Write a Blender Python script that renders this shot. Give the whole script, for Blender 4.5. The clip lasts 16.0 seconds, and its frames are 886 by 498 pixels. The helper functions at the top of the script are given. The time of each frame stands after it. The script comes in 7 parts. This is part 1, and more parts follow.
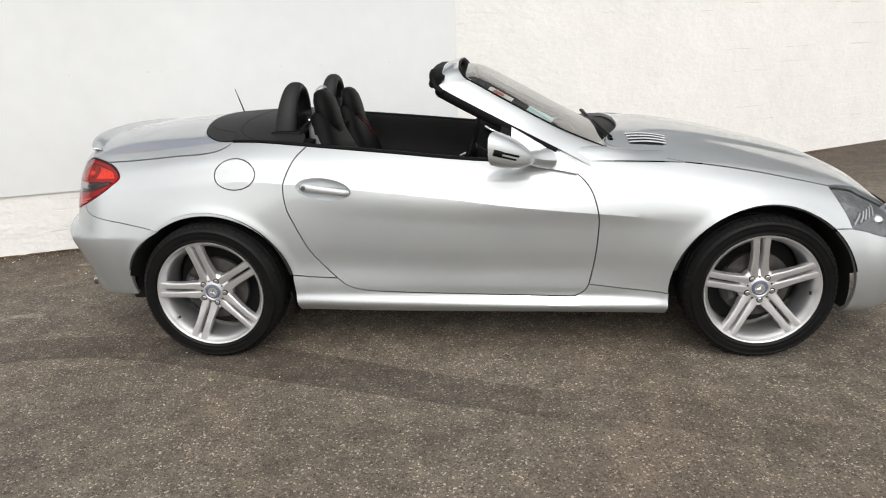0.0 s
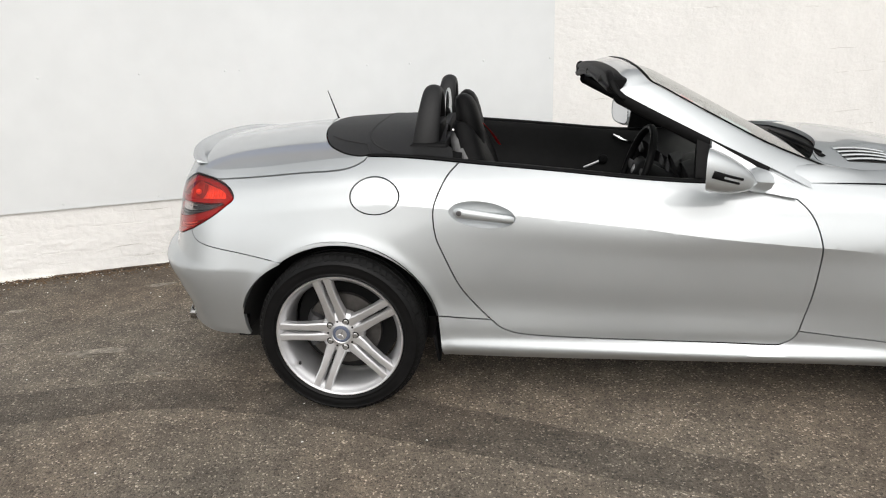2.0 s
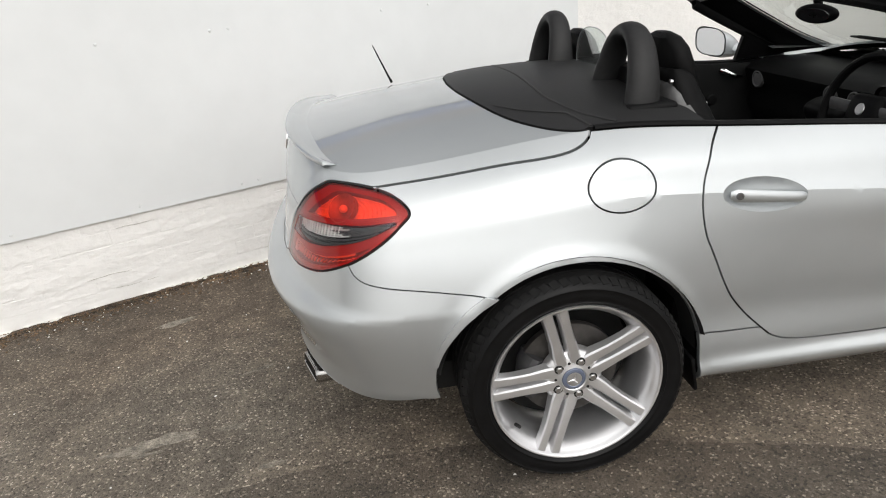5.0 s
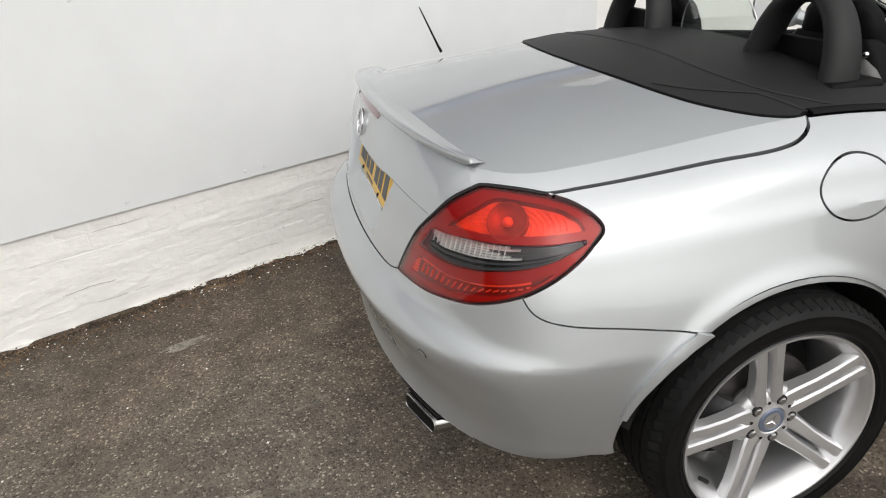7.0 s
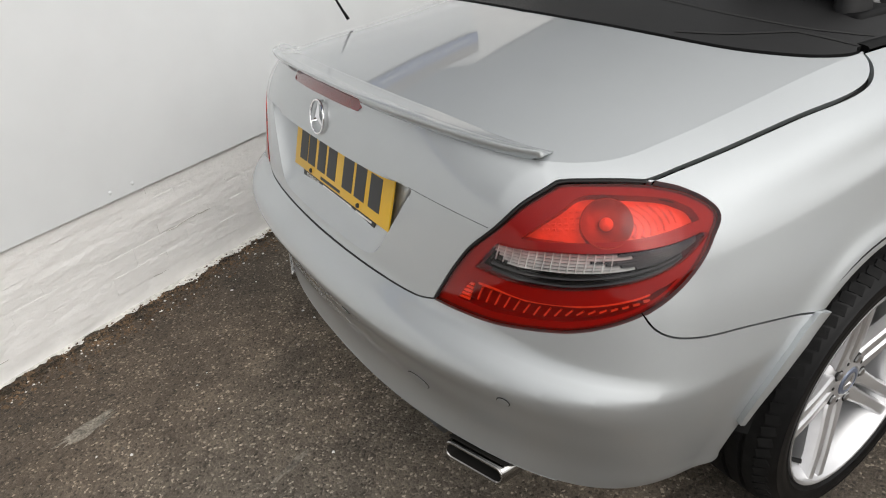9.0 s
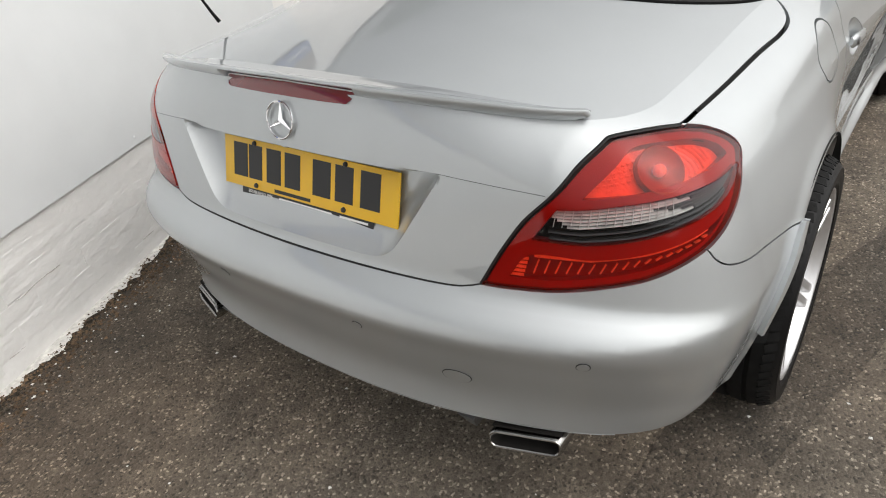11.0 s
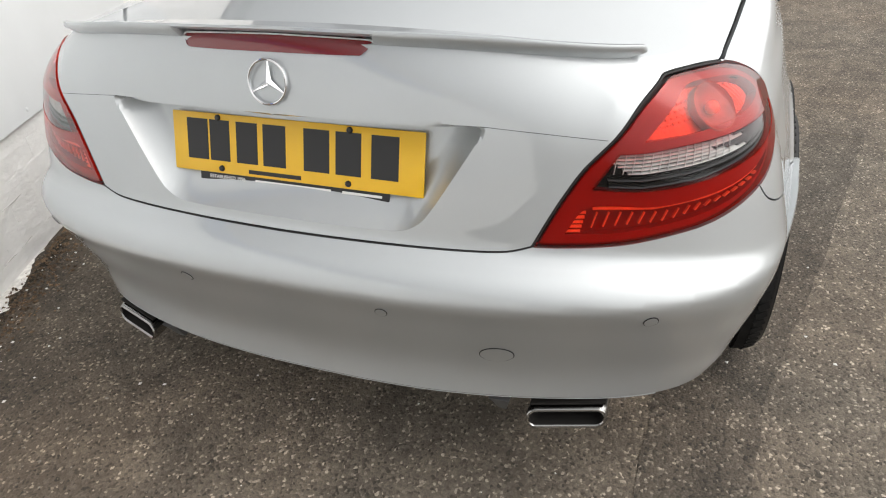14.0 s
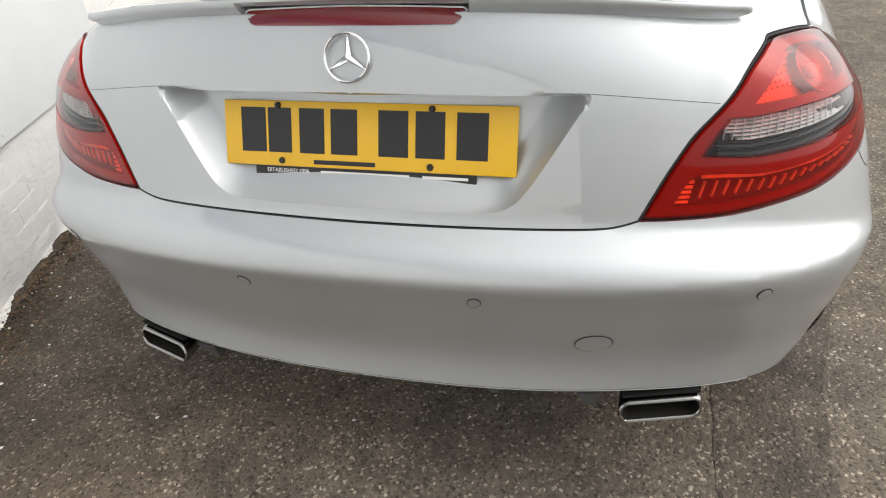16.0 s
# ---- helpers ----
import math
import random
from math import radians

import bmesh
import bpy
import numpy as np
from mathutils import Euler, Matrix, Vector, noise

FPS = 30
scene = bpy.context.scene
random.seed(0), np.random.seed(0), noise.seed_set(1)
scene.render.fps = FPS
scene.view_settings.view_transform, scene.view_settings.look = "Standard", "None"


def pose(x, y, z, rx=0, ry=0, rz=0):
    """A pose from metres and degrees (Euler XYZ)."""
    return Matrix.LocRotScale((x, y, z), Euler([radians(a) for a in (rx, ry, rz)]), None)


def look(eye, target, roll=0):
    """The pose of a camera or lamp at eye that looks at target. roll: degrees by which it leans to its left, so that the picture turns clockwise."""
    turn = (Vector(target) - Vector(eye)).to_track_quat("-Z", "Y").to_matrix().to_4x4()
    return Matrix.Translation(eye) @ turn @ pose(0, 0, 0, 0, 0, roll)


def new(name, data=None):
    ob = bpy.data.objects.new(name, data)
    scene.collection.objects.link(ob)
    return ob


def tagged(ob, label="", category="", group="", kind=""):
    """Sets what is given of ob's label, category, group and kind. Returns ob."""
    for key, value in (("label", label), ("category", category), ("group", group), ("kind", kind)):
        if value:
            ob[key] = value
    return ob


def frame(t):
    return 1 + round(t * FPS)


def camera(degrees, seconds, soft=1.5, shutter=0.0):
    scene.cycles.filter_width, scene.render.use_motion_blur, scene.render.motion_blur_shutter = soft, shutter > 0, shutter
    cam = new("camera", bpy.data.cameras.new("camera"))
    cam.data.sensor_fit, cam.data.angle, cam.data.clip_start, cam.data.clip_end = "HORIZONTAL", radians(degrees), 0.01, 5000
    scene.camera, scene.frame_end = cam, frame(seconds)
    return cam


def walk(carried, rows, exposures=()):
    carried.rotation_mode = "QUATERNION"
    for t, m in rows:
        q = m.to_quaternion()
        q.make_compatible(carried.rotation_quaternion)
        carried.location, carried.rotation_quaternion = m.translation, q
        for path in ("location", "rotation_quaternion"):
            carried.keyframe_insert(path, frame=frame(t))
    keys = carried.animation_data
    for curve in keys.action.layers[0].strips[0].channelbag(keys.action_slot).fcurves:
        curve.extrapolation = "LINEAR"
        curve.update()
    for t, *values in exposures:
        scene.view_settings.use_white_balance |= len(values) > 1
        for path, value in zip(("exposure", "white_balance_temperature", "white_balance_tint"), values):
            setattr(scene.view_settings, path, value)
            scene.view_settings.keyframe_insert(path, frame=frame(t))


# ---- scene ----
cam = camera(67.4, 16.0, soft=1.1)
PATH = [
    (0, (1.296, -3.612, 1.377), (1.137, -1.709, 0.78), -1.9),
    (0.5, (1.143, -3.522, 1.383), (0.993, -1.616, 0.798), -0.6),
    (1, (1.011, -3.385, 1.383), (0.858, -1.478, 0.801), -0.2),
    (1.5, (0.875, -3.27, 1.399), (0.711, -1.362, 0.825), 0.7),
    (2, (0.638, -3.148, 1.384), (0.447, -1.25, 0.784), -1.7),
    (2.5, (0.438, -3.058, 1.374), (0.264, -1.168, 0.743), -2.0),
    (3, (0.261, -2.882, 1.38), (0.083, -1.013, 0.692), -3.2),
    (3.5, (0.127, -2.74, 1.381), (-0.049, -0.883, 0.66), -2.6),
    (4, (-0.102, -2.601, 1.385), (-0.215, -0.745, 0.649), -4.7),
    (4.2, (-0.182, -2.565, 1.396), (-0.223, -0.707, 0.657), -4.9),
    (6.3, (-0.848, -2.063, 1.399), (-0.506, -0.289, 0.541), -4.5),
    (6.5, (-0.888, -2.02, 1.392), (-0.521, -0.255, 0.525), -3.4),
    (7, (-0.965, -1.853, 1.38), (-0.563, -0.095, 0.514), -4.0),
    (7.5, (-1.021, -1.729, 1.395), (-0.562, 0.008, 0.516), -4.9),
    (8, (-1.155, -1.601, 1.395), (-0.421, 0.026, 0.493), -7.9),
    (8.5, (-1.234, -1.499, 1.383), (-0.397, 0.045, 0.426), -5.8),
    (9, (-1.246, -1.366, 1.363), (-0.392, 0.141, 0.362), -6.1),
    (9.5, (-1.301, -1.277, 1.361), (-0.368, 0.128, 0.286), -7.2),
    (9.7, (-1.353, -1.238, 1.369), (-0.342, 0.108, 0.289), -9.3),
    (11.8, (-1.577, -0.946, 1.292), (-0.191, 0.054, 0.253), -4.2),
    (12, (-1.554, -0.935, 1.274), (-0.171, 0.064, 0.23), -4.2),
    (12.5, (-1.512, -0.929, 1.255), (-0.134, 0.041, 0.178), -5.0),
    (13, (-1.536, -0.885, 1.243), (-0.149, 0.047, 0.145), -4.1),
    (13.5, (-1.614, -0.769, 1.245), (-0.11, -0.05, 0.14), -4.2),
    (14, (-1.654, -0.668, 1.249), (-0.098, -0.02, 0.172), -4.0),
    (14.5, (-1.643, -0.599, 1.234), (-0.09, 0.073, 0.169), -3.6),
    (15, (-1.697, -0.492, 1.243), (-0.096, 0.087, 0.193), -6.3),
    (15.5, (-1.715, -0.45, 1.236), (-0.075, 0.049, 0.207), -4.6),
    (16, (-1.711, -0.421, 1.145), (-0.044, 0.08, 0.16), -3.8),
]
walk(cam, [(t, look(eye, target, roll)) for t, eye, target, roll in PATH],
     exposures=[(0, -0.06), (2, -0.08), (4, -0.10), (7, -0.17), (8.4, -0.25), (9.2, -0.34), (9.7, -0.38), (10.5, -0.22), (12, 0.04), (13.4, 0.20), (14.5, 0.21), (16, 0.26)])

# ---- world and light ----
world = bpy.data.worlds.new("sky")
scene.world = world
world.use_nodes = True
wn = world.node_tree
sky = wn.nodes.new("ShaderNodeTexSky")
sky.sky_type, sky.sun_disc = "NISHITA", False
sky.sun_elevation, sky.sun_rotation = radians(45), radians(176)
sky.air_density, sky.dust_density, sky.ozone_density = 1.0, 6.0, 1.0
# thin cloud: the blue is washed out and broken up
hsv = wn.nodes.new("ShaderNodeHueSaturation")
hsv.inputs["Saturation"].default_value = 0.30
cloud = wn.nodes.new("ShaderNodeTexNoise")
cloud.inputs["Scale"].default_value, cloud.inputs["Detail"].default_value = 2.2, 5.0
cmap = wn.nodes.new("ShaderNodeMapRange")
cmap.inputs["From Min"].default_value, cmap.inputs["From Max"].default_value = 0.3, 0.7
cmap.inputs["To Min"].default_value, cmap.inputs["To Max"].default_value = 0.75, 1.2
cmul = wn.nodes.new("ShaderNodeMixRGB")
cmul.blend_type, cmul.inputs["Fac"].default_value = "MULTIPLY", 1.0
wn.links.new(sky.outputs["Color"], hsv.inputs["Color"])
wn.links.new(cloud.outputs["Fac"], cmap.inputs["Value"])
wn.links.new(hsv.outputs["Color"], cmul.inputs["Color1"])
wn.links.new(cmap.outputs["Result"], cmul.inputs["Color2"])
wn.nodes["Background"].inputs["Strength"].default_value = 0.060
# the thin cloud glows broadly round the hidden sun
SUN_AT = Vector((0.18, -0.73, 0.64)).normalized()
toward = wn.nodes.new("ShaderNodeVectorMath")
toward.operation = "DOT_PRODUCT"
toward.inputs[1].default_value = SUN_AT
where_ = wn.nodes.new("ShaderNodeTexCoord")
wn.links.new(where_.outputs["Generated"], toward.inputs[0])
glow = wn.nodes.new("ShaderNodeMapRange")
glow.interpolation_type = "SMOOTHERSTEP"
glow.inputs["From Min"].default_value, glow.inputs["From Max"].default_value = -0.45, 1.05
glow.inputs["To Min"].default_value, glow.inputs["To Max"].default_value = 0.0, 23.0
wn.links.new(toward.outputs["Value"], glow.inputs["Value"])
tint = wn.nodes.new("ShaderNodeMixRGB")
tint.blend_type, tint.inputs["Fac"].default_value = "MULTIPLY", 1.0
tint.inputs["Color2"].default_value = (1.0, 0.985, 0.962, 1)
wn.links.new(glow.outputs["Result"], tint.inputs["Color1"])
both_ = wn.nodes.new("ShaderNodeMixRGB")
both_.blend_type, both_.inputs["Fac"].default_value = "ADD", 1.0
wn.links.new(cmul.outputs["Color"], both_.inputs["Color1"])
wn.links.new(tint.outputs["Color"], both_.inputs["Color2"])
wn.links.new(both_.outputs["Color"], wn.nodes["Background"].inputs["Color"])
sun = new("sun", bpy.data.lights.new("sun", "SUN"))
sun.data.energy, sun.data.angle, sun.data.color = 0.55, radians(40), (1.0, 0.985, 0.965)
sun.matrix_world = look(SUN_AT * 8, (0, 0, 0))


# ---- materials ----
def mat(name, color, rough=0.5, metal=0.0, coat=0.0, coat_rough=0.03, spec=0.5):
    m = bpy.data.materials.new(name)
    m.use_nodes = True
    b = m.node_tree.nodes["Principled BSDF"]
    b.inputs["Base Color"].default_value = (*color, 1)
    b.inputs["Roughness"].default_value, b.inputs["Metallic"].default_value = rough, metal
    b.inputs["Coat Weight"].default_value, b.inputs["Coat Roughness"].default_value = coat, coat_rough
    b.inputs["Specular IOR Level"].default_value = spec
    return m


def nd(m, kind, **values):
    n = m.node_tree.nodes.new(kind)
    for key, value in values.items():
        n.inputs[key.replace("_", " ")].default_value = value
    return n


def grain(m, scales, amount=0.25, bump=0.0, bump_scale=200.0, rough_amount=0.0, detail=4.0, dist=0.002, world=False):
    """Varies a material's base colour at several scales and gives it a fine relief."""
    nt = m.node_tree
    b = nt.nodes["Principled BSDF"]
    where = nt.nodes.new("ShaderNodeNewGeometry").outputs["Position"] if world else nt.nodes.new("ShaderNodeTexCoord").outputs["Object"]
    base = tuple(b.inputs["Base Color"].default_value)
    last = None
    for k, s in enumerate(scales):
        t = nd(m, "ShaderNodeTexNoise", Scale=s, Detail=detail)
        nt.links.new(where, t.inputs["Vector"])
        r = nd(m, "ShaderNodeMapRange", From_Min=0.3, From_Max=0.7, To_Min=1 - amount, To_Max=1 + amount)
        nt.links.new(t.outputs["Fac"], r.inputs["Value"])
        mx = nt.nodes.new("ShaderNodeMixRGB")
        mx.blend_type, mx.inputs["Fac"].default_value = "MULTIPLY", 1.0
        if last is None:
            mx.inputs["Color1"].default_value = base
        else:
            nt.links.new(last, mx.inputs["Color1"])
        nt.links.new(r.outputs["Result"], mx.inputs["Color2"])
        last = mx.outputs["Color"]
        if k == 0 and rough_amount:
            rr = b.inputs["Roughness"].default_value
            q = nd(m, "ShaderNodeMapRange", From_Min=0.3, From_Max=0.7, To_Min=rr - rough_amount, To_Max=rr + rough_amount)
            nt.links.new(t.outputs["Fac"], q.inputs["Value"])
            nt.links.new(q.outputs["Result"], b.inputs["Roughness"])
    nt.links.new(last, b.inputs["Base Color"])
    if bump:
        t = nd(m, "ShaderNodeTexNoise", Scale=bump_scale, Detail=6.0)
        nt.links.new(where, t.inputs["Vector"])
        bp = nd(m, "ShaderNodeBump", Strength=bump, Distance=dist)
        nt.links.new(t.outputs["Fac"], bp.inputs["Height"])
        nt.links.new(bp.outputs["Normal"], b.inputs["Normal"])
    return m


SHELLGREY = grain(mat("seat_shell", (0.085, 0.085, 0.086), 0.5), (60.0, 8.0), 0.15, 0.1, 500.0)
PAINT = grain(mat("silver_paint", (0.500, 0.525, 0.537), 0.54, 0.84, 1.0, 0.012), (900.0, 3.0), 0.035, rough_amount=0.02)
PAINT.node_tree.nodes["Principled BSDF"].inputs["Coat IOR"].default_value = 1.75
TRIM = grain(mat("black_trim", (0.004, 0.004, 0.0042), 0.5, spec=0.10), (60.0, 8.0), 0.2, 0.12, 700.0)
SHELF = grain(mat("shelf_vinyl", (0.0088, 0.0088, 0.0092), 0.55, spec=0.35), (90.0, 5.0), 0.15, 0.2, 900.0)
LEATHER = grain(mat("black_leather", (0.0035, 0.0035, 0.0037), 0.5, spec=0.08), (40.0, 7.0), 0.2, 0.25, 350.0)
CARPET = grain(mat("dark_carpet", (0.005, 0.005, 0.0055), 0.95, spec=0.1), (200.0, 10.0), 0.3, 0.4, 900.0)
VOID = mat("shadow_black", (0.006, 0.006, 0.006), 0.9)
RUBBER = grain(mat("tyre_rubber", (0.005, 0.005, 0.0053), 0.42, spec=0.16), (25.0, 5.0), 0.25, 0.12, 500.0)
TREAD = grain(mat("tyre_tread", (0.007, 0.007, 0.007), 0.8, spec=0.2), (40.0, 8.0), 0.35, 0.3, 300.0)
ALLOY = grain(mat("alloy_silver", (0.66, 0.66, 0.67), 0.36, 0.8, 0.5, 0.06), (700.0, 14.0), 0.05)
CHROME = mat("chrome", (0.82, 0.82, 0.83), 0.08, 1.0)
DISC = grain(mat("brake_disc", (0.075, 0.070, 0.066), 0.5, 0.6), (30.0, 6.0), 0.3)
IRON = grain(mat("caliper_iron", (0.05, 0.05, 0.052), 0.6, 0.3), (30.0,), 0.3)
GAP = mat("joint_black", (0.008, 0.008, 0.008), 0.7)
BOLT = mat("bolt_steel", (0.5, 0.5, 0.5), 0.3, 1.0)
CAPBLUE = mat("cap_blue", (0.13, 0.155, 0.22), 0.3, 0.3, 0.6)
YELLOW = grain(mat("plate_yellow", (0.80, 0.47, 0.012), 0.38, 0.0, 0.3), (12.0,), 0.04)
PLATEBLACK = mat("plate_black", (0.012, 0.012, 0.013), 0.4)
PRINT = mat("white_print", (0.75, 0.75, 0.73), 0.5)
BELTRED = mat("red_webbing", (0.45, 0.012, 0.016), 0.7)
SILVER_BEAD = mat("silver_bead", (0.80, 0.81, 0.82), 0.35, 0.3)
REDPLASTIC = mat("red_lens_solid", (0.16, 0.006, 0.009), 0.2, 0.0, 1.0, 0.03)
LAMPBASE = mat("red_lamp_base", (0.22, 0.008, 0.010), 0.3)
SILVERPLASTIC = mat("satin_silver", (0.55, 0.55, 0.56), 0.3, 0.8)
EXHAUST_BLACK = mat("exhaust_black", (0.012, 0.011, 0.010), 0.8, spec=0.2)
TIP = mat("exhaust_steel", (0.36, 0.355, 0.345), 0.16, 1.0)


def lens_mat(name, color, gloss=0.06, power=4.6):
    """Clear or tinted plastic: lets light through in its colour and mirrors at grazing angles."""
    m = bpy.data.materials.new(name)
    m.use_nodes = True
    nt = m.node_tree
    nt.nodes.remove(nt.nodes["Principled BSDF"])
    tr = nd(m, "ShaderNodeBsdfTransparent", Color=(*color, 1))
    gl = nd(m, "ShaderNodeBsdfGlossy", Roughness=gloss)
    lw = nd(m, "ShaderNodeLayerWeight", Blend=0.5)
    pw = nt.nodes.new("ShaderNodeMath")
    pw.operation = "POWER"
    pw.inputs[1].default_value = power
    nt.links.new(lw.outputs["Facing"], pw.inputs[0])
    fr = nd(m, "ShaderNodeMapRange", To_Min=0.035, To_Max=1.0)
    nt.links.new(pw.outputs["Value"], fr.inputs["Value"])
    mx = nt.nodes.new("ShaderNodeMixShader")
    nt.links.new(fr.outputs["Result"], mx.inputs["Fac"])
    nt.links.new(tr.outputs["BSDF"], mx.inputs[1])
    nt.links.new(gl.outputs["BSDF"], mx.inputs[2])
    nt.links.new(mx.outputs["Shader"], nt.nodes["Material Output"].inputs["Surface"])
    return m


GLASS = lens_mat("clear_glass", (0.88, 0.92, 0.90), 0.01, 3.0)
LENSRED = lens_mat("red_lens", (1.0, 0.20, 0.10), 0.025, 3.4)
LENSSMOKE = lens_mat("smoked_lens", (0.76, 0.76, 0.77), 0.025, 3.6)
LENSCLEAR = lens_mat("clear_lens", (0.92, 0.94, 0.95))


# ---- mesh helpers ----
def mesh_ob(name, verts, faces, material, parent=None, label="", sharp=35.0, flat=False):
    me = bpy.data.meshes.new(name)
    me.from_pydata([tuple(map(float, v)) for v in verts], [], [tuple(map(int, f)) for f in faces])
    me.materials.append(material)
    if not flat:
        me.shade_smooth()
        me.set_sharp_from_angle(angle=radians(sharp))
    me.update()
    ob = new(name, me)
    if parent is not None:
        ob.parent = parent
    return tagged(ob, label)


def part(name, bm, material, parent, label="", sharp=35.0):
    me = bpy.data.meshes.new(name)
    bmesh.ops.recalc_face_normals(bm, faces=bm.faces)
    bm.to_mesh(me)
    bm.free()
    me.materials.append(material)
    me.shade_smooth()
    me.set_sharp_from_angle(angle=radians(sharp))
    ob = new(name, me)
    if parent is not None:
        ob.parent = parent
    return tagged(ob, label)


def box(bm, size, m=Matrix(), bevel=0.0, seg=2):
    """A bevelled block of that size, centred on m, added to bm."""
    made = bmesh.ops.create_cube(bm, size=1.0, matrix=m @ Matrix.Diagonal((*size, 1)))
    if bevel:
        edges = {e for v in made["verts"] for e in v.link_edges}
        bmesh.ops.bevel(bm, geom=list(edges), offset=bevel, segments=seg, profile=0.5, affect="EDGES")


def tube(bm, path, rads, seg=12, up=(0, 0, 1), cap=True):
    """Sweeps an ellipse (ra across, rb along up) along a path."""
    path = [Vector(p) for p in path]
    rings = []
    for i, p in enumerate(path):
        d = (path[min(i + 1, len(path) - 1)] - path[max(i - 1, 0)]).normalized()
        a = d.cross(Vector(up)).normalized()
        b = a.cross(d).normalized()
        ra, rb = rads[i] if isinstance(rads, list) else rads
        rings.append([bm.verts.new(p + a * ra * math.cos(2 * math.pi * k / seg) + b * rb * math.sin(2 * math.pi * k / seg)) for k in range(seg)])
    for r0, r1 in zip(rings, rings[1:]):
        for k in range(seg):
            bm.faces.new((r0[k], r0[(k + 1) % seg], r1[(k + 1) % seg], r1[k]))
    if cap:
        bm.faces.new(rings[0][::-1])
        bm.faces.new(rings[-1])


def lathe(bm, profile, seg=64, m=Matrix(), closed=False):
    """Turns (radius, along) pairs about the local y axis."""
    rings = []
    for r, a in profile:
        rings.append([bm.verts.new(m @ Vector((r * math.cos(2 * math.pi * k / seg), a, r * math.sin(2 * math.pi * k / seg)))) for k in range(seg)])
    pairs = list(zip(rings, rings[1:])) + ([(rings[-1], rings[0])] if closed else [])
    for r0, r1 in pairs:
        for k in range(seg):
            bm.faces.new((r0[k], r0[(k + 1) % seg], r1[(k + 1) % seg], r1[k]))
    return rings


def smooth(points, n=8):
    """A Catmull-Rom line through points."""
    p = np.asarray(points, float)
    q = np.vstack([2 * p[0] - p[1], p, 2 * p[-1] - p[-2]])
    out = []
    for i in range(1, len(q) - 2):
        for t in np.arange(n) / n:
            out.append(0.5 * (2 * q[i] + (q[i + 1] - q[i - 1]) * t + (2 * q[i - 1] - 5 * q[i] + 4 * q[i + 1] - q[i + 2]) * t ** 2 + (3 * q[i] - q[i - 1] - 3 * q[i + 1] + q[i + 2]) * t ** 3))
    return np.array(out + [p[-1]])


# ---- body surface: smooth charts of half the car, x forward from the rear axle ----
def cub(xs, ys):
    """Natural cubic spline through knots, straight beyond its ends."""
    xs, ys = np.asarray(xs, float), np.asarray(ys, float)
    n, h = len(xs), np.diff(xs)
    a, r = np.zeros((n, n)), np.zeros(n)
    a[0, 0] = a[-1, -1] = 1
    for i in range(1, n - 1):
        a[i, i - 1], a[i, i], a[i, i + 1] = h[i - 1], 2 * (h[i - 1] + h[i]), h[i]
        r[i] = 6 * ((ys[i + 1] - ys[i]) / h[i] - (ys[i] - ys[i - 1]) / h[i - 1])
    m = np.linalg.solve(a, r)

    def f(x):
        x = np.asarray(x, float)
        i = np.clip(np.searchsorted(xs, x) - 1, 0, n - 2)
        xc = np.clip(x, xs[0], xs[-1])
        u, w, hh = xc - xs[i], xs[i + 1] - xc, h[i]
        y = (m[i] * w ** 3 + m[i + 1] * u ** 3) / (6 * hh) + (ys[i] / hh - m[i] * hh / 6) * w + (ys[i + 1] / hh - m[i + 1] * hh / 6) * u
        s0 = (ys[1] - ys[0]) / h[0] - h[0] * (2 * m[0] + m[1]) / 6
        s1 = (ys[-1] - ys[-2]) / h[-1] + h[-1] * (m[-2] + 2 * m[-1]) / 6
        return y + np.where(x < xs[0], (x - xs[0]) * s0, 0) + np.where(x > xs[-1], (x - xs[-1]) * s1, 0)
    return f


REAR, NOSE, CAP, CAPF = -0.42, 2.85, 1.05, 1.0     # ends of the straight side; lengths round the corners
POW, BOW, CREASE, RIDGE = 3.0, 0.06, 0.0105, 0.575
_th = np.linspace(0, math.pi / 2, 4001)
_cy, _cx = np.sin(_th) ** (2 / POW), np.cos(_th) ** (2 / POW)
_al = np.concatenate([[0], np.cumsum(np.hypot(np.diff(_cy) * 0.86, np.diff(_cx) * 0.36))])
_al /= _al[-1]

zbot = cub([-1.47, -1.1, -0.8, -0.55, -0.42, 0.0, 0.37, 1.0, 2.07, 2.43, 2.85, 3.85], [0.326, 0.326, 0.314, 0.270, 0.25, 0.22, 0.205, 0.19, 0.183, 0.18, 0.18, 0.18])
zedge = cub([-1.47, -1.2, -0.9, -0.65, -0.42, -0.15, 0.12, 0.462, 0.87, 1.28, 1.7, 2.1, 2.5, 2.85, 3.3, 3.85], [0.968, 0.964, 0.948, 0.925, 0.925, 0.95, 0.973, 0.952, 0.913, 0.875, 0.868, 0.855, 0.80, 0.72, 0.62, 0.60])
LEV = [0.0, 0.06, 0.125, 0.18, 0.30, 0.45, 0.60, 0.73, 0.83, 0.92, 1.0]
XS = [-0.42, 0.0, 0.40, 1.0, 1.7, 2.06, 2.43, 2.85]
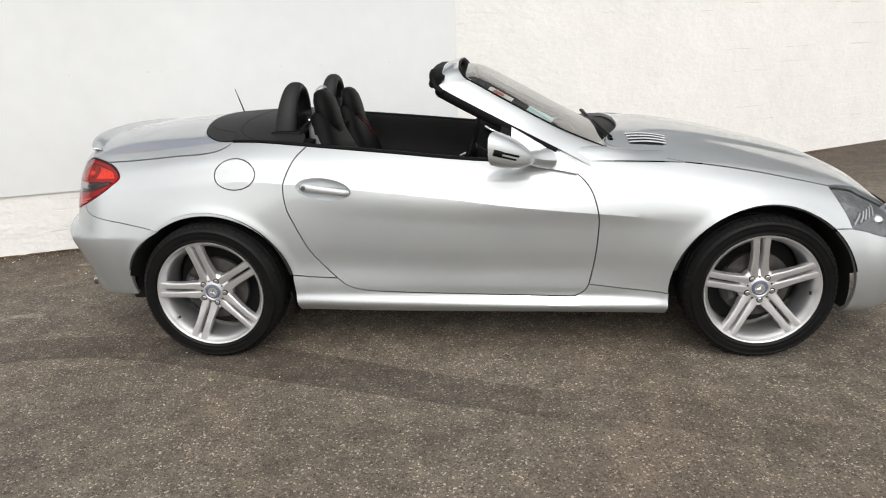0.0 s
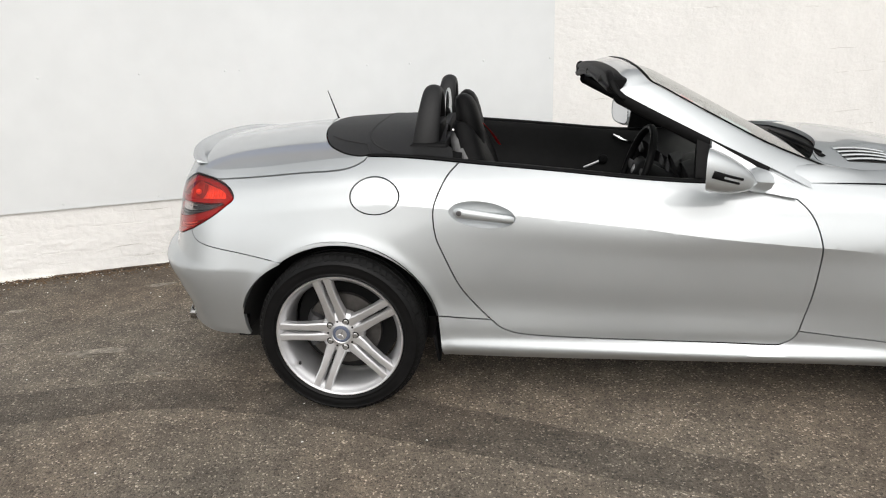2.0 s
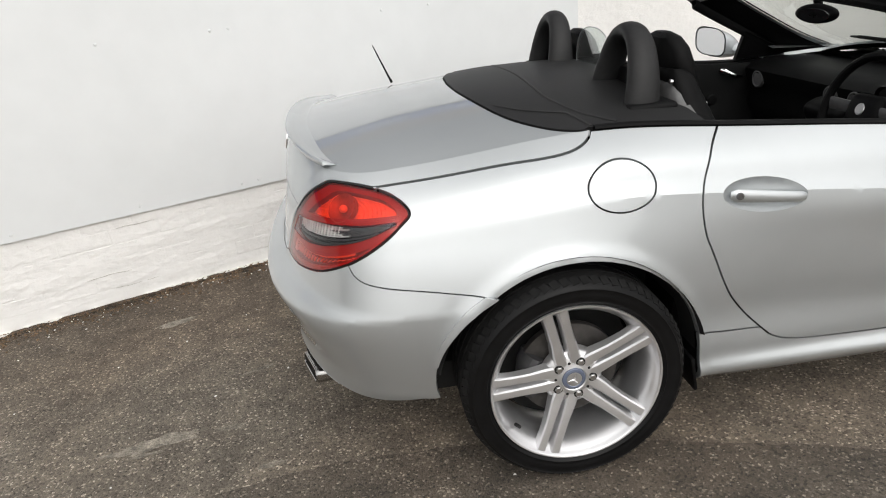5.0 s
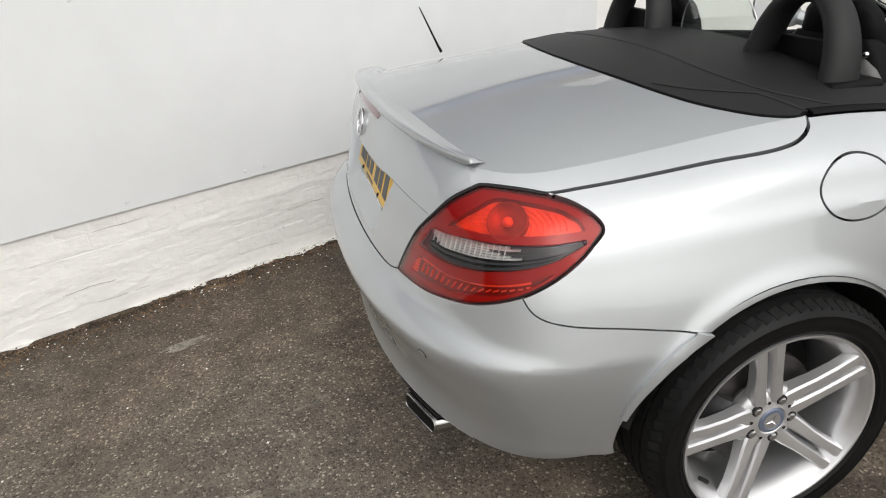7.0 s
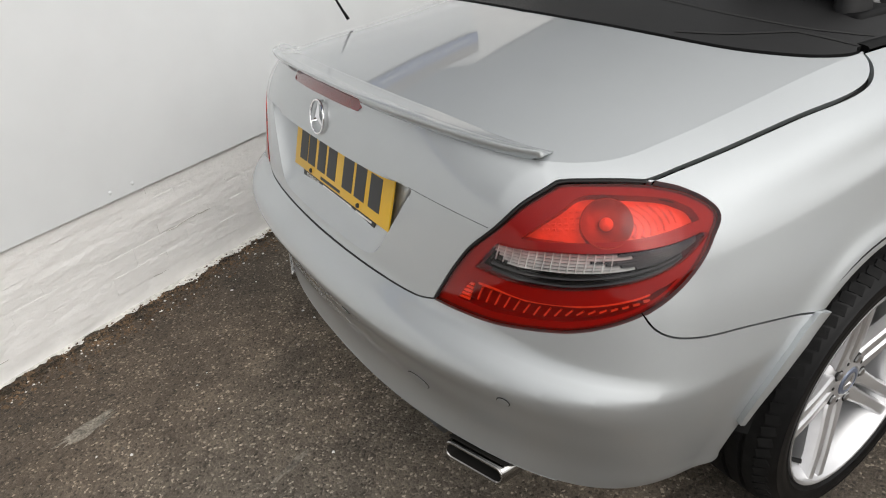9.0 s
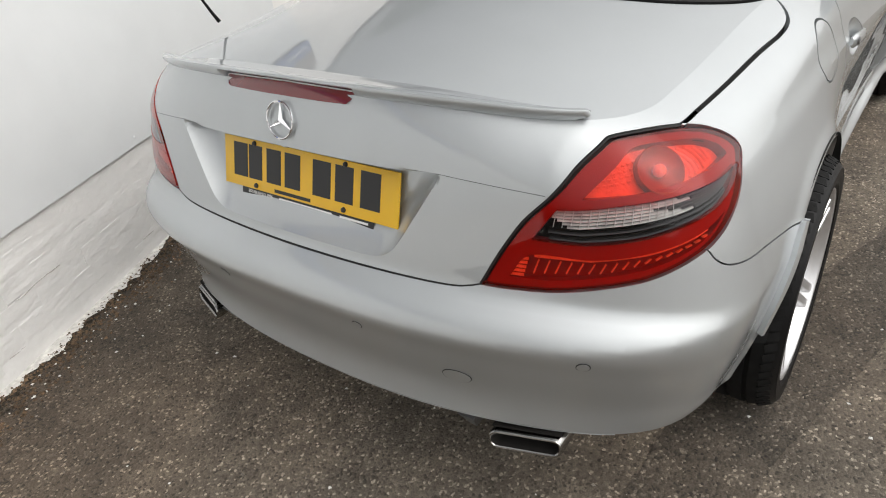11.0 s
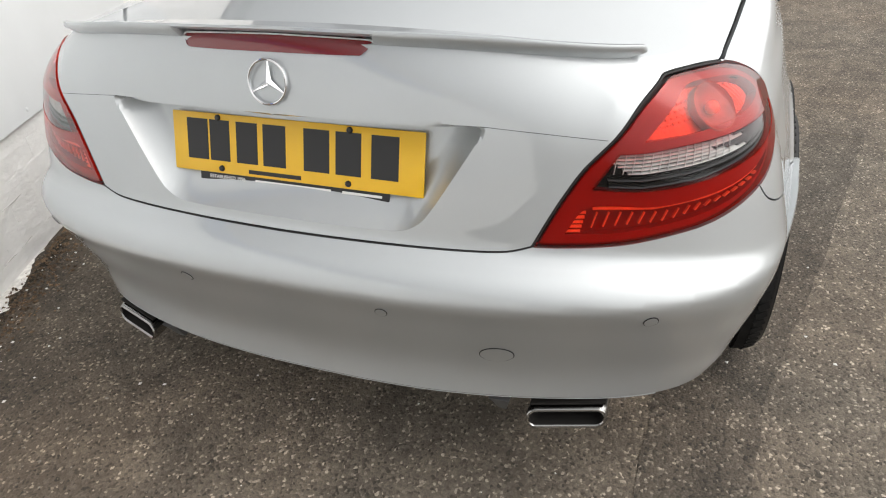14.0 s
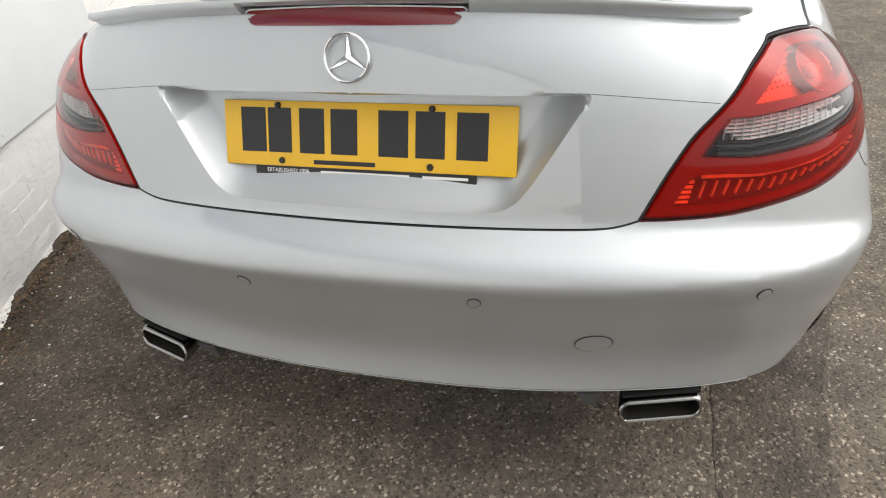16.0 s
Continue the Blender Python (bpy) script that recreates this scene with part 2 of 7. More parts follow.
WID = [
    [0.780, 0.790, 0.795, 0.790, 0.790, 0.795, 0.800, 0.760],
    [0.806, 0.845, 0.842, 0.826, 0.832, 0.836, 0.840, 0.805],
    [0.819, 0.858, 0.837, 0.809, 0.806, 0.829, 0.855, 0.821],
    [0.830, 0.868, 0.839, 0.811, 0.808, 0.829, 0.862, 0.830],
    [0.850, 0.880, 0.836, 0.810, 0.810, 0.838, 0.878, 0.842],
    [0.862, 0.884, 0.845, 0.823, 0.823, 0.849, 0.884, 0.848],
    [0.843, 0.872, 0.846, 0.830, 0.830, 0.851, 0.882, 0.838],
    [0.816, 0.843, 0.835, 0.832, 0.833, 0.846, 0.866, 0.815],
    [0.788, 0.815, 0.813, 0.809, 0.815, 0.826, 0.838, 0.780],
    [0.737, 0.781, 0.783, 0.785, 0.792, 0.798, 0.796, 0.725],
    [0.655, 0.683, 0.714, 0.742, 0.750, 0.742, 0.716, 0.640]]
_wf = [cub(XS, w) for w in WID]
xrear = cub([0.0, 0.04, 0.09, 0.16, 0.25, 0.33, 0.38, 0.42, 0.455, 0.48, 0.497, 0.52, 0.56, 0.62, 0.8, 0.92, 1.0], [-0.813, -0.8095, -0.808, -0.816, -0.836, -0.853, -0.864, -0.862, -0.848, -0.826, -0.806, -0.796, -0.791, -0.784, -0.763, -0.745, -0.725])
xnose = cub([0.0, 0.3, 0.6, 0.85, 1.0], [3.16, 3.23, 3.225, 3.17, 3.08])


def width(x, v):
    """Half width at a station and a level, interpolated smoothly between the level curves."""
    x, v = np.broadcast_arrays(np.asarray(x, float), np.asarray(v, float))
    w = np.stack([f(x) for f in _wf])
    i = np.clip(np.searchsorted(LEV, v) - 1, 0, len(LEV) - 2)
    lv = np.asarray(LEV)
    # tangents by finite differences
    g = np.empty_like(w)
    d = np.diff(w, axis=0) / np.diff(lv).reshape(-1, *([1] * x.ndim))
    g[0], g[-1] = d[0], d[-1] * 1.25
    hh = np.diff(lv)
    for k in range(1, len(lv) - 1):
        g[k] = (d[k - 1] * hh[k] + d[k] * hh[k - 1]) / (hh[k] + hh[k - 1])
    take = lambda a, j: np.take_along_axis(a, j[None], 0)[0]
    h = lv[i + 1] - lv[i]
    t = np.clip((v - lv[i]) / h, 0, 1)
    return (take(w, i) * (2 * t ** 3 - 3 * t ** 2 + 1) + take(w, i + 1) * (3 * t ** 2 - 2 * t ** 3)
            + h * (take(g, i) * (t ** 3 - 2 * t ** 2 + t) + take(g, i + 1) * (t ** 3 - t ** 2)))


def crease_v(x):
    """Level of the crease that runs from the rear wing through the door handle to the front wing."""
    return np.interp(x, [-0.4, 0.2, 0.68, 1.13, 1.65, 2.05], [0.790, 0.798, 0.787, 0.768, 0.700, 0.655])


def ridge_v(s):
    """Level of the shoulder line round the rear bumper."""
    return (RIDGE - zbot(s)) / (zedge(s) - zbot(s))


def wall_point(s, v):
    """The side chart: s runs from the rear centre round the corner and forward, v from the lower edge up to the shoulder."""
    s, v = np.broadcast_arrays(np.asarray(s, float), np.asarray(v, float))
    zb, ze = zbot(s), zedge(s)
    z = zb + v * (ze - zb)
    xs = np.clip(s, REAR, NOSE)
    w = width(xs, v)
    x, y = xs.copy(), w.copy()
    # rear corner
    k = s < REAR
    th = np.interp(np.clip((s - REAR + CAP) / CAP, 0, 1), _al, _th)
    pw = POW - 0.22 * np.clip(1 - v / 0.40, 0, 1)         # rounder in plan towards the lower edge
    a, b = np.sin(th) ** (2 / pw), np.cos(th) ** (2 / pw)
    length = REAR - BOW - xrear(v)
    x = np.where(k, REAR - length * b - BOW * (1 - a ** 2), x)
    slope = (width(REAR + 0.01, v) - width(REAR, v)) / 0.01
    y = np.where(k, a * (w + slope * (np.clip(x, -2, REAR) - REAR) * 0.6), y)
    # front corner
    k = s > NOSE
    th = np.interp(np.clip(1 - (s - NOSE) / CAPF, 0, 1), _al, _th)
    a, b = np.sin(th) ** (2 / 2.4), np.cos(th) ** (2 / 2.4)
    x = np.where(k, NOSE + (xnose(v) - NOSE) * b, x)
    y = np.where(k, a * w, y)
    # shoulder line round the rear bumper
    r = 0.0048 * (np.exp(-np.sqrt((z - RIDGE) ** 2 + 0.000002) / 0.034) - 0.25 * np.exp(-((z - RIDGE) / 0.09) ** 2)) * np.clip((-0.21 - s) / 0.14, 0, 1) * (v < 0.7)
    th = np.interp(np.clip((s - REAR + CAP) / CAP, 0, 1), _al, _th)
    x, y = x - r * np.cos(th) ** (2 / POW), y + r * np.sin(th) ** (2 / POW)
    # rolled lips of the wheel arches
    for cx, cz, r in ((0.006, 0.30, 0.387), (2.43, 0.305, 0.387)):
        rr = np.hypot(x - cx, z - cz)
        y = y + 0.007 * np.exp(-((rr - r) / 0.024) ** 2) * (s > REAR)
    # the crease that runs from the rear wing through the door handle to the front wing
    u = v - crease_v(x)
    fade = np.clip((x + 0.30) / 0.5, 0, 1) * np.clip((2.15 - x) / 0.35, 0, 1)
    y = y + CREASE * fade * (np.exp(-np.sqrt(u * u + 0.000004) / 0.075) - 0.55)
    return np.stack([x, y, z], -1)


zmid = cub([-0.75, -0.5, -0.25, 0.0, 0.3, 0.8, 1.4, 1.75, 1.96, 2.257, 2.55, 2.85, 3.09, 3.2], [0.972, 1.002, 1.022, 1.034, 1.036, 1.03, 1.03, 0.985, 0.964, 0.927, 0.862, 0.776, 0.666, 0.60])


def edge_at(x):
    """Half width and height of the shoulder edge at x."""
    s = np.linspace(REAR - CAP, NOSE + CAPF, 3000)
    p = wall_point(s, 1.0)
    return np.interp(x, p[:, 0], p[:, 1]), np.interp(x, p[:, 0], p[:, 2])


def top_point(x, y):
    """The deck and bonnet chart."""
    x, y = np.broadcast_arrays(np.asarray(x, float), np.asarray(y, float))
    ye, ze = edge_at(x)
    u = np.clip(np.abs(y) / np.maximum(ye, 1e-3), 0, 1)
    zc = np.maximum(zmid(x), ze)
    bulge = np.interp(x, [1.9, 2.3, 2.95], [0.43, 0.395, 0.33])
    t = np.clip((bulge - np.abs(y)) / 0.045, 0, 1) * np.clip((x - 1.95) / 0.15, 0, 1) * np.clip((3.0 - x) / 0.2, 0, 1)
    return np.stack([x, y, ze + (zc - ze) * (1 - u ** 2.3) + 0.009 * t * t * (3 - 2 * t)], -1)


# ---- panels cut from the body surface ----
from mathutils.geometry import delaunay_2d_cdt
VM = 0.74     # metres of height for one unit of v


def inside(poly, pts):
    x, y = pts[:, 0], pts[:, 1]
    r = np.zeros(len(pts), bool)
    a, b = poly, np.roll(poly, -1, 0)
    for (x0, y0), (x1, y1) in zip(a, b):
        if y0 != y1:
            r ^= ((y0 > y) != (y1 > y)) & (x < (x1 - x0) * (y - y0) / (y1 - y0) + x0)
    return r


def resample(line, step):
    d = np.concatenate([[0], np.cumsum(np.linalg.norm(np.diff(line, axis=0), axis=1))])
    n = max(1, int(round(d[-1] / step)))
    t = np.linspace(0, d[-1], n + 1)
    return np.stack([np.interp(t, d, line[:, 0]), np.interp(t, d, line[:, 1])], -1)


def patch(segments, lift, step, depth=0.016, gap=0.0026, holes=(), xy=False, snap=None, folds=()):
    """Triangulates the region that segments [(points, has a joint)] enclose in a chart, lifts it with lift(a, b), and folds the
    edges at joints inwards. snap: (level, from, to) of a crease that gets a row of points; folds: open lines that become edges.
    Returns verts, faces."""
    k = np.array([1.0, 1.0 if xy else VM])
    pts, joint = [], []
    for line, g in segments:
        line = np.asarray(line, float) * k
        line = resample(line, step * 0.6) if g is not None else line
        pts.extend(line[:-1])
        joint.extend([bool(g)] * (len(line) - 1))
    pts = np.array(pts)
    area = np.sum(pts[:, 0] * np.roll(pts[:, 1], -1) - np.roll(pts[:, 0], -1) * pts[:, 1])
    if area < 0:
        pts, joint = pts[::-1], joint[-2::-1] + joint[-1:]
    n = len(pts)
    # shrink by half the joint's width
    nx, pv = np.roll(pts, -1, 0), np.roll(pts, 1, 0)
    nrm = lambda d: np.stack([-d[:, 1], d[:, 0]], -1) / np.maximum(np.linalg.norm(d, axis=1, keepdims=True), 1e-9)
    jn, jp = np.array(joint, float)[:, None], np.roll(np.array(joint, float), 1)[:, None]
    off = nrm(nx - pts) * jn + nrm(pts - pv) * jp
    off /= np.maximum(np.linalg.norm(off, axis=1, keepdims=True), 1e-9)
    pts = pts + off * gap
    lo, hi = pts.min(0), pts.max(0)
    gx, gy = np.meshgrid(np.arange(lo[0], hi[0], step), np.arange(lo[1], hi[1], step), indexing="ij")
    gx = gx + (np.arange(gx.shape[1]) % 2)[None] * step * 0.5
    grid = np.stack([gx.ravel(), gy.ravel()], -1)
    if snap:        # a row of points runs along the crease
        cv = snap[0](grid[:, 0]) * k[1]
        near = (np.abs(grid[:, 1] - cv) < step * 0.5) & (grid[:, 0] > snap[1]) & (grid[:, 0] < snap[2])
        grid[near, 1] = cv[near]
    grid = grid[inside(pts, grid)]
    rings = [pts]
    for h in holes:
        rings.append(resample(np.asarray(h, float) * k, step * 0.6)[:-1])
    for h in rings[1:]:
        grid = grid[~inside(h, grid)]
    lines = [resample(np.asarray(h, float) * k, step * 0.6) for h in folds]
    allb = np.vstack(rings + lines)
    if len(grid):
        near = np.full(len(grid), 9.0)
        for b in allb:
            near = np.minimum(near, np.hypot(grid[:, 0] - b[0], grid[:, 1] - b[1]))
        grid = grid[near > step * 0.45]
    edges, start = [], 0
    for r in rings:
        edges += [(start + i, start + (i + 1) % len(r)) for i in range(len(r))]
        start += len(r)
    for r in lines:
        edges += [(start + i, start + i + 1) for i in range(len(r) - 1)]
        start += len(r)
    v2 = [Vector(p) for p in np.vstack([allb, grid])]
    ov, _, of, orig, _, _ = delaunay_2d_cdt(v2, edges, [], 0, 1e-6)
    ov = np.array([tuple(v) for v in ov])
    cen = np.array([ov[list(f)].mean(0) for f in of])
    keep = inside(pts, cen)
    for h in rings[1:]:
        keep &= ~inside(h, cen)
    of = [list(f) for f, q in zip(of, keep) if q]
    p3 = lift(ov[:, 0], ov[:, 1] / k[1])
    # outward normals by finite differences of the lifted mesh
    fn = np.zeros_like(p3)
    tri = np.array([f[:3] for f in of])
    c = np.cross(p3[tri[:, 1]] - p3[tri[:, 0]], p3[tri[:, 2]] - p3[tri[:, 0]])
    if np.sum(c * (p3[tri].mean(1) - np.array([p3[:, 0].mean() if p3[:, 0].mean() > -0.3 else 0.1, 0, 0.45]))) < 0:
        of = [f[::-1] for f in of]
        c = -c
    for j in range(3):
        np.add.at(fn, tri[:, j], c)
    fn /= np.maximum(np.linalg.norm(fn, axis=1, keepdims=True), 1e-9)
    # fold the joints inwards
    count, who = {}, {}
    for f in of:
        for a, b in zip(f, f[1:] + f[:1]):
            count[(min(a, b), max(a, b))] = count.get((min(a, b), max(a, b)), 0) + 1
            who[(min(a, b), max(a, b))] = (a, b)
    index = {}
    for i, o in enumerate(orig):
        for q in o:
            index[q] = i
    on = set()
    for i in range(n):
        if joint[i]:
            on.add((min(index[i], index[(i + 1) % n]), max(index[i], index[(i + 1) % n])))
    start = n
    for r in rings[1:]:
        for i in range(len(r)):
            a, b = index[start + i], index[start + (i + 1) % len(r)]
            on.add((min(a, b), max(a, b)))
        start += len(r)
    extra, low = [], {}
    for e in on:
        if count.get(e) == 1:
            a, b = who[e]
            for q in (a, b):
                if q not in low:
                    low[q] = len(p3) + len(extra)
                    extra.append(p3[q] - fn[q] * depth)
            of.append([b, a, low[a], low[b]])
    if extra:
        p3 = np.vstack([p3, np.array(extra)])
    return p3, of


def mirror(p, f):
    return p * np.array([1, -1, 1]), [q[::-1] for q in f]


def both(*meshes):
    """Meshes and their mirror images in one, welded along the middle."""
    vs, fs, o = [], [], 0
    for p, f in meshes:
        for q, g in ((p, f), mirror(p, f)):
            vs.append(q)
            fs += [[i + o for i in h] for h in g]
            o += len(q)
    return weld(np.vstack(vs), fs)


def weld(v, f, d=0.0008):
    bm = bmesh.new()
    bv = [bm.verts.new(p) for p in v]
    for q in f:
        try:
            bm.faces.new([bv[i] for i in q])
        except ValueError:
            pass
    bmesh.ops.remove_doubles(bm, verts=bm.verts, dist=d)
    bm.verts.index_update()
    out = [tuple(p.co) for p in bm.verts], [[p.index for p in q.verts] for q in bm.faces]
    bm.free()
    return out


def vz(x, z):
    """Height to chart level on the side."""
    return (np.asarray(z) - zbot(x)) / (zedge(x) - zbot(x))


def xz(points):
    p = np.asarray(points, float)
    return np.stack([p[:, 0], vz(p[:, 0], p[:, 1])], -1)


def offset_wall(d):
    def f(s, v):
        e = 1e-3
        p = wall_point(s, v)
        a = wall_point(np.asarray(s) + e, v) - wall_point(np.asarray(s) - e, v)
        b = wall_point(s, np.clip(np.asarray(v) + e, 0, 1)) - wall_point(s, np.clip(np.asarray(v) - e, 0, 1))
        c = np.cross(b, a)
        c /= np.maximum(np.linalg.norm(c, axis=-1, keepdims=True), 1e-9)
        c *= np.where(c[..., 1:2] + (np.abs(c[..., 1:2]) < 0.2) * -c[..., 0:1] < 0, -1, 1)
        return p + c * d
    return f


# joint lines, as (s, v); the right half of the car is their mirror image
LAMP_LOW = [(-1.005, 0.530), (-0.943, 0.534), (-0.86, 0.548), (-0.766, 0.583), (-0.70, 0.615), (-0.60, 0.683)]
LAMP_SIDE = [(-0.60, 0.683), (-0.488, 0.77), (-0.42, 0.828), (-0.393, 0.864), (-0.41, 0.905), (-0.445, 0.933), (-0.503, 0.957)]
LAMP_TOP = [(-0.503, 0.957), (-0.55, 0.966), (-0.60, 0.970), (-0.660, 0.967), (-0.698, 0.952), (-0.788, 0.885), (-0.890, 0.765), (-0.945, 0.67), (-1.005, 0.530)]
SEAM = [(-0.60, 0.683), (-0.585, 0.65), (-0.560, 0.627), (-0.511, 0.611), (-0.363, 0.580), (-0.198, 0.533)]
LID_LOW = [(-1.47, 0.500), (-1.38, 0.501), (-1.25, 0.503), (-1.121, 0.506), (-1.06, 0.510), (-1.03, 0.518), (-1.005, 0.530)]
SHUT = [(-0.503, 0.957), (-0.328, 0.958), (-0.15, 0.957), (-0.03, 0.952), (0.035, 0.955), (0.075, 0.966), (0.103, 0.983), (0.115, 1.0)]
ARCH_BACK = [(-0.368, 0.078), (-0.377, 0.14), (-0.372, 0.238), (-0.345, 0.345), (-0.298, 0.437), (-0.25, 0.493), (-0.198, 0.533)]
arch = lambda cx, cz, r, a0, a1, n=24: xz([(cx + r * math.cos(radians(a)), cz + r * math.sin(radians(a))) for a in np.linspace(a0, a1, n)])
ARCH_REAR = np.vstack([[(-0.198, 0.533)], arch(0.012, 0.298, 0.377, 121, 14)])
SILL_BACK = xz([(0.378, 0.389), (0.45, 0.377), (0.580, 0.367)])
DOOR_BACK = smooth(np.vstack([[(0.462, 1.0)], xz([(0.418, 0.906), (0.380, 0.83), (0.371, 0.775), (0.380, 0.70), (0.403, 0.64), (0.462, 0.509), (0.524, 0.425), (0.580, 0.367)])]))
DOOR_LOW = smooth(xz([(0.580, 0.367), (0.625, 0.330), (0.70, 0.307), (0.85, 0.294), (1.097, 0.283), (1.4, 0.274), (1.61, 0.269), (1.655, 0.274), (1.690, 0.297), (1.706, 0.326)]))
DOOR_FRONT = smooth(np.vstack([xz([(1.706, 0.326), (1.725, 0.43), (1.735, 0.549), (1.733, 0.65), (1.702, 0.755), (1.643, 0.822), (1.575, 0.862)]), [(1.545, 1.0)]]))
SILL_FRONT = xz([(1.706, 0.326), (1.85, 0.309), (2.050, 0.291)])
ARCH_FRONT = arch(2.43, 0.305, 0.384, 182.5, 52)
ARCH_NOSE = np.vstack([arch(2.43, 0.305, 0.384, 52, -12), [(2.79, 0.0)]])
NOSE_SEAM = np.vstack([[ARCH_FRONT[-1]], [(2.70, 0.70), (2.779, 0.712)]])
HEAD_LOW = smooth([(2.779, 0.712), (2.95, 0.69), (3.15, 0.67), (3.30, 0.69)])
HEAD_BACK = smooth([(2.714, 0.968), (2.722, 0.93), (2.738, 0.87), (2.765, 0.78), (2.779, 0.712)])
HEAD_TOP = smooth([(3.30, 0.69), (3.28, 0.80), (3.18, 0.90), (3.02, 0.965), (2.88, 0.985), (2.78, 0.985), (2.714, 0.968)])
HANDLE = [(0.549 + 0.121 * math.cos(a), 0.777 + 0.062 * math.sin(a) - 0.006 * math.cos(a)) for a in np.linspace(0, 2 * math.pi, 61)]
eline = lambda a, b: np.stack([np.arange(a, b + 1e-6, (b - a) / max(1, round(abs(b - a) / 0.012))), np.full(int(max(1, round(abs(b - a) / 0.012))) + 1, 1.0)], -1)
rev = lambda a: np.asarray(a)[::-1]
flat_line = lambda a, b, v: np.array([(a, v), (b, v)])

SIDE = (crease_v, -0.35, 2.1)

car = tagged(new("car"), "silver two-seat roadster with its roof folded away, parked on asphalt", "car")


def paired(name, segments, step, label="", material=None, lift=wall_point, **kw):
    p, f = patch(segments, lift, step, **kw)
    sharp = 14.0 if kw.get("snap") else 35.0
    right = mesh_ob(name, *mirror(p, f), material or PAINT, car, label, sharp)
    left = mesh_ob(name, p, f, material or PAINT, car, label, sharp)
    return right, left


# rear bumper, one piece across the car
BUMP_LOW = smooth([(-1.47, 0.0), (-1.15, 0.0), (-0.90, 0.0), (-0.74, 0.0), (-0.60, 0.012), (-0.48, 0.042), (-0.368, 0.076)])
bump_low = lambda q: np.interp(q, BUMP_LOW[:, 0], BUMP_LOW[:, 1])
bump = patch([(BUMP_LOW, True), (smooth(ARCH_BACK), True), (rev(smooth(SEAM)), True), (rev(smooth(LAMP_LOW)), True),
              (rev(smooth(LID_LOW)), True), ([(-1.47, 0.50), (-1.47, 0.0)], False)], wall_point, 0.012, gap=0.0012, folds=[[(q, float(ridge_v(q))) for q in np.linspace(-1.4695, -0.33, 60)]])
rear_bumper = mesh_ob("rear_bumper", *both(bump), PAINT, car)

# boot lid with the sunk bay for the plate
BAY_TOP = 0.846
BAY = np.vstack([smooth([(0.0, 0.669), (0.12, 0.669), (0.20, 0.6695), (0.238, 0.674), (0.264, 0.688), (0.284, 0.711), (0.311, 0.752), (0.355, 0.822)], 6), [(0.384, 0.868)]])
EDGE_S, EDGE_V = [-0.920, -0.882, -0.822, -0.77, -0.715, -0.685], [0.756, 0.812, 0.893, 0.950, 0.987, 1.0]


def lid_lift(s, v):
    """The lid with its sunk plate bay, and a folded edge beside the lamp that runs on into the deck's edge."""
    p = wall_point(s, v)
    y, z = p[..., 1].copy(), p[..., 2].copy()
    sm = lambda t: np.clip(t, 0, 1) ** 2 * (3 - 2 * np.clip(t, 0, 1))
    far = np.full(y.shape, 9.0)
    for (y0, z0), (y1, z1) in zip(BAY, BAY[1:]):
        t = np.clip(((y - y0) * (y1 - y0) + (z - z0) * (z1 - z0)) / ((y1 - y0) ** 2 + (z1 - z0) ** 2), 0, 1)
        far = np.minimum(far, np.hypot(y - y0 - t * (y1 - y0), z - z0 - t * (z1 - z0)))
    inn = inside(np.vstack([BAY, [(0.0, 0.868)]]), np.stack([np.maximum(y, 1e-5), z], -1).reshape(-1, 2)).reshape(y.shape)
    t = np.clip(far / 0.048, 0, 1) ** 0.85 * inn
    p[..., 0] += 0.0575 * (0.45 * t + 0.55 * t * (2 - t)) * sm((BAY_TOP + 0.004 - z) / 0.008) * (0.78 + 0.22 * sm((z - 0.66) / 0.19))
    d = v - np.interp(s, EDGE_S, EDGE_V)
    r = 0.0036 * np.exp(-np.sqrt(d * d + 0.000002) / 0.045) * np.clip((np.asarray(s) + 0.90) / 0.08, 0, 1) * np.clip((-0.672 - np.asarray(s)) / 0.03, 0, 1)
    return p + r[..., None] * np.array([-0.72, 0.60, 0.35])


def chart(y, z):
    """Where on the rear a point at half width y and height z lies in the side chart."""
    q = np.linspace(-1.47, -0.7, 600)
    v = 0.5
    for _ in range(6):
        s = np.interp(y, wall_point(q, v)[:, 1], q)
        v = float((z - zbot(s)) / (zedge(s) - zbot(s)))
    return s, v


BAY_FOLD = [chart(*q) for q in BAY if q[1] < BAY_TOP - 0.006]
BAY_FOLD[0] = (-1.4695, BAY_FOLD[0][1])
EDGE_FOLD = [(q, np.interp(q, EDGE_S, EDGE_V)) for q in np.linspace(-0.886, -0.692, 20)]
etop = eline(-1.47, 0.115)
lid_a = patch([(smooth(LID_LOW), True), (rev(smooth(LAMP_TOP)), True), (smooth(SHUT), True), (rev(etop), None), ([(-1.47, 1.0), (-1.47, 0.50)], False)], lid_lift, 0.0062, folds=[BAY_FOLD, EDGE_FOLD])
epts = wall_point(etop[:, 0], 1.0)[:, :2]
TON = smooth([(epts[-1][0], epts[-1][1]), (0.066, 0.676), (0.002, 0.625), (-0.070, 0.52), (-0.122, 0.37), (-0.160, 0.18), (-0.172, 0.0)])
lid_b = patch([(epts, None), (TON, True), ([(-0.172, 0.0), (epts[0][0], 0.0)], False)], top_point, 0.022, xy=True)
flank, deck = both(lid_a), both(lid_b)
boot_lid = mesh_ob("boot_lid", list(flank[0]) + list(deck[0]), list(flank[1]) + [[i + len(flank[0]) for i in q] for q in deck[1]], PAINT, car)

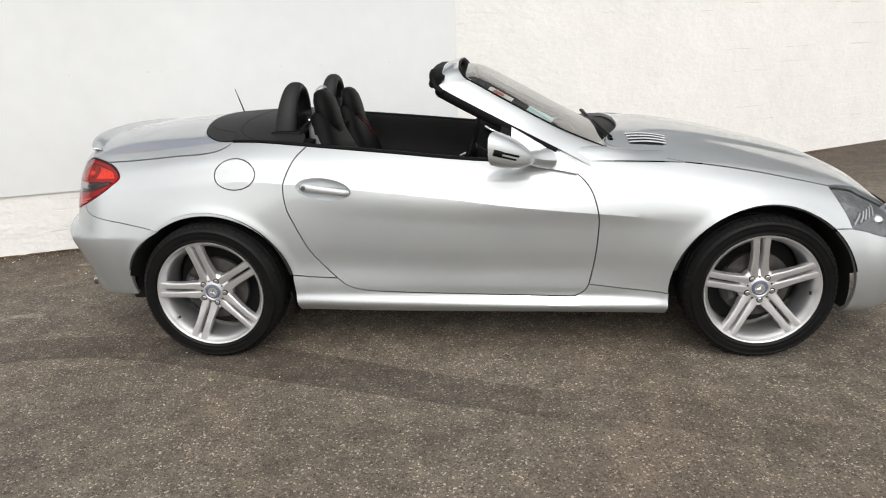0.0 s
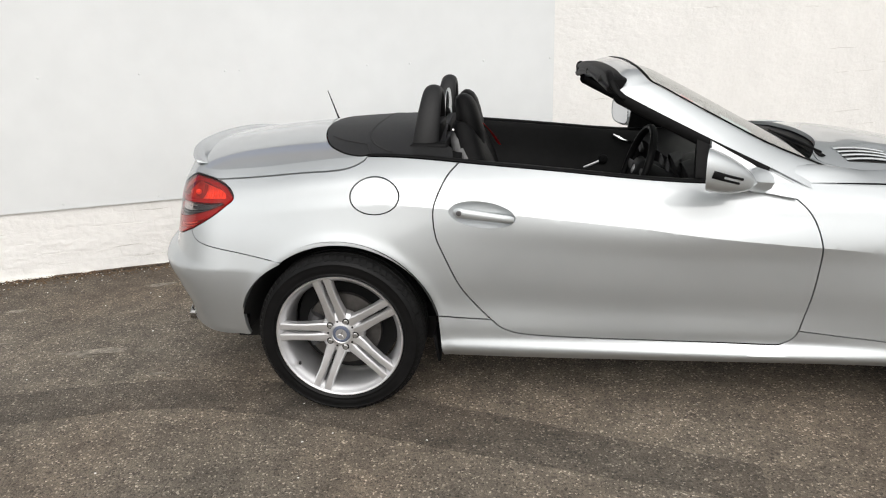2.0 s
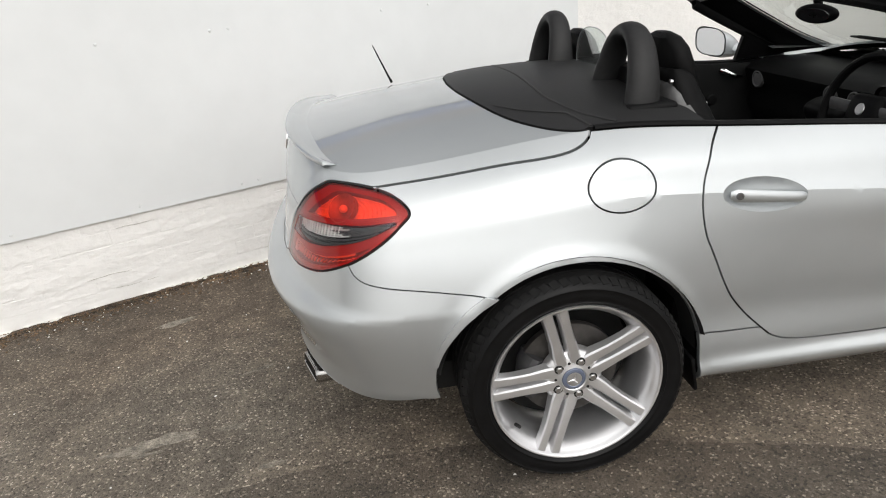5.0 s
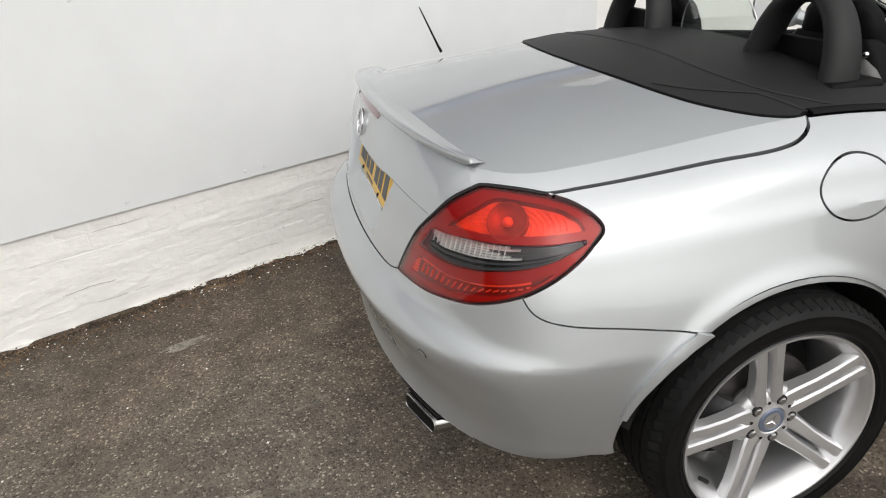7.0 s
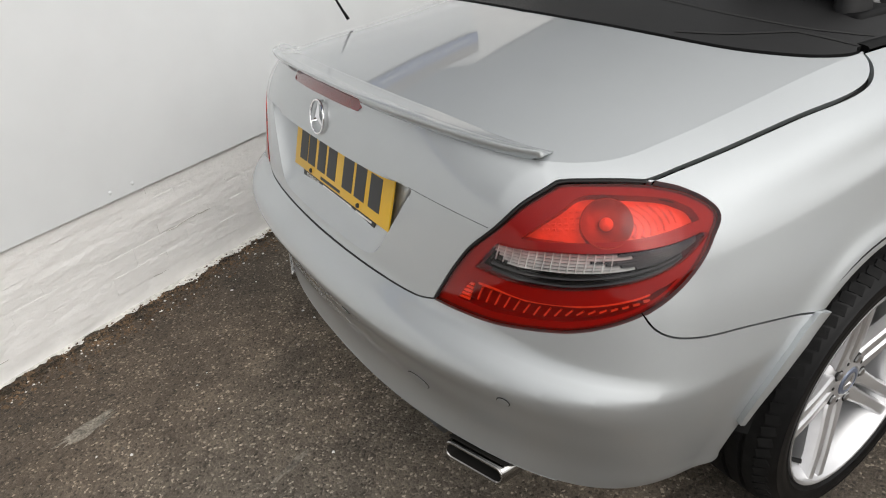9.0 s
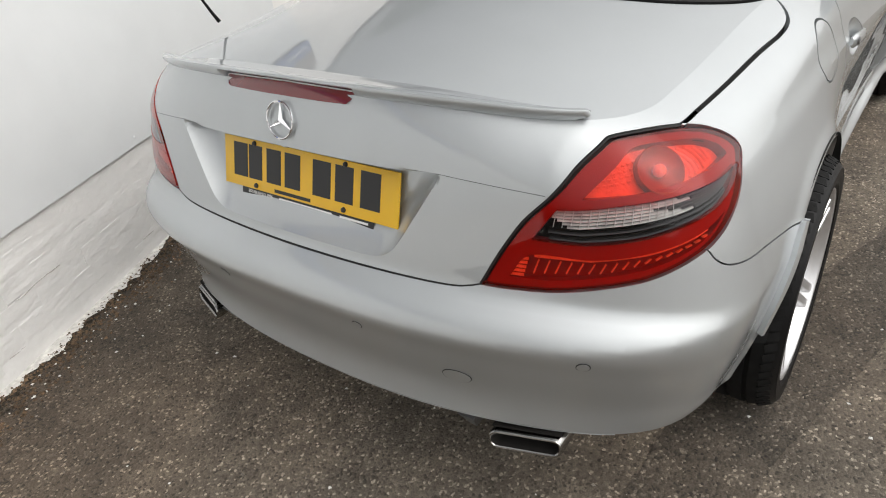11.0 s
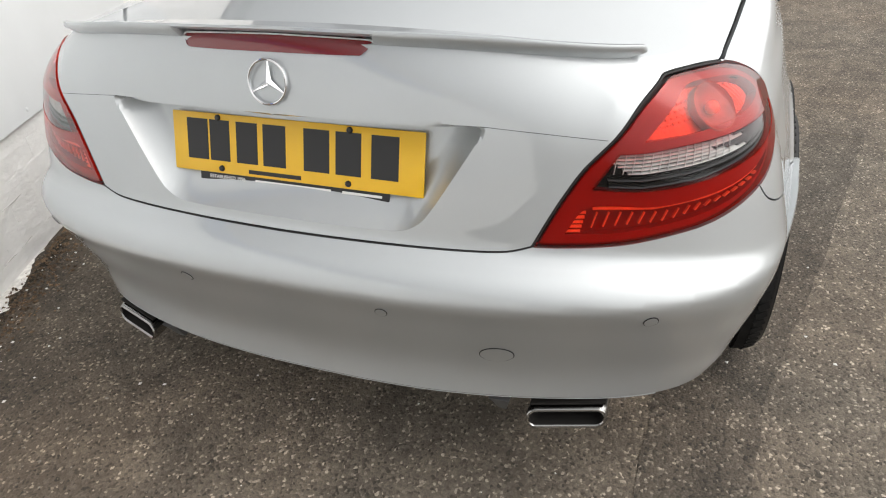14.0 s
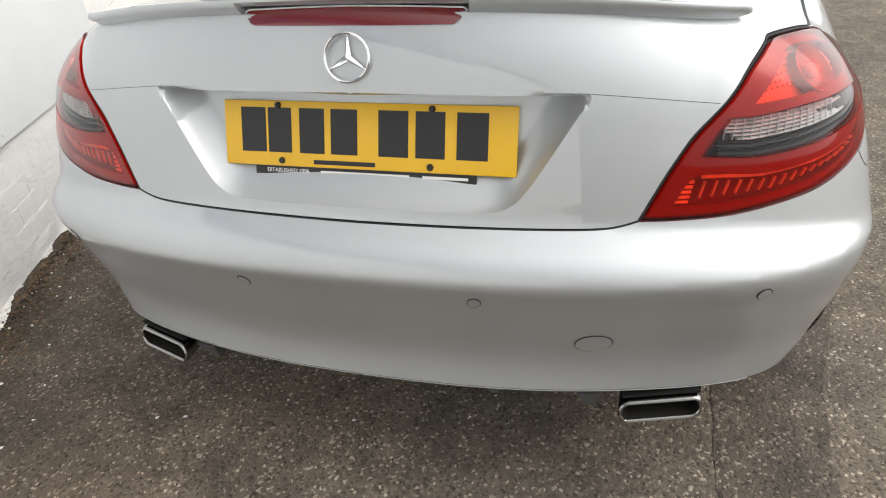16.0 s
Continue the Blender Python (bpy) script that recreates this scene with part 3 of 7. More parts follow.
wing = paired("rear_wing", [(smooth(SEAM), True), (ARCH_REAR, True), (SILL_BACK, True), (rev(DOOR_BACK), True), (rev(flat_line(0.115, 0.462, 1.0)), True),
                            (rev(smooth(SHUT)), True), (rev(smooth(LAMP_SIDE)), True)], 0.011,
              holes=[[(0.157 + 0.093 * math.cos(a), 0.836 + 0.088 * math.sin(a)) for a in np.linspace(0, 2 * math.pi, 49)]], snap=SIDE)
flap = paired("fuel_flap", [([(0.157 + 0.090 * math.cos(a), 0.836 + 0.085 * math.sin(a)) for a in np.linspace(0, 2 * math.pi, 49)], True)], 0.012, gap=0.0022, snap=SIDE)
bpy.data.objects.remove(flap[1])
doors = paired("door", [(DOOR_BACK, True), (DOOR_LOW, True), (DOOR_FRONT, True), (flat_line(1.545, 0.462, 1.0), True)], 0.010, holes=[HANDLE], snap=SIDE)
sills = paired("side_skirt", [(SILL_BACK, True), (DOOR_LOW, True), (SILL_FRONT, True), (np.vstack([[(2.050, SILL_FRONT[-1][1])], [(2.046, 0.0)]]), True),
                              (flat_line(2.046, 0.392, 0.0), True), (np.vstack([[(0.392, 0.0)], [SILL_BACK[0]]]), True)], 0.0095)
front_wings = paired("front_wing", [(rev(DOOR_FRONT), True), (SILL_FRONT, True), (ARCH_FRONT, True), (NOSE_SEAM, True), (rev(HEAD_BACK), True),
                                    (np.array([(2.714, 0.968), (2.55, 0.975), (2.3, 0.99), (2.1, 1.0)]), True), (flat_line(2.1, 1.545, 1.0), None)], 0.012, snap=SIDE)
nose = patch([(flat_line(2.79, 3.85, 0.0), True), ([(3.85, 0.0), (3.85, 0.70)], False), ([(3.85, 0.70), (3.5, 0.69), (3.30, 0.69)], True), (rev(HEAD_LOW), True),
              (rev(NOSE_SEAM), True), (ARCH_NOSE, True)], wall_point, 0.03)
mesh_ob("front_bumper", *both(nose), PAINT, car)
# bonnet: upper flank, front edge and top
bon_a = patch([(np.array([(2.1, 1.0), (2.3, 0.99), (2.55, 0.975), (2.714, 0.968)]), True), (rev(HEAD_TOP), True), ([(3.30, 0.69), (3.5, 0.69), (3.85, 0.70)], True),
               ([(3.85, 0.70), (3.85, 1.0)], False), (rev(eline(2.1, 3.85)), None)], wall_point, 0.025)
bp = wall_point(eline(2.1, 3.85)[:, 0], 1.0)[:, :2]
BON_SIDE = smooth([(1.80, 0.50), (1.80, 0.59), (1.93, 0.668), (2.1, bp[0][1])])
bon_b = patch([(smooth([(1.905, 0.0), (1.880, 0.30), (1.80, 0.50)]), True), (BON_SIDE, True), (bp, None), ([(bp[-1][0], 0.0), (1.905, 0.0)], False)], top_point, 0.03, xy=True)
bonnet = mesh_ob("bonnet", *both(bon_a, bon_b), PAINT, car)
wt = wall_point(eline(1.545, 2.1)[:, 0], 1.0)[:, :2]
p, f = patch([(wt, None), (rev(BON_SIDE), True), ([(1.80, 0.50), (1.765, 0.56), (1.72, 0.62), (1.55, 0.68), (wt[0][0], wt[0][1])], True)], top_point, 0.02, xy=True)
mesh_ob("wing_top", *mirror(p, f), PAINT, car)
mesh_ob("wing_top", p, f, PAINT, car)

# black structure behind the joints, open at the wheels
inner = offset_wall(-0.022)
ss, vv = np.linspace(-1.47, 3.85, 300), np.linspace(0.0, 0.985, 50)
S2, V2 = np.meshgrid(ss, vv, indexing="ij")
g = inner(S2, V2)
g[..., 1] = np.maximum(g[..., 1], 0)
idx = np.arange(g.shape[0] * g.shape[1]).reshape(g.shape[:2])
faces = []
for i in range(len(ss) - 1):
    for j in range(len(vv) - 1):
        c = g[i, j]
        if min(math.hypot(c[0], c[2] - 0.30), math.hypot(c[0] - 2.43, c[2] - 0.30)) < 0.402:
            continue
        if ss[i] < -0.3 and vv[j] < bump_low(ss[i + 1]) + 0.01:
            continue
        if ss[i] < -1.0 and 0.5 < vv[j] < 0.93:
            continue
        if -1.02 < ss[i] < -0.40 and 0.50 < vv[j] or 2.70 < ss[i] < 3.32 and vv[j] > 0.64:
            continue
        faces.append([idx[i, j], idx[i + 1, j], idx[i + 1, j + 1], idx[i, j + 1]])
mesh_ob("inner_shell", *both((g.reshape(-1, 3), faces)), GAP, car, "black structure behind the body panels")


# ---- ground and walls ----
asphalt = bpy.data.materials.new("asphalt")
asphalt.use_nodes = True


def build_asphalt(m, dark):
    nt = m.node_tree
    b = nt.nodes["Principled BSDF"]
    co = nt.nodes.new("ShaderNodeTexCoord")
    vor = nd(m, "ShaderNodeTexVoronoi", Scale=155.0)
    fine = nd(m, "ShaderNodeTexNoise", Scale=420.0, Detail=4.0)
    mid = nd(m, "ShaderNodeTexNoise", Scale=9.0, Detail=6.0, Roughness=0.6)
    big = nd(m, "ShaderNodeTexNoise", Scale=1.1, Detail=5.0)
    patchy = nd(m, "ShaderNodeTexNoise", Scale=3.1, Detail=6.0, Roughness=0.65, Distortion=0.6)
    for t in (vor, fine, mid, patchy, big):
        nt.links.new(co.outputs["Object"], t.inputs["Vector"])
    ramp = nt.nodes.new("ShaderNodeValToRGB")
    cr = ramp.color_ramp
    cr.elements[0].color = (0.034 * dark, 0.029 * dark, 0.023 * dark, 1)
    cr.elements[0].position = 0.0
    cr.elements[1].color = (0.30 * dark, 0.265 * dark, 0.215 * dark, 1)
    cr.elements[1].position = 1.0
    e = cr.elements.new(0.22)
    e.color = (0.080 * dark, 0.068 * dark, 0.053 * dark, 1)
    e = cr.elements.new(0.60)
    e.color = (0.092 * dark, 0.078 * dark, 0.0605 * dark, 1)
    e = cr.elements.new(0.91)
    e.color = (0.118 * dark, 0.102 * dark, 0.082 * dark, 1)
    sep = nt.nodes.new("ShaderNodeSeparateColor")
    nt.links.new(vor.outputs["Color"], sep.inputs["Color"])
    nt.links.new(sep.outputs["Red"], ramp.inputs["Fac"])
    last = ramp.outputs["Color"]
    for t, lo, hi in ((fine, 0.55, 1.45), (mid, 0.72, 1.28), (patchy, 0.76, 1.24), (big, 0.84, 1.16)):
        r = nd(m, "ShaderNodeMapRange", From_Min=0.3, From_Max=0.7, To_Min=lo, To_Max=hi)
        nt.links.new(t.outputs["Fac"], r.inputs["Value"])
        mx = nt.nodes.new("ShaderNodeMixRGB")
        mx.blend_type, mx.inputs["Fac"].default_value = "MULTIPLY", 1.0
        nt.links.new(last, mx.inputs["Color1"])
        nt.links.new(r.outputs["Result"], mx.inputs["Color2"])
        last = mx.outputs["Color"]
    hue = nd(m, "ShaderNodeTexNoise", Scale=0.7, Detail=4.0)
    nt.links.new(co.outputs["Object"], hue.inputs["Vector"])
    hr = nd(m, "ShaderNodeMapRange", From_Min=0.42, From_Max=0.62, To_Min=0.0, To_Max=0.8)
    nt.links.new(hue.outputs["Fac"], hr.inputs["Value"])
    warm = nt.nodes.new("ShaderNodeMixRGB")
    warm.blend_type = "MULTIPLY"
    warm.inputs["Color2"].default_value = (1.05, 0.97, 0.91, 1)
    nt.links.new(hr.outputs["Result"], warm.inputs["Fac"])
    nt.links.new(last, warm.inputs["Color1"])
    last = warm.outputs["Color"]
    # damp brown dirt built up along the wall, plus shade put into the colour
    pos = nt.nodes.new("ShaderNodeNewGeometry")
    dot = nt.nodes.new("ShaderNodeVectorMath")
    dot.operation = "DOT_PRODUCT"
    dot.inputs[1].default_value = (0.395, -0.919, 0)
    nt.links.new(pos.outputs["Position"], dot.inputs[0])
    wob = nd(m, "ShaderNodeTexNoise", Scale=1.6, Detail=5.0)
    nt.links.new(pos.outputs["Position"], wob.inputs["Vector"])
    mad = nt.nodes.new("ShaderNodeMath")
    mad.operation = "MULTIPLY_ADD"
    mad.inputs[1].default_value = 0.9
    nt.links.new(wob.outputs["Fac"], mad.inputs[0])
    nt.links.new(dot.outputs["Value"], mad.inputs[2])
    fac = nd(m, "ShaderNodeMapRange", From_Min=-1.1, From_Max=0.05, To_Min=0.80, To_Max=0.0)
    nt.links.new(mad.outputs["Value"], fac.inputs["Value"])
    dirt_shade = nt.nodes.new("ShaderNodeMixRGB")
    dirt_shade.blend_type = "MULTIPLY"
    dirt_shade.inputs["Color2"].default_value = (0.38, 0.33, 0.28, 1)
    nt.links.new(fac.outputs["Result"], dirt_shade.inputs["Fac"])
    nt.links.new(last, dirt_shade.inputs["Color1"])
    nt.links.new(dirt_shade.outputs["Color"], b.inputs["Base Color"])
    b.inputs["Roughness"].default_value = 0.88
    add = nt.nodes.new("ShaderNodeMath")
    add.operation = "ADD"
    nt.links.new(vor.outputs["Distance"], add.inputs[0])
    nt.links.new(fine.outputs["Fac"], add.inputs[1])
    bp_ = nd(m, "ShaderNodeBump", Strength=0.7, Distance=0.005)
    bp_.invert = True
    nt.links.new(add.outputs["Value"], bp_.inputs["Height"])
    nt.links.new(bp_.outputs["Normal"], b.inputs["Normal"])


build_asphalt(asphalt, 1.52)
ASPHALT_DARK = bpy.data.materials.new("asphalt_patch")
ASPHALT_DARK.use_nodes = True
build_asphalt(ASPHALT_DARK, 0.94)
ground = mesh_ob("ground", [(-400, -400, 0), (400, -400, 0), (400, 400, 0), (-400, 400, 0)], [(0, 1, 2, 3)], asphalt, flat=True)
tagged(ground, "worn grey-brown asphalt yard with loose grit", "ground", kind="structure")

WHITEBRICK = grain(mat("white_painted_brick", (0.80, 0.79, 0.768), 0.75), (30.0, 4.0, 1.0), 0.02, 0.30, 70.0, dist=0.0016, world=True)
def lumps(m, scale, dist):
    nt = m.node_tree
    b = nt.nodes["Principled BSDF"]
    co = nt.nodes.new("ShaderNodeNewGeometry")
    t = nd(m, "ShaderNodeTexNoise", Scale=scale, Detail=5.0, Roughness=0.6)
    squash = nt.nodes.new("ShaderNodeVectorMath")
    squash.operation = "MULTIPLY"
    squash.inputs[1].default_value = (1.0, 1.0, 1.9)
    nt.links.new(co.outputs["Position"], squash.inputs[0])
    nt.links.new(squash.outputs["Vector"], t.inputs["Vector"])
    bp_ = nd(m, "ShaderNodeBump", Strength=0.8, Distance=dist)
    nt.links.new(t.outputs["Fac"], bp_.inputs["Height"])
    old = b.inputs["Normal"].links[0].from_node
    while old.inputs["Normal"].links:
        old = old.inputs["Normal"].links[0].from_node
    nt.links.new(bp_.outputs["Normal"], old.inputs["Normal"])


lumps(WHITEBRICK, 7.0, 0.008)
lumps(WHITEBRICK, 21.0, 0.006)
PANELWHITE = grain(mat("white_sheet", (0.705, 0.722, 0.726), 0.45), (6.0, 1.2), 0.02, 0.03, 30.0)

# the wall runs at a slant behind the car: footing line through A, seam at B, on to C
A, B, C = Vector((-9.0, 1.64 - 9.0 * 0.43, 0)), Vector((0.97, 2.057, 0)), Vector((9.0, 2.057 + 8.03 * 0.612, 0))
WALL_TOP = 2.12


def slab(name, a, b, z0, z1, front, thick, material, label="", category="wall", kind="structure", parent=None):
    """An upright slab along a to b; front: how far its face stands before the line."""
    d = (b - a).normalized()
    n = Vector((d.y, -d.x, 0))
    if n.y > 0:
        n = -n
    bm = bmesh.new()
    c = (a + b) / 2 + n * (front - thick / 2) + Vector((0, 0, (z0 + z1) / 2))
    m = Matrix.Translation(c) @ Matrix.Rotation(math.atan2(d.y, d.x), 4, "Z")
    box(bm, ((b - a).length, thick, z1 - z0), m, 0.0008, 1)
    ob = part(name, bm, material, parent, label)
    return tagged(ob, label, category if parent is None else "", kind=kind if parent is None else "")


wall_1 = slab("wall_1", A, B, 0, WALL_TOP, -0.0006, 0.3, WHITEBRICK, "old brick wall under thick white paint")
wall_2 = slab("wall_2", B, C, 0, 2.4, -0.0003, 0.3, WHITEBRICK, "old brick wall under thick white paint")
for k in range(2):
    a_, b_ = B + (A - B).normalized() * (5.2 * k + 0.0002 if k else -0.010), B + (A - B).normalized() * (5.2 * (k + 1))
    slab("wall_sheet", a_, b_, 0.430, 1.786, 0.018, 0.018, PANELWHITE, "smooth white cladding sheet screwed to the brick wall", "panel", "")


# ---- tail lamps ----
REDFLECT = mat("red_reflector", (0.20, 0.010, 0.012), 0.35)
REFLECT = grain(mat("lamp_reflector", (0.90, 0.90, 0.90), 0.30, 0.15), (40.0,), 0.12, 0.5, 160.0, dist=0.004)
LAMP = [(smooth(LAMP_LOW), True), (smooth(LAMP_SIDE), True), (smooth(LAMP_TOP), True)]
SMOKE = np.vstack([smooth([(-0.900, 0.688), (-0.813, 0.690), (-0.72, 0.715), (-0.63, 0.752), (-0.53, 0.793), (-0.432, 0.836)]),
                   smooth([(-0.436, 0.845), (-0.50, 0.842), (-0.60, 0.834), (-0.713, 0.812), (-0.80, 0.788), (-0.848, 0.780)]), [(-0.900, 0.688)]])
UPPER = np.vstack([smooth([(-0.800, 0.812), (-0.72, 0.832), (-0.62, 0.855), (-0.52, 0.866), (-0.428, 0.868)]),
                   smooth([(-0.436, 0.895), (-0.48, 0.925), (-0.56, 0.944), (-0.64, 0.944), (-0.70, 0.905), (-0.76, 0.855), (-0.800, 0.812)])])
LOWER = np.vstack([smooth([(-0.950, 0.566), (-0.87, 0.574), (-0.78, 0.604), (-0.70, 0.640), (-0.60, 0.702), (-0.52, 0.762)]),
                   smooth([(-0.60, 0.724), (-0.70, 0.680), (-0.80, 0.648), (-0.905, 0.640), (-0.950, 0.566)])])
BOWL = grain(mat("bowl_reflector", (0.30, 0.22, 0.20), 0.3, 0.3), (40.0,), 0.3)
CLEARRIB = grain(mat("clear_rib", (0.74, 0.74, 0.71), 0.22, 0.2), (60.0,), 0.2)
DARKRIB = mat("dark_rib", (0.085, 0.085, 0.088), 0.3)
for sign in (-1, 1):
    def keep(pf):
        return pf if sign > 0 else mirror(*pf)
    lamp = mesh_ob("tail_lamp", *keep(patch(LAMP, offset_wall(-0.008), 0.012, depth=0.02, gap=0.006, holes=[SMOKE, UPPER, LOWER])), LAMPBASE, car,
                   "wraparound tail lamp with red and smoked lenses")
    ring = np.vstack([q for q, _ in LAMP])
    ring = ring.mean(0) + (ring - ring.mean(0)) * 0.90
    mesh_ob("gasket", *keep(patch(LAMP, offset_wall(-0.012), 0.02, depth=0.004, gap=0.0, holes=[np.vstack([ring, ring[:1]])])), GAP, lamp, "black rubber gasket")
    mesh_ob("red_lens", *keep(patch(LAMP, offset_wall(0.002), 0.012, depth=0.012, gap=0.006, holes=[SMOKE])), LENSRED, lamp, "glossy red lens")
    mesh_ob("smoked_lens", *keep(patch([(SMOKE, True)], offset_wall(0.001), 0.012, depth=0.01, gap=0.001)), LENSSMOKE, lamp, "smoked clear lens band")
    for nm, poly, d in (("upper_reflector", UPPER, -0.0265), ("lower_reflector", LOWER, -0.0265), ("signal_reflector", SMOKE, -0.0265)):
        mesh_ob(nm, *keep(patch([(poly, False)], offset_wall(d), 0.012)), {"upper_reflector": REFLECT, "lower_reflector": REDFLECT, "signal_reflector": TRIM}[nm], lamp)
    # bulb in its bowl, flutes, ribs of the lower chamber and louvres of the signal chamber
    at = lambda d, q, w: offset_wall(d)(np.array([q]), np.array([w]))[0] * np.array([1, sign, 1])
    c = Vector(at(-0.0255, -0.622, 0.893))
    way = (Vector(at(0.0, -0.622, 0.893)) - c).normalized()
    bm = bmesh.new()
    lathe(bm, [(0.0001, 0.001), (0.012, 0.0015), (0.026, 0.006), (0.037, 0.0125), (0.0405, 0.0155), (0.042, 0.0150), (0.042, 0.0)], 32, Matrix.Translation(c) @ way.to_track_quat("Y", "Z").to_matrix().to_4x4())
    bowl_ = part("bulb_bowl", bm, BOWL, lamp, "round reflector bowl")
    bm = bmesh.new()
    bmesh.ops.create_uvsphere(bm, u_segments=16, v_segments=10, radius=0.0115, matrix=Matrix.Translation(c + way * 0.008))
    part("bulb", bm, REFLECT, bowl_)
    def strip(pts, depth, rad, material, name, ref=None):
        q = [at(depth, a, b) for a, b in pts]
        bm = bmesh.new()
        tube(bm, q, rad, 6, *([ref] if ref else []))
        part(name, bm, material, lamp)
    for k in range(8):
        r = 0.060 + 0.0155 * k
        pts = [(-0.622 + r * math.cos(a), 0.893 + r * 0.62 * math.sin(a)) for a in np.linspace(-0.75, 0.95, 12)]
        pts = [(q, w) for q, w in pts if np.interp(q, [-0.62, -0.52, -0.428], [0.858, 0.869, 0.872]) < w < np.interp(q, [-0.64, -0.56, -0.48, -0.436], [0.941, 0.941, 0.921, 0.893])]
        if len(pts) > 2:
            strip(pts, -0.0235, (0.0032, 0.0022), REFLECT, "flute", (1, 0.3, 0))
    for k in range(6):
        for j in range(9):
            q, w = -0.775 + 0.0135 * j + 0.004 * k, 0.846 + 0.0135 * k + 0.0042 * j
            if w < np.interp(q, [-0.80, -0.76, -0.70, -0.66], [0.815, 0.855, 0.905, 0.930]) and math.hypot(q + 0.622, (w - 0.893) / 0.62) > 0.052:
                strip([(q, w), (q + 0.0075, w + 0.0022)], -0.0245, (0.0022, 0.0022), REFLECT, "prism")
    for s0 in np.arange(-0.905, -0.56, 0.0195):
        lo = np.interp(s0, [-0.95, -0.78, -0.6, -0.52], [0.575, 0.612, 0.707, 0.760])
        hi = np.interp(s0, [-0.905, -0.80, -0.70, -0.60, -0.54], [0.640, 0.648, 0.680, 0.724, 0.752]) - 0.013
        if hi > lo:
            strip([(s0 + 0.004 * k, lo + (hi - lo) * k / 3) for k in range(4)], -0.014, (0.0017, 0.0035), REFLECT, "rib", (1, 0.3, 0))
    # reflex corner and the thin bar over the ribs
    for k in range(5):
        strip([(-0.952 + 0.0095 * j + 0.003 * k, 0.572 + 0.0125 * k + 0.001 * j) for j in range(4)], -0.013, (0.0030, 0.0030), REFLECT, "reflex")
    strip([(s0, np.interp(s0, [-0.905, -0.80, -0.70, -0.60, -0.54], [0.640, 0.648, 0.680, 0.724, 0.752])- 0.003) for s0 in np.linspace(-0.90, -0.58, 14)], -0.012, (0.0022, 0.0034), REFLECT, "light_bar")
    band = lambda s0, u: (s0, np.interp(s0, [-0.90, -0.813, -0.72, -0.63, -0.53, -0.432], [0.688, 0.690, 0.715, 0.752, 0.793, 0.836]) * (1 - u) + np.interp(s0, [-0.848, -0.80, -0.713, -0.60, -0.50, -0.436], [0.780, 0.788, 0.812, 0.834, 0.842, 0.845]) * u)
    for k in range(10):
        u = (k + 0.7) / 10.6
        if k > 3:
            end = -0.60 - 0.026 * ((k * 5) % 4)
            strip([band(s0, u) for s0 in np.linspace(-0.875 + 0.008 * (9 - k), end, 12)], -0.016, (0.0055, 0.0022), CLEARRIB, "louvre")
            strip([band(s0, u) for s0 in np.linspace(end + 0.004, -0.455, 10)], -0.014, (0.004, 0.0011), DARKRIB, "louvre")
        else:
            strip([band(s0, u) for s0 in np.linspace(-0.87, -0.50, 14)], -0.015, (0.005, 0.0014), TRIM if k % 2 else DARKRIB, "louvre")
    # upright prisms that break up the clear part
    for s0 in np.linspace(-0.86, -0.645, 15):
        strip([band(s0 + 0.004 * j, 0.42 + 0.18 * j) for j in range(4)], -0.0125, (0.0008, 0.0024), CLEARRIB, "prism", (1, 0.3, 0))

# black backing in the joints round the boot lid
for sign in (-1, 1):
    for nm, ln in (("lid_gap", smooth(LID_LOW)), ("lamp_gap", smooth(LAMP_TOP))):
        bm = bmesh.new()
        tube(bm, [tuple(q * np.array([1, sign, 1])) for q in offset_wall(-0.0030)(ln[:, 0], ln[:, 1])], (0.0027, 0.0027), 6)
        part(nm, bm, GAP, boot_lid)

# ---- boot furniture: spoiler, brake lamp, badge, plate ----
PROF = [(-0.064, -0.004), (-0.046, 0.004), (-0.026, 0.012), (-0.010, 0.0185), (0.008, 0.0235), (0.0140, 0.0230), (0.0158, 0.0190), (0.0130, 0.0110), (0.004, 0.0), (-0.02, -0.012)]
HOLLOW = PROF[:7] + [(0.0132, 0.0165), (0.0012, 0.0100), (-0.024, 0.0060)]      # over the brake lamp
ENDS = [-0.668, -0.670, -0.674, -0.678, -0.681, -0.683, -0.687, -0.694, -0.703, -0.712]      # the end is cut at a slant
rows = []
for t in np.sort(np.concatenate([np.linspace(0, 1, 90), [0.3225, 0.3235, 0.990, 0.995, 0.998]])):
    row = []
    tip = math.sqrt(max(0.0, 1 - ((t - 0.985) / 0.015) ** 2)) if t > 0.985 else 1.0
    for (o, u), end in zip(HOLLOW if t < 0.323 else PROF, ENDS):
        q = -1.47 + (end + 1.47) * t
        e = wall_point(np.array([q - 0.002, q, q + 0.002]), 1.0)
        d = e[2] - e[0] if t > 0 else np.array([0, 1.0, 0])
        out = np.array([-d[1], d[0], 0]) / math.hypot(d[0], d[1])
        near = math.sin(math.pi / 2 * min(1.0, (1 - t) / 0.5))
        row.append(e[1] + out * o * (0.45 + 0.55 * near if o < 0 else 1.0) + np.array([0, 0, (0.004 + (u - 0.004) * (0.45 + 0.55 * tip)) * (0.90 + 0.10 * near) + 0.002]))
    rows.append(row)
rows = np.array(rows)
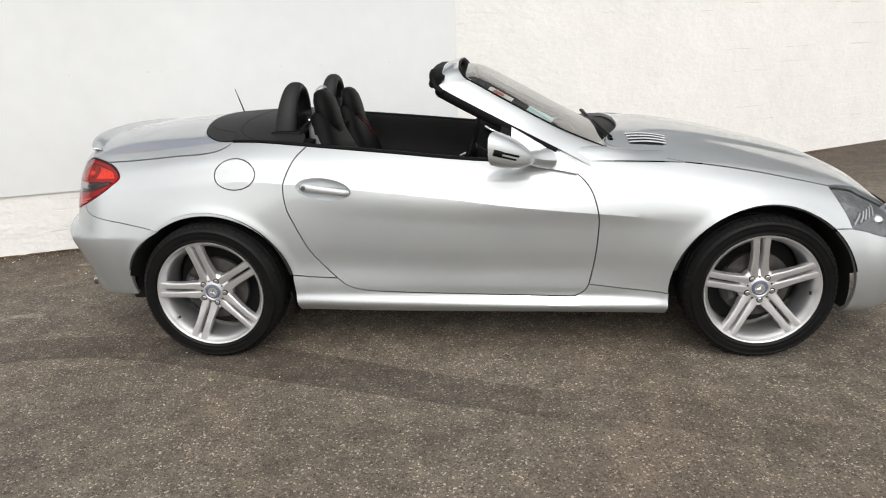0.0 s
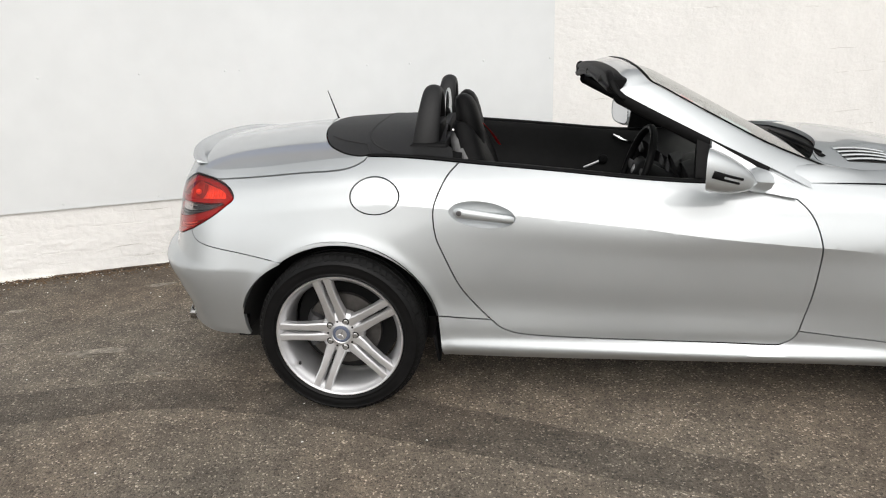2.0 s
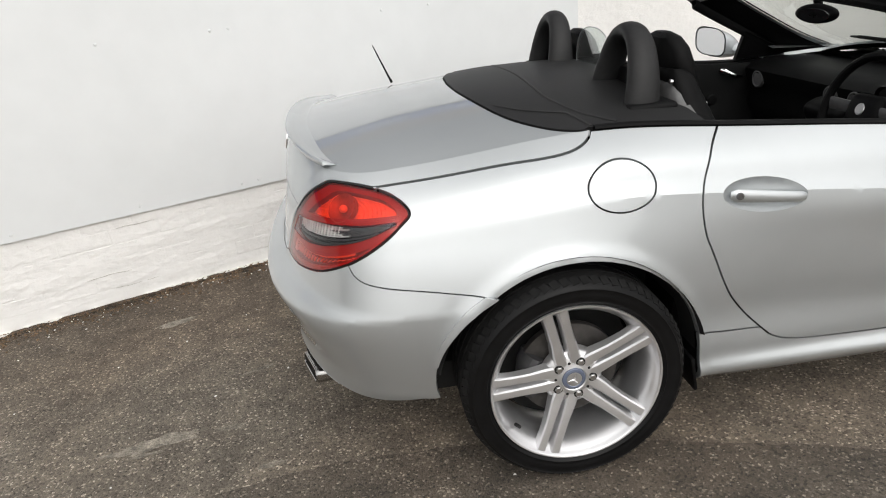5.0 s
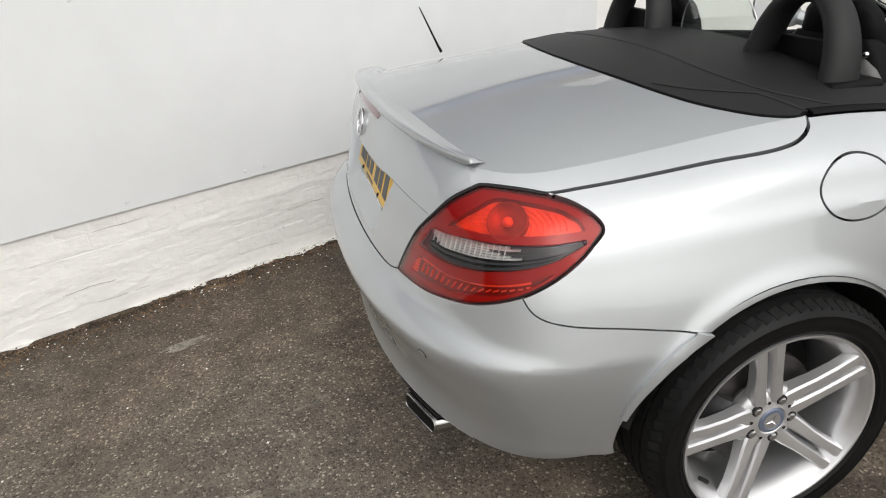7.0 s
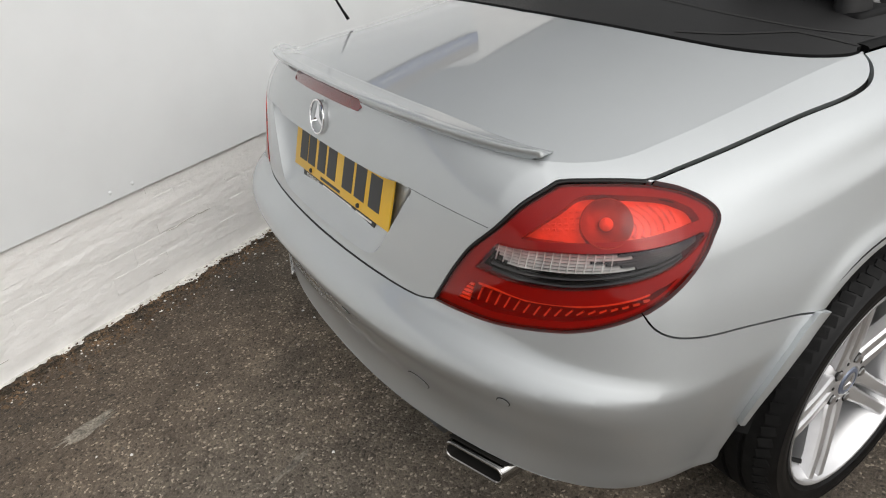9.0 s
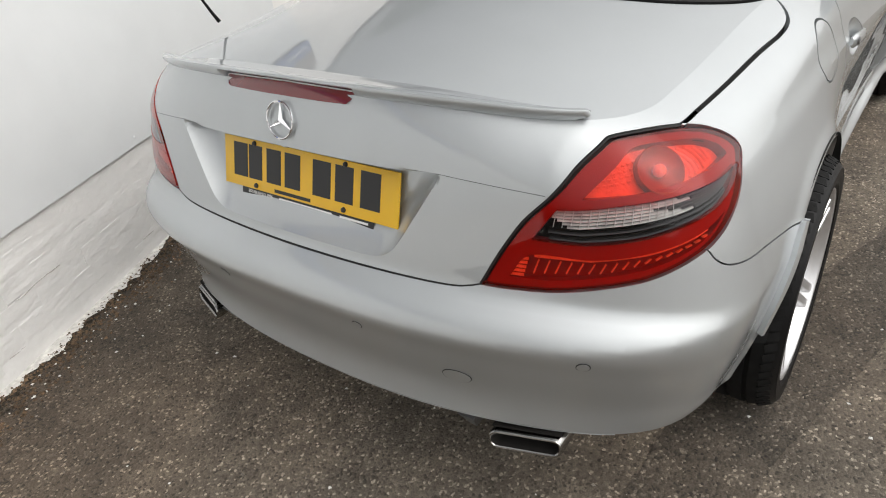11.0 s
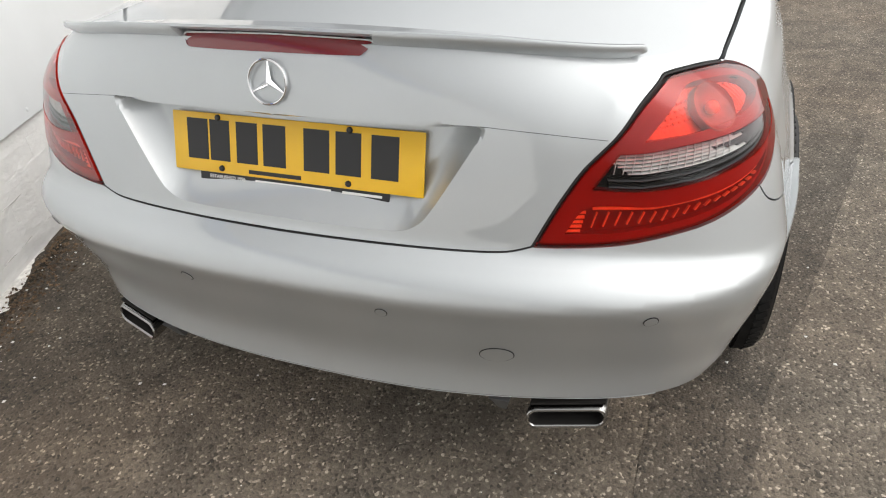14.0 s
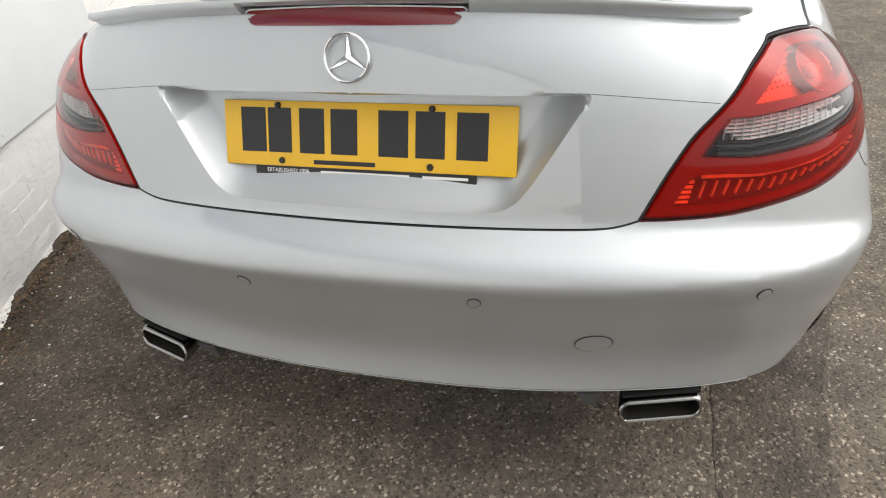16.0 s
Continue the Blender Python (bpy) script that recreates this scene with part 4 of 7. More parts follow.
# the lip's root follows the deck
for j in (0, 1):
    rows[:, j, 2] = top_point(rows[:, j, 0], rows[:, j, 1])[:, 2] + (-0.003 if j == 0 else 0.004)
n, k = rows.shape[:2]
vs = rows.reshape(-1, 3)
fs = [[i * k + j, i * k + j + 1, (i + 1) * k + j + 1, (i + 1) * k + j] for i in range(n - 1) for j in range(k - 1)] + [[(n - 1) * k + j for j in range(k)]]
mesh_ob("boot_spoiler", *both((vs, fs)), PAINT, car, "body-coloured lip spoiler", sharp=50)
# the brake lamp fills the hollow under the lip, a bright bead along its upper edge
rows, bead = [], []
for t in np.concatenate([np.linspace(0, 0.92, 34), np.linspace(0.93, 1, 12)]):
    row = []
    turned = max(0.0, (t - 0.95) / 0.05) ** 2.5
    for o, u, o1, u1, span in ((-0.020, -0.018, -0.020, -0.016, 0.222), (0.0070, -0.0190, 0.0068, -0.0165, 0.224), (0.0095, -0.0175, 0.0085, -0.0150, 0.226), (0.0010, 0.0068, -0.0030, 0.0035, 0.244), (-0.0010, 0.0080, -0.0052, 0.0048, 0.245), (-0.022, 0.0090, -0.024, 0.0060, 0.245)):
        q = -1.47 + span * t
        e = wall_point(np.array([q - 0.002, q, q + 0.002]), 1.0)
        d = e[2] - e[0] if t > 0 else np.array([0, 1.0, 0])
        out = np.array([-d[1], d[0], 0]) / math.hypot(d[0], d[1])
        u = u + (u1 - u) * t * t
        u = -0.006 + (u + 0.006) * (1 - 0.5 * turned)
        row.append(e[1] + out * (o + (o1 - o) * t * t) + np.array([0, 0, u]))
    rows.append(row)
    bead.append(row[4] + np.array([-0.0006, 0, 0.0012]))
rows = np.array(rows)
n, k = rows.shape[:2]
fs = [[i * k + j, i * k + j + 1, (i + 1) * k + j + 1, (i + 1) * k + j] for i in range(n - 1) for j in range(k - 1)] + [[(n - 1) * k + j for j in range(k)]]
bm = bmesh.new()
tube(bm, [tuple(c * np.array([1, -1, 1])) for c in bead[:0:-1]] + [tuple(c) for c in bead], (0.0013, 0.0013), 6)
brake_lamp = mesh_ob("brake_lamp", *both((rows.reshape(-1, 3), fs)), REDPLASTIC, car, "high-level red brake lamp", sharp=50)
part("bead", bm, SILVER_BEAD, brake_lamp, "bright bead round the lamp")

for sign in (-1, 1):
    bm = bmesh.new()
    q = np.linspace(-1.068, -0.862, 40)
    tube(bm, [tuple(c * np.array([1, sign, 1])) for c in lid_lift(q, 0.829 - 0.02 * (q + 1.06) / 0.25)], (0.00045, 0.00045), 6)
    part("lid_joint", bm, GAP, boot_lid)

badge_pose = pose(-0.7500, 0, 0.905, 0, 14, 0)
bm = bmesh.new()
ring = []
for i in range(48):
    a = 2 * math.pi * i / 48
    ring.append([bm.verts.new(badge_pose @ Vector((-0.004 + 0.0035 * math.sin(b), (0.0365 + 0.0026 * math.cos(b)) * math.sin(a), (0.0365 + 0.0026 * math.cos(b)) * math.cos(a)))) for b in np.linspace(0, 2 * math.pi, 9)[:-1]])
for r0, r1 in zip(ring, ring[1:] + ring[:1]):
    for j in range(8):
        bm.faces.new((r0[j], r0[(j + 1) % 8], r1[(j + 1) % 8], r1[j]))
badge = part("boot_badge", bm, CHROME, car, "chrome ring emblem with three plain bars")
for a in (0, 120, 240):
    bm = bmesh.new()
    m = badge_pose @ Matrix.Rotation(radians(a), 4, "X")
    q = [bm.verts.new(m @ Vector(c)) for c in ((-0.002, -0.0065, -0.002), (-0.002, 0.0065, -0.002), (-0.003, 0.0008, 0.036), (-0.003, -0.0008, 0.036), (-0.009, 0, 0.0))]
    for f in ((0, 1, 4), (1, 2, 4), (2, 3, 4), (3, 0, 4), (3, 2, 1, 0)):
        bm.faces.new([q[i] for i in f])
    part("bar", bm, CHROME, badge, sharp=5)

plate_pose = pose(-0.7250, 0, 0.7682, 0, 17.2, 0)     # its outer face looks along local -x
def on_plate(y, z, h, w, out, thick, material, name, parent, bevel=0.0):
    bm = bmesh.new()
    box(bm, (thick, w, h), plate_pose @ Matrix.Translation((-out - thick / 2, y, z)), bevel)
    return part(name, bm, material, parent)
plate = on_plate(0, 0, 0.111, 0.520, 0.0, 0.004, YELLOW, "number_plate", car, 0.0015)
tagged(plate, "yellow rear number plate with dark characters as bars")
for y, w in ((0.2035, 0.047), (0.1535, 0.044), (0.0935, 0.046), (0.0345, 0.048), (-0.053, 0.052), (-0.1165, 0.050), (-0.187, 0.052)):
    on_plate(y, 0.006, 0.076, w, 0.004, 0.0006, PLATEBLACK, "character_bar", plate)
holder = on_plate(0.005, -0.0605, 0.022, 0.40, -0.003, 0.003, PLATEBLACK, "plate_holder", plate, 0.001)
tagged(holder, "black dealer strip below the plate")
for y, w in ((0.0, 0.16), (-0.142, 0.078)):
    on_plate(y, -0.0635, 0.0046, w, 0.0003, 0.0004, PRINT, "print_bar", plate)
on_plate(0.035, -0.0465, 0.0075, 0.112, 0.004, 0.0004, PLATEBLACK, "print_bar", plate)
for y, z in ((0.156, 0.048), (-0.119, 0.048), (0.151, -0.046), (-0.117, -0.046)):
    bm = bmesh.new()
    lathe(bm, [(0.0001, -0.009), (0.004, -0.0085), (0.0055, -0.0065), (0.006, -0.004)], 14, plate_pose @ Matrix.Translation((0, y, z)) @ Matrix.Rotation(radians(-90), 4, "Z"))
    part("plate_screw", bm, PLATEBLACK, plate)


def words(text, size, m, material, parent, name="lettering"):
    cu = bpy.data.curves.new(name, "FONT")
    cu.body, cu.size, cu.align_x, cu.align_y, cu.extrude = text, size, "CENTER", "CENTER", 0.0003
    tmp = bpy.data.objects.new(name, cu)
    me = bpy.data.meshes.new_from_object(tmp)
    bpy.data.objects.remove(tmp)
    me.transform(m)
    me.materials.clear()
    me.materials.append(material)
    ob = new(name, me)
    ob.parent = parent
    return ob


# text faces -x: its right runs to the car's right-hand side
FACE_BACK = Matrix(((0, 0, -1, 0), (-1, 0, 0, 0), (0, 1, 0, 0), (0, 0, 0, 1)))
words("ESTABLISHED 1996", 0.0098, plate_pose @ Matrix.Translation((-0.0008, 0.142, -0.0635)) @ FACE_BACK, PRINT, plate)

# ---- bumper details and exhausts ----
for sign in (-1, 1):
    for s0, v0 in ((-1.251, 0.335), (-0.797, 0.370)):
        circ = lambda r: [([(s0 + r * math.cos(a), v0 + r / 0.64 * math.sin(a)) for a in np.linspace(0, 2 * math.pi, 25)], True)]
        kp = (lambda pf: pf) if sign > 0 else (lambda pf: mirror(*pf))
        ring = mesh_ob("parking_sensor", *kp(patch(circ(0.0122), offset_wall(0.0014), 0.006, depth=0.001, gap=0)), GAP, rear_bumper, "round parking sensor")
        mesh_ob("sensor_face", *kp(patch(circ(0.0108), offset_wall(0.0020), 0.006, depth=0.001, gap=0)), PAINT, ring)
ell = lambda r: [([(-1.032 + 0.033 * r * math.cos(a), 0.18 + 0.0225 * r / 0.64 * math.sin(a)) for a in np.linspace(0, 2 * math.pi, 41)], True)]
tow = mesh_ob("towing_cover", *mirror(*patch(ell(1.0), offset_wall(0.0014), 0.008, depth=0.001, gap=0)), GAP, rear_bumper, "oval cover of the towing eye")
mesh_ob("cover_face", *mirror(*patch(ell(0.95), offset_wall(0.0020), 0.008, depth=0.001, gap=0)), PAINT, tow)
bm = bmesh.new()
ss2 = np.linspace(-1.47, -0.70, 50)
lip = offset_wall(-0.0012)(ss2, bump_low(ss2))
path = [(p[0], p[1], p[2] - 0.002) for p in lip[::-1]] + [(p[0], -p[1], p[2] - 0.002) for p in lip[1:]]
tube(bm, path, (0.0010, 0.0010), 8)
part("bumper_lip", bm, PAINT, rear_bumper)
bm = bmesh.new()
box(bm, (0.16, 0.70, 0.03), pose(-0.672, 0, 0.316), 0.008, 2)
part("diffuser", bm, TRIM, rear_bumper, "black lower diffuser strip")
for y in (-0.395, -0.215, -0.045, 0.045, 0.215, 0.395):
    v = [(-0.775, y - 0.020, 0.312), (-0.775, y + 0.020, 0.312), (-0.748, y - 0.008, 0.262), (-0.748, y + 0.008, 0.262), (-0.62, y - 0.020, 0.312), (-0.62, y + 0.020, 0.312), (-0.62, y - 0.008, 0.262), (-0.62, y + 0.008, 0.262)]
    mesh_ob("diffuser_fin", v, [(0, 1, 3, 2), (4, 6, 7, 5), (0, 2, 6, 4), (1, 5, 7, 3), (2, 3, 7, 6), (0, 4, 5, 1)], SHELLGREY, rear_bumper, flat=True)

for sign in (-1, 1):
    ab = smooth(ARCH_BACK[1:])
    ab = ab[int(0.26 * len(ab)):]      # it tapers out above the lower edge
    strip = [(ab, True), (np.vstack([ab[-1:], rev(ab + np.array([-0.028, 0.011]) * np.linspace(0.40, 1.10, len(ab))[:, None]), ab[:1]]), True)]
    kp = (lambda pf: pf) if sign > 0 else (lambda pf: mirror(*pf))
    mesh_ob("arch_flange", *kp(patch(strip, offset_wall(0.0110), 0.008, depth=0.012, gap=0.0)), PAINT, rear_bumper)
for sign in (-1, 1):
    bm = bmesh.new()
    rings = []
    def sect(x, w, h, r, skew, n=7):
        pts = []
        for cx, cz, a0 in ((w - r, h - r, 0), (-w + r, h - r, 90), (-w + r, -h + r, 180), (w - r, -h + r, 270)):
            for a in np.linspace(a0, a0 + 90, n):
                yy, zz = cx + r * math.cos(radians(a)), cz + r * math.sin(radians(a))
                pts.append(bm.verts.new((x + skew * yy + 0.12 * zz, sign * (0.522 + yy), 0.2765 + zz)))
        return pts
    spec = [(-0.52, 0.064, 0.016, 0.014, 0.1), (-0.62, 0.070, 0.0195, 0.016, 0.30), (-0.743, 0.074, 0.0235, 0.017, 0.32), (-0.750, 0.0725, 0.022, 0.016, 0.32), (-0.750, 0.067, 0.0165, 0.0125, 0.32), (-0.740, 0.0655, 0.015, 0.012, 0.32), (-0.62, 0.064, 0.016, 0.012, 0.4)]
    def skin():
        for r0, r1 in zip(rings, rings[1:]):
            for j in range(len(r0)):
                bm.faces.new((r0[j], r0[(j + 1) % len(r0)], r1[(j + 1) % len(r0)], r1[j]))
    for sp in spec[:5]:
        rings.append(sect(*sp))
    skin()
    tip = part("exhaust_tip", bm, TIP, car, "polished rectangular exhaust tip", sharp=40)
    bm = bmesh.new()
    rings = [sect(*sp) for sp in spec[4:]]
    skin()
    part("exhaust_bore", bm, EXHAUST_BLACK, tip, "matt black bore")
    bm = bmesh.new()
    loop = []
    for cx, cz, a0 in ((0.0535, 0.003, 0), (-0.0535, 0.003, 90), (-0.0535, -0.003, 180), (0.0535, -0.003, 270)):
        for a in np.linspace(a0, a0 + 90, 6):
            yy, zz = cx + 0.0165 * math.cos(radians(a)), cz + 0.0165 * math.sin(radians(a))
            loop.append((-0.750 + 0.32 * yy + 0.12 * zz, sign * (0.522 + yy), 0.2765 + zz))
    tube(bm, loop + loop[:2], (0.0036, 0.0036), 8)
    part("rolled_rim", bm, TIP, tip)
    # added plate: its black stands for the bumper's shade on the tip's top
    v = [(x + 0.32 * yy, sign * (0.522 + yy), z) for z in (0.3035, 0.3085) for x, yy in ((-0.741, -0.068), (-0.741, 0.068), (-0.58, 0.072), (-0.58, -0.072))]
    mesh_ob("shade_plate", v, [(3, 2, 1, 0), (4, 5, 6, 7), (0, 1, 5, 4), (1, 2, 6, 5), (2, 3, 7, 6), (3, 0, 4, 7)], EXHAUST_BLACK, tip, "black plate added for the shade over the tip", flat=True)
    bm = bmesh.new()
    box(bm, (0.01, 0.126, 0.030), pose(-0.63, sign * 0.522, 0.2765))
    part("exhaust_inside", bm, VOID, tip)

# ---- wheels ----
def wheel(sign, x, radius, y_face, phase, valve, name_label):
    """A wheel at axle x; its outer face at y_face towards sign."""
    hub = new("wheel")
    hub.parent = car
    hub.location = (x, 0, radius - 0.003)
    tagged(hub, name_label)
    def Y(d):                       # d metres inwards of the outer face
        return sign * (y_face - d)
    R = radius
    bm = bmesh.new()
    lathe(bm, [(0.236, Y(0.022)), (0.243, Y(0.006)), (0.250, Y(0.001)), (0.2545, Y(-0.0025)), (0.2560, Y(-0.0040)), (0.2575, Y(-0.0028)), (0.266, Y(-0.0058)), (0.280, Y(-0.0075)), (R - 0.0285, Y(-0.0050)), (R - 0.0270, Y(-0.0062)), (R - 0.0255, Y(-0.0038)), (R - 0.022, Y(-0.002)), (R - 0.011, Y(0.010)), (R - 0.004, Y(0.028))], 96)
    lathe(bm, [(R - 0.004, Y(0.21)), (R - 0.020, Y(0.235)), (0.270, Y(0.245)), (0.236, Y(0.225))], 64)
    tyre = part("tyre", bm, RUBBER, hub, "black low-profile tyre", sharp=60)
    bm = bmesh.new()
    prof = [(R - 0.004, Y(0.028))]
    for d in (0.058, 0.098, 0.140, 0.180):
        prof += [(R, Y(d - 0.006)), (R - 0.008, Y(d - 0.005)), (R - 0.008, Y(d + 0.005)), (R, Y(d + 0.006))]
    prof.append((R - 0.004, Y(0.21)))
    lathe(bm, prof, 96)
    part("tread", bm, TREAD, tyre, sharp=40)
    bm = bmesh.new()
    for k in range(72):
        m = Matrix.Rotation(2 * math.pi * k / 72, 4, "Y") @ Matrix.Translation((0, Y(0.018), R - 0.011)) @ Matrix.Rotation(radians(-sign * 28), 4, "X") @ Matrix.Rotation(radians(18), 4, "Z")
        box(bm, (0.021, 0.026, 0.008), m)
    tagged(part("tread_shoulder", bm, TREAD, tyre), kind="stuff")
    # rim: lip and barrel
    bm = bmesh.new()
    lathe(bm, [(0.243, Y(0.012)), (0.2455, Y(0.004)), (0.244, Y(-0.001)), (0.240, Y(-0.001)), (0.2365, Y(0.003)), (0.234, Y(0.010)), (0.228, Y(0.018)), (0.219, Y(0.030)), (0.212, Y(0.060)), (0.208, Y(0.12)), (0.222, Y(0.20)), (0.235, Y(0.22))], 96)
    rim = part("rim", bm, ALLOY, hub, "silver alloy rim with five twin spokes", sharp=50)
    # spokes
    for k in range(5):
        a0 = radians(phase + 72 * k)
        for side in (-1, 1):
            bm = bmesh.new()
            rings = []
            for r, off, hw, dep, th in ((0.030, 0.0135, 0.015, 0.036, 0.030), (0.062, 0.0205, 0.0180, 0.033, 0.032), (0.085, 0.0215, 0.0165, 0.029, 0.030), (0.13, 0.0205, 0.0138, 0.021, 0.028), (0.18, 0.0205, 0.0135, 0.013, 0.026), (0.222, 0.0218, 0.0145, 0.008, 0.026), (0.237, 0.0225, 0.0155, 0.006, 0.020)):
                ring = []
                for lx, ly in ((-hw * 1.25, th), (-hw, 0.006), (-hw * 0.72, 0.001), (-hw * 0.1 * side, 0.0), (hw * 0.72, 0.001), (hw, 0.006), (hw * 1.25, th)):
                    t = side * off + lx
                    ring.append(bm.verts.new((r * math.cos(a0) - t * math.sin(a0), Y(dep + ly), r * math.sin(a0) + t * math.cos(a0))))
                rings.append(ring)
            for r0, r1 in zip(rings, rings[1:]):
                for j in range(len(r0)):
                    bm.faces.new((r0[j], r0[(j + 1) % len(r0)], r1[(j + 1) % len(r0)], r1[j]))
            bm.faces.new(rings[0])
            bm.faces.new(rings[-1])
            part("spoke", bm, ALLOY, rim, sharp=28)
    def Z(d):                       # the hub lies deeper than the rim
        return Y(d + 0.021)
    # hub web, with bolts in dimples
    bm = bmesh.new()
    lathe(bm, [(0.034, Z(0.012)), (0.037, Z(0.010)), (0.046, Z(0.013)), (0.066, Z(0.0155)), (0.082, Z(0.024)), (0.087, Z(0.032)), (0.087, Z(0.055))], 60)
    part("hub_web", bm, ALLOY, rim)
    for k in range(5):
        a = radians(phase + 36 + 72 * k)
        m = Matrix.Translation((0.054 * math.cos(a), 0, 0.054 * math.sin(a)))
        bm = bmesh.new()
        lathe(bm, [(0.0001, Z(0.0125)), (0.0135, Z(0.0128)), (0.0138, Z(0.014)), (0.0138, Z(0.03))], 20, m)
        part("bolt_well", bm, GAP, rim)
        bm = bmesh.new()
        lathe(bm, [(0.0001, Z(0.0088)), (0.007, Z(0.0082)), (0.0100, Z(0.0095)), (0.0104, Z(0.02))], 6, m)
        part("wheel_bolt", bm, BOLT, rim, sharp=20)
        a = radians(phase + 72 * k)
        bm = bmesh.new()
        lathe(bm, [(0.0001, Z(0.0125)), (0.0042, Z(0.0128)), (0.0044, Z(0.02))], 12, Matrix.Translation((0.052 * math.cos(a), 0, 0.052 * math.sin(a))))
        part("hub_hole", bm, GAP, rim)
    # centre cap
    bm = bmesh.new()
    lathe(bm, [(0.0001, Z(0.0075)), (0.014, Z(0.0078)), (0.022, Z(0.0085))], 40)
    cap = part("centre_cap", bm, SILVERPLASTIC, hub, "blue and silver centre cap")
    bm = bmesh.new()
    lathe(bm, [(0.022, Z(0.0085)), (0.024, Z(0.0072)), (0.031, Z(0.0085)), (0.034, Z(0.013))], 40)
    part("cap_ring", bm, CAPBLUE, cap)
    for a in (0, 120, 240):
        bm = bmesh.new()
        m = Matrix.Rotation(radians(a + 20), 4, "Y")
        q = [bm.verts.new(m @ Vector(c)) for c in ((-0.004, Z(0.007), -0.001), (0.004, Z(0.007), -0.001), (0, Z(0.0072), 0.020), (0, Z(0.0045), 0.0))]
        for f in ((0, 1, 3), (1, 2, 3), (2, 0, 3), (2, 1, 0)):
            bm.faces.new([q[i] for i in f])
        part("cap_bar", bm, CHROME, cap, sharp=5)
    # valve
    a = radians(valve)
    bm = bmesh.new()
    tube(bm, [(0.212 * math.cos(a), Y(0.032), 0.212 * math.sin(a)), (0.203 * math.cos(a), Y(0.010), 0.203 * math.sin(a))], (0.0052, 0.0052), 8, (0.2, 0, 1))
    part("valve", bm, GAP, rim)
    # disc brake behind
    bm = bmesh.new()
    lathe(bm, [(0.0001, Y(0.062)), (0.070, Y(0.062)), (0.075, Y(0.085)), (0.078, Y(0.088)), (0.145, Y(0.088)), (0.146, Y(0.108)), (0.07, Y(0.108))], 64)
    part("brake_disc", bm, DISC, hub, "bare steel brake disc")
    bm = bmesh.new()
    tube(bm, [(0.118 * math.cos(a), Y(0.10), 0.118 * math.sin(a)) for a in np.linspace(radians(148), radians(208), 9)], (0.034, 0.045), 10, (0, 1, 0))
    part("brake_caliper", bm, IRON, hub)
    bm = bmesh.new()
    lathe(bm, [(0.0001, Y(0.17)), (0.205, Y(0.17))], 40)
    part("dust_shield", bm, VOID, hub)
    return hub


for sign in (-1, 1):
    wheel(sign, 0.006, 0.321, 0.894, 104, 215, "alloy rear wheel with a low-profile tyre")
    wheel(sign, 2.428, 0.321, 0.872, 95, 355, "alloy front wheel with a low-profile tyre")
    for cx in (0.006, 2.43):
        bm = bmesh.new()
        seg = 40
        arcs = []
        for y in (0.874, 0.860, 0.50):
            arcs.append([bm.verts.new((cx + 0.387 * math.cos(a), sign * (y if math.sin(a) > 0.25 else min(y, 0.80)), 0.298 + 0.394 * math.sin(a))) for a in np.linspace(radians(-14 if cx > 1 else 2), radians(178), seg)])
        for r0, r1 in zip(arcs, arcs[1:]):
            for j in range(seg - 1):
                bm.faces.new((r0[j], r0[j + 1], r1[j + 1], r1[j]))
        bm.faces.new(arcs[-1])
        part("arch_liner", bm, VOID, car, "black wheel-arch liner")
bm = bmesh.new()
box(bm, (3.3, 1.30, 0.10), pose(1.15, 0, 0.255), 0.01)
box(bm, (1.62, 1.56, 0.06), pose(1.22, 0, 0.235), 0.01)
box(bm, (0.30, 1.0, 0.12), pose(-0.52, 0, 0.34), 0.03)
part("underbody", bm, VOID, car, "dark underbody")
for sign in (-1, 1):
    bm = bmesh.new()
    box(bm, (0.012, 0.13, 0.11), pose(0.372, sign * 0.78, 0.255, 0, -8, 0), 0.004)
    part("mud_flap", bm, TRIM, car)

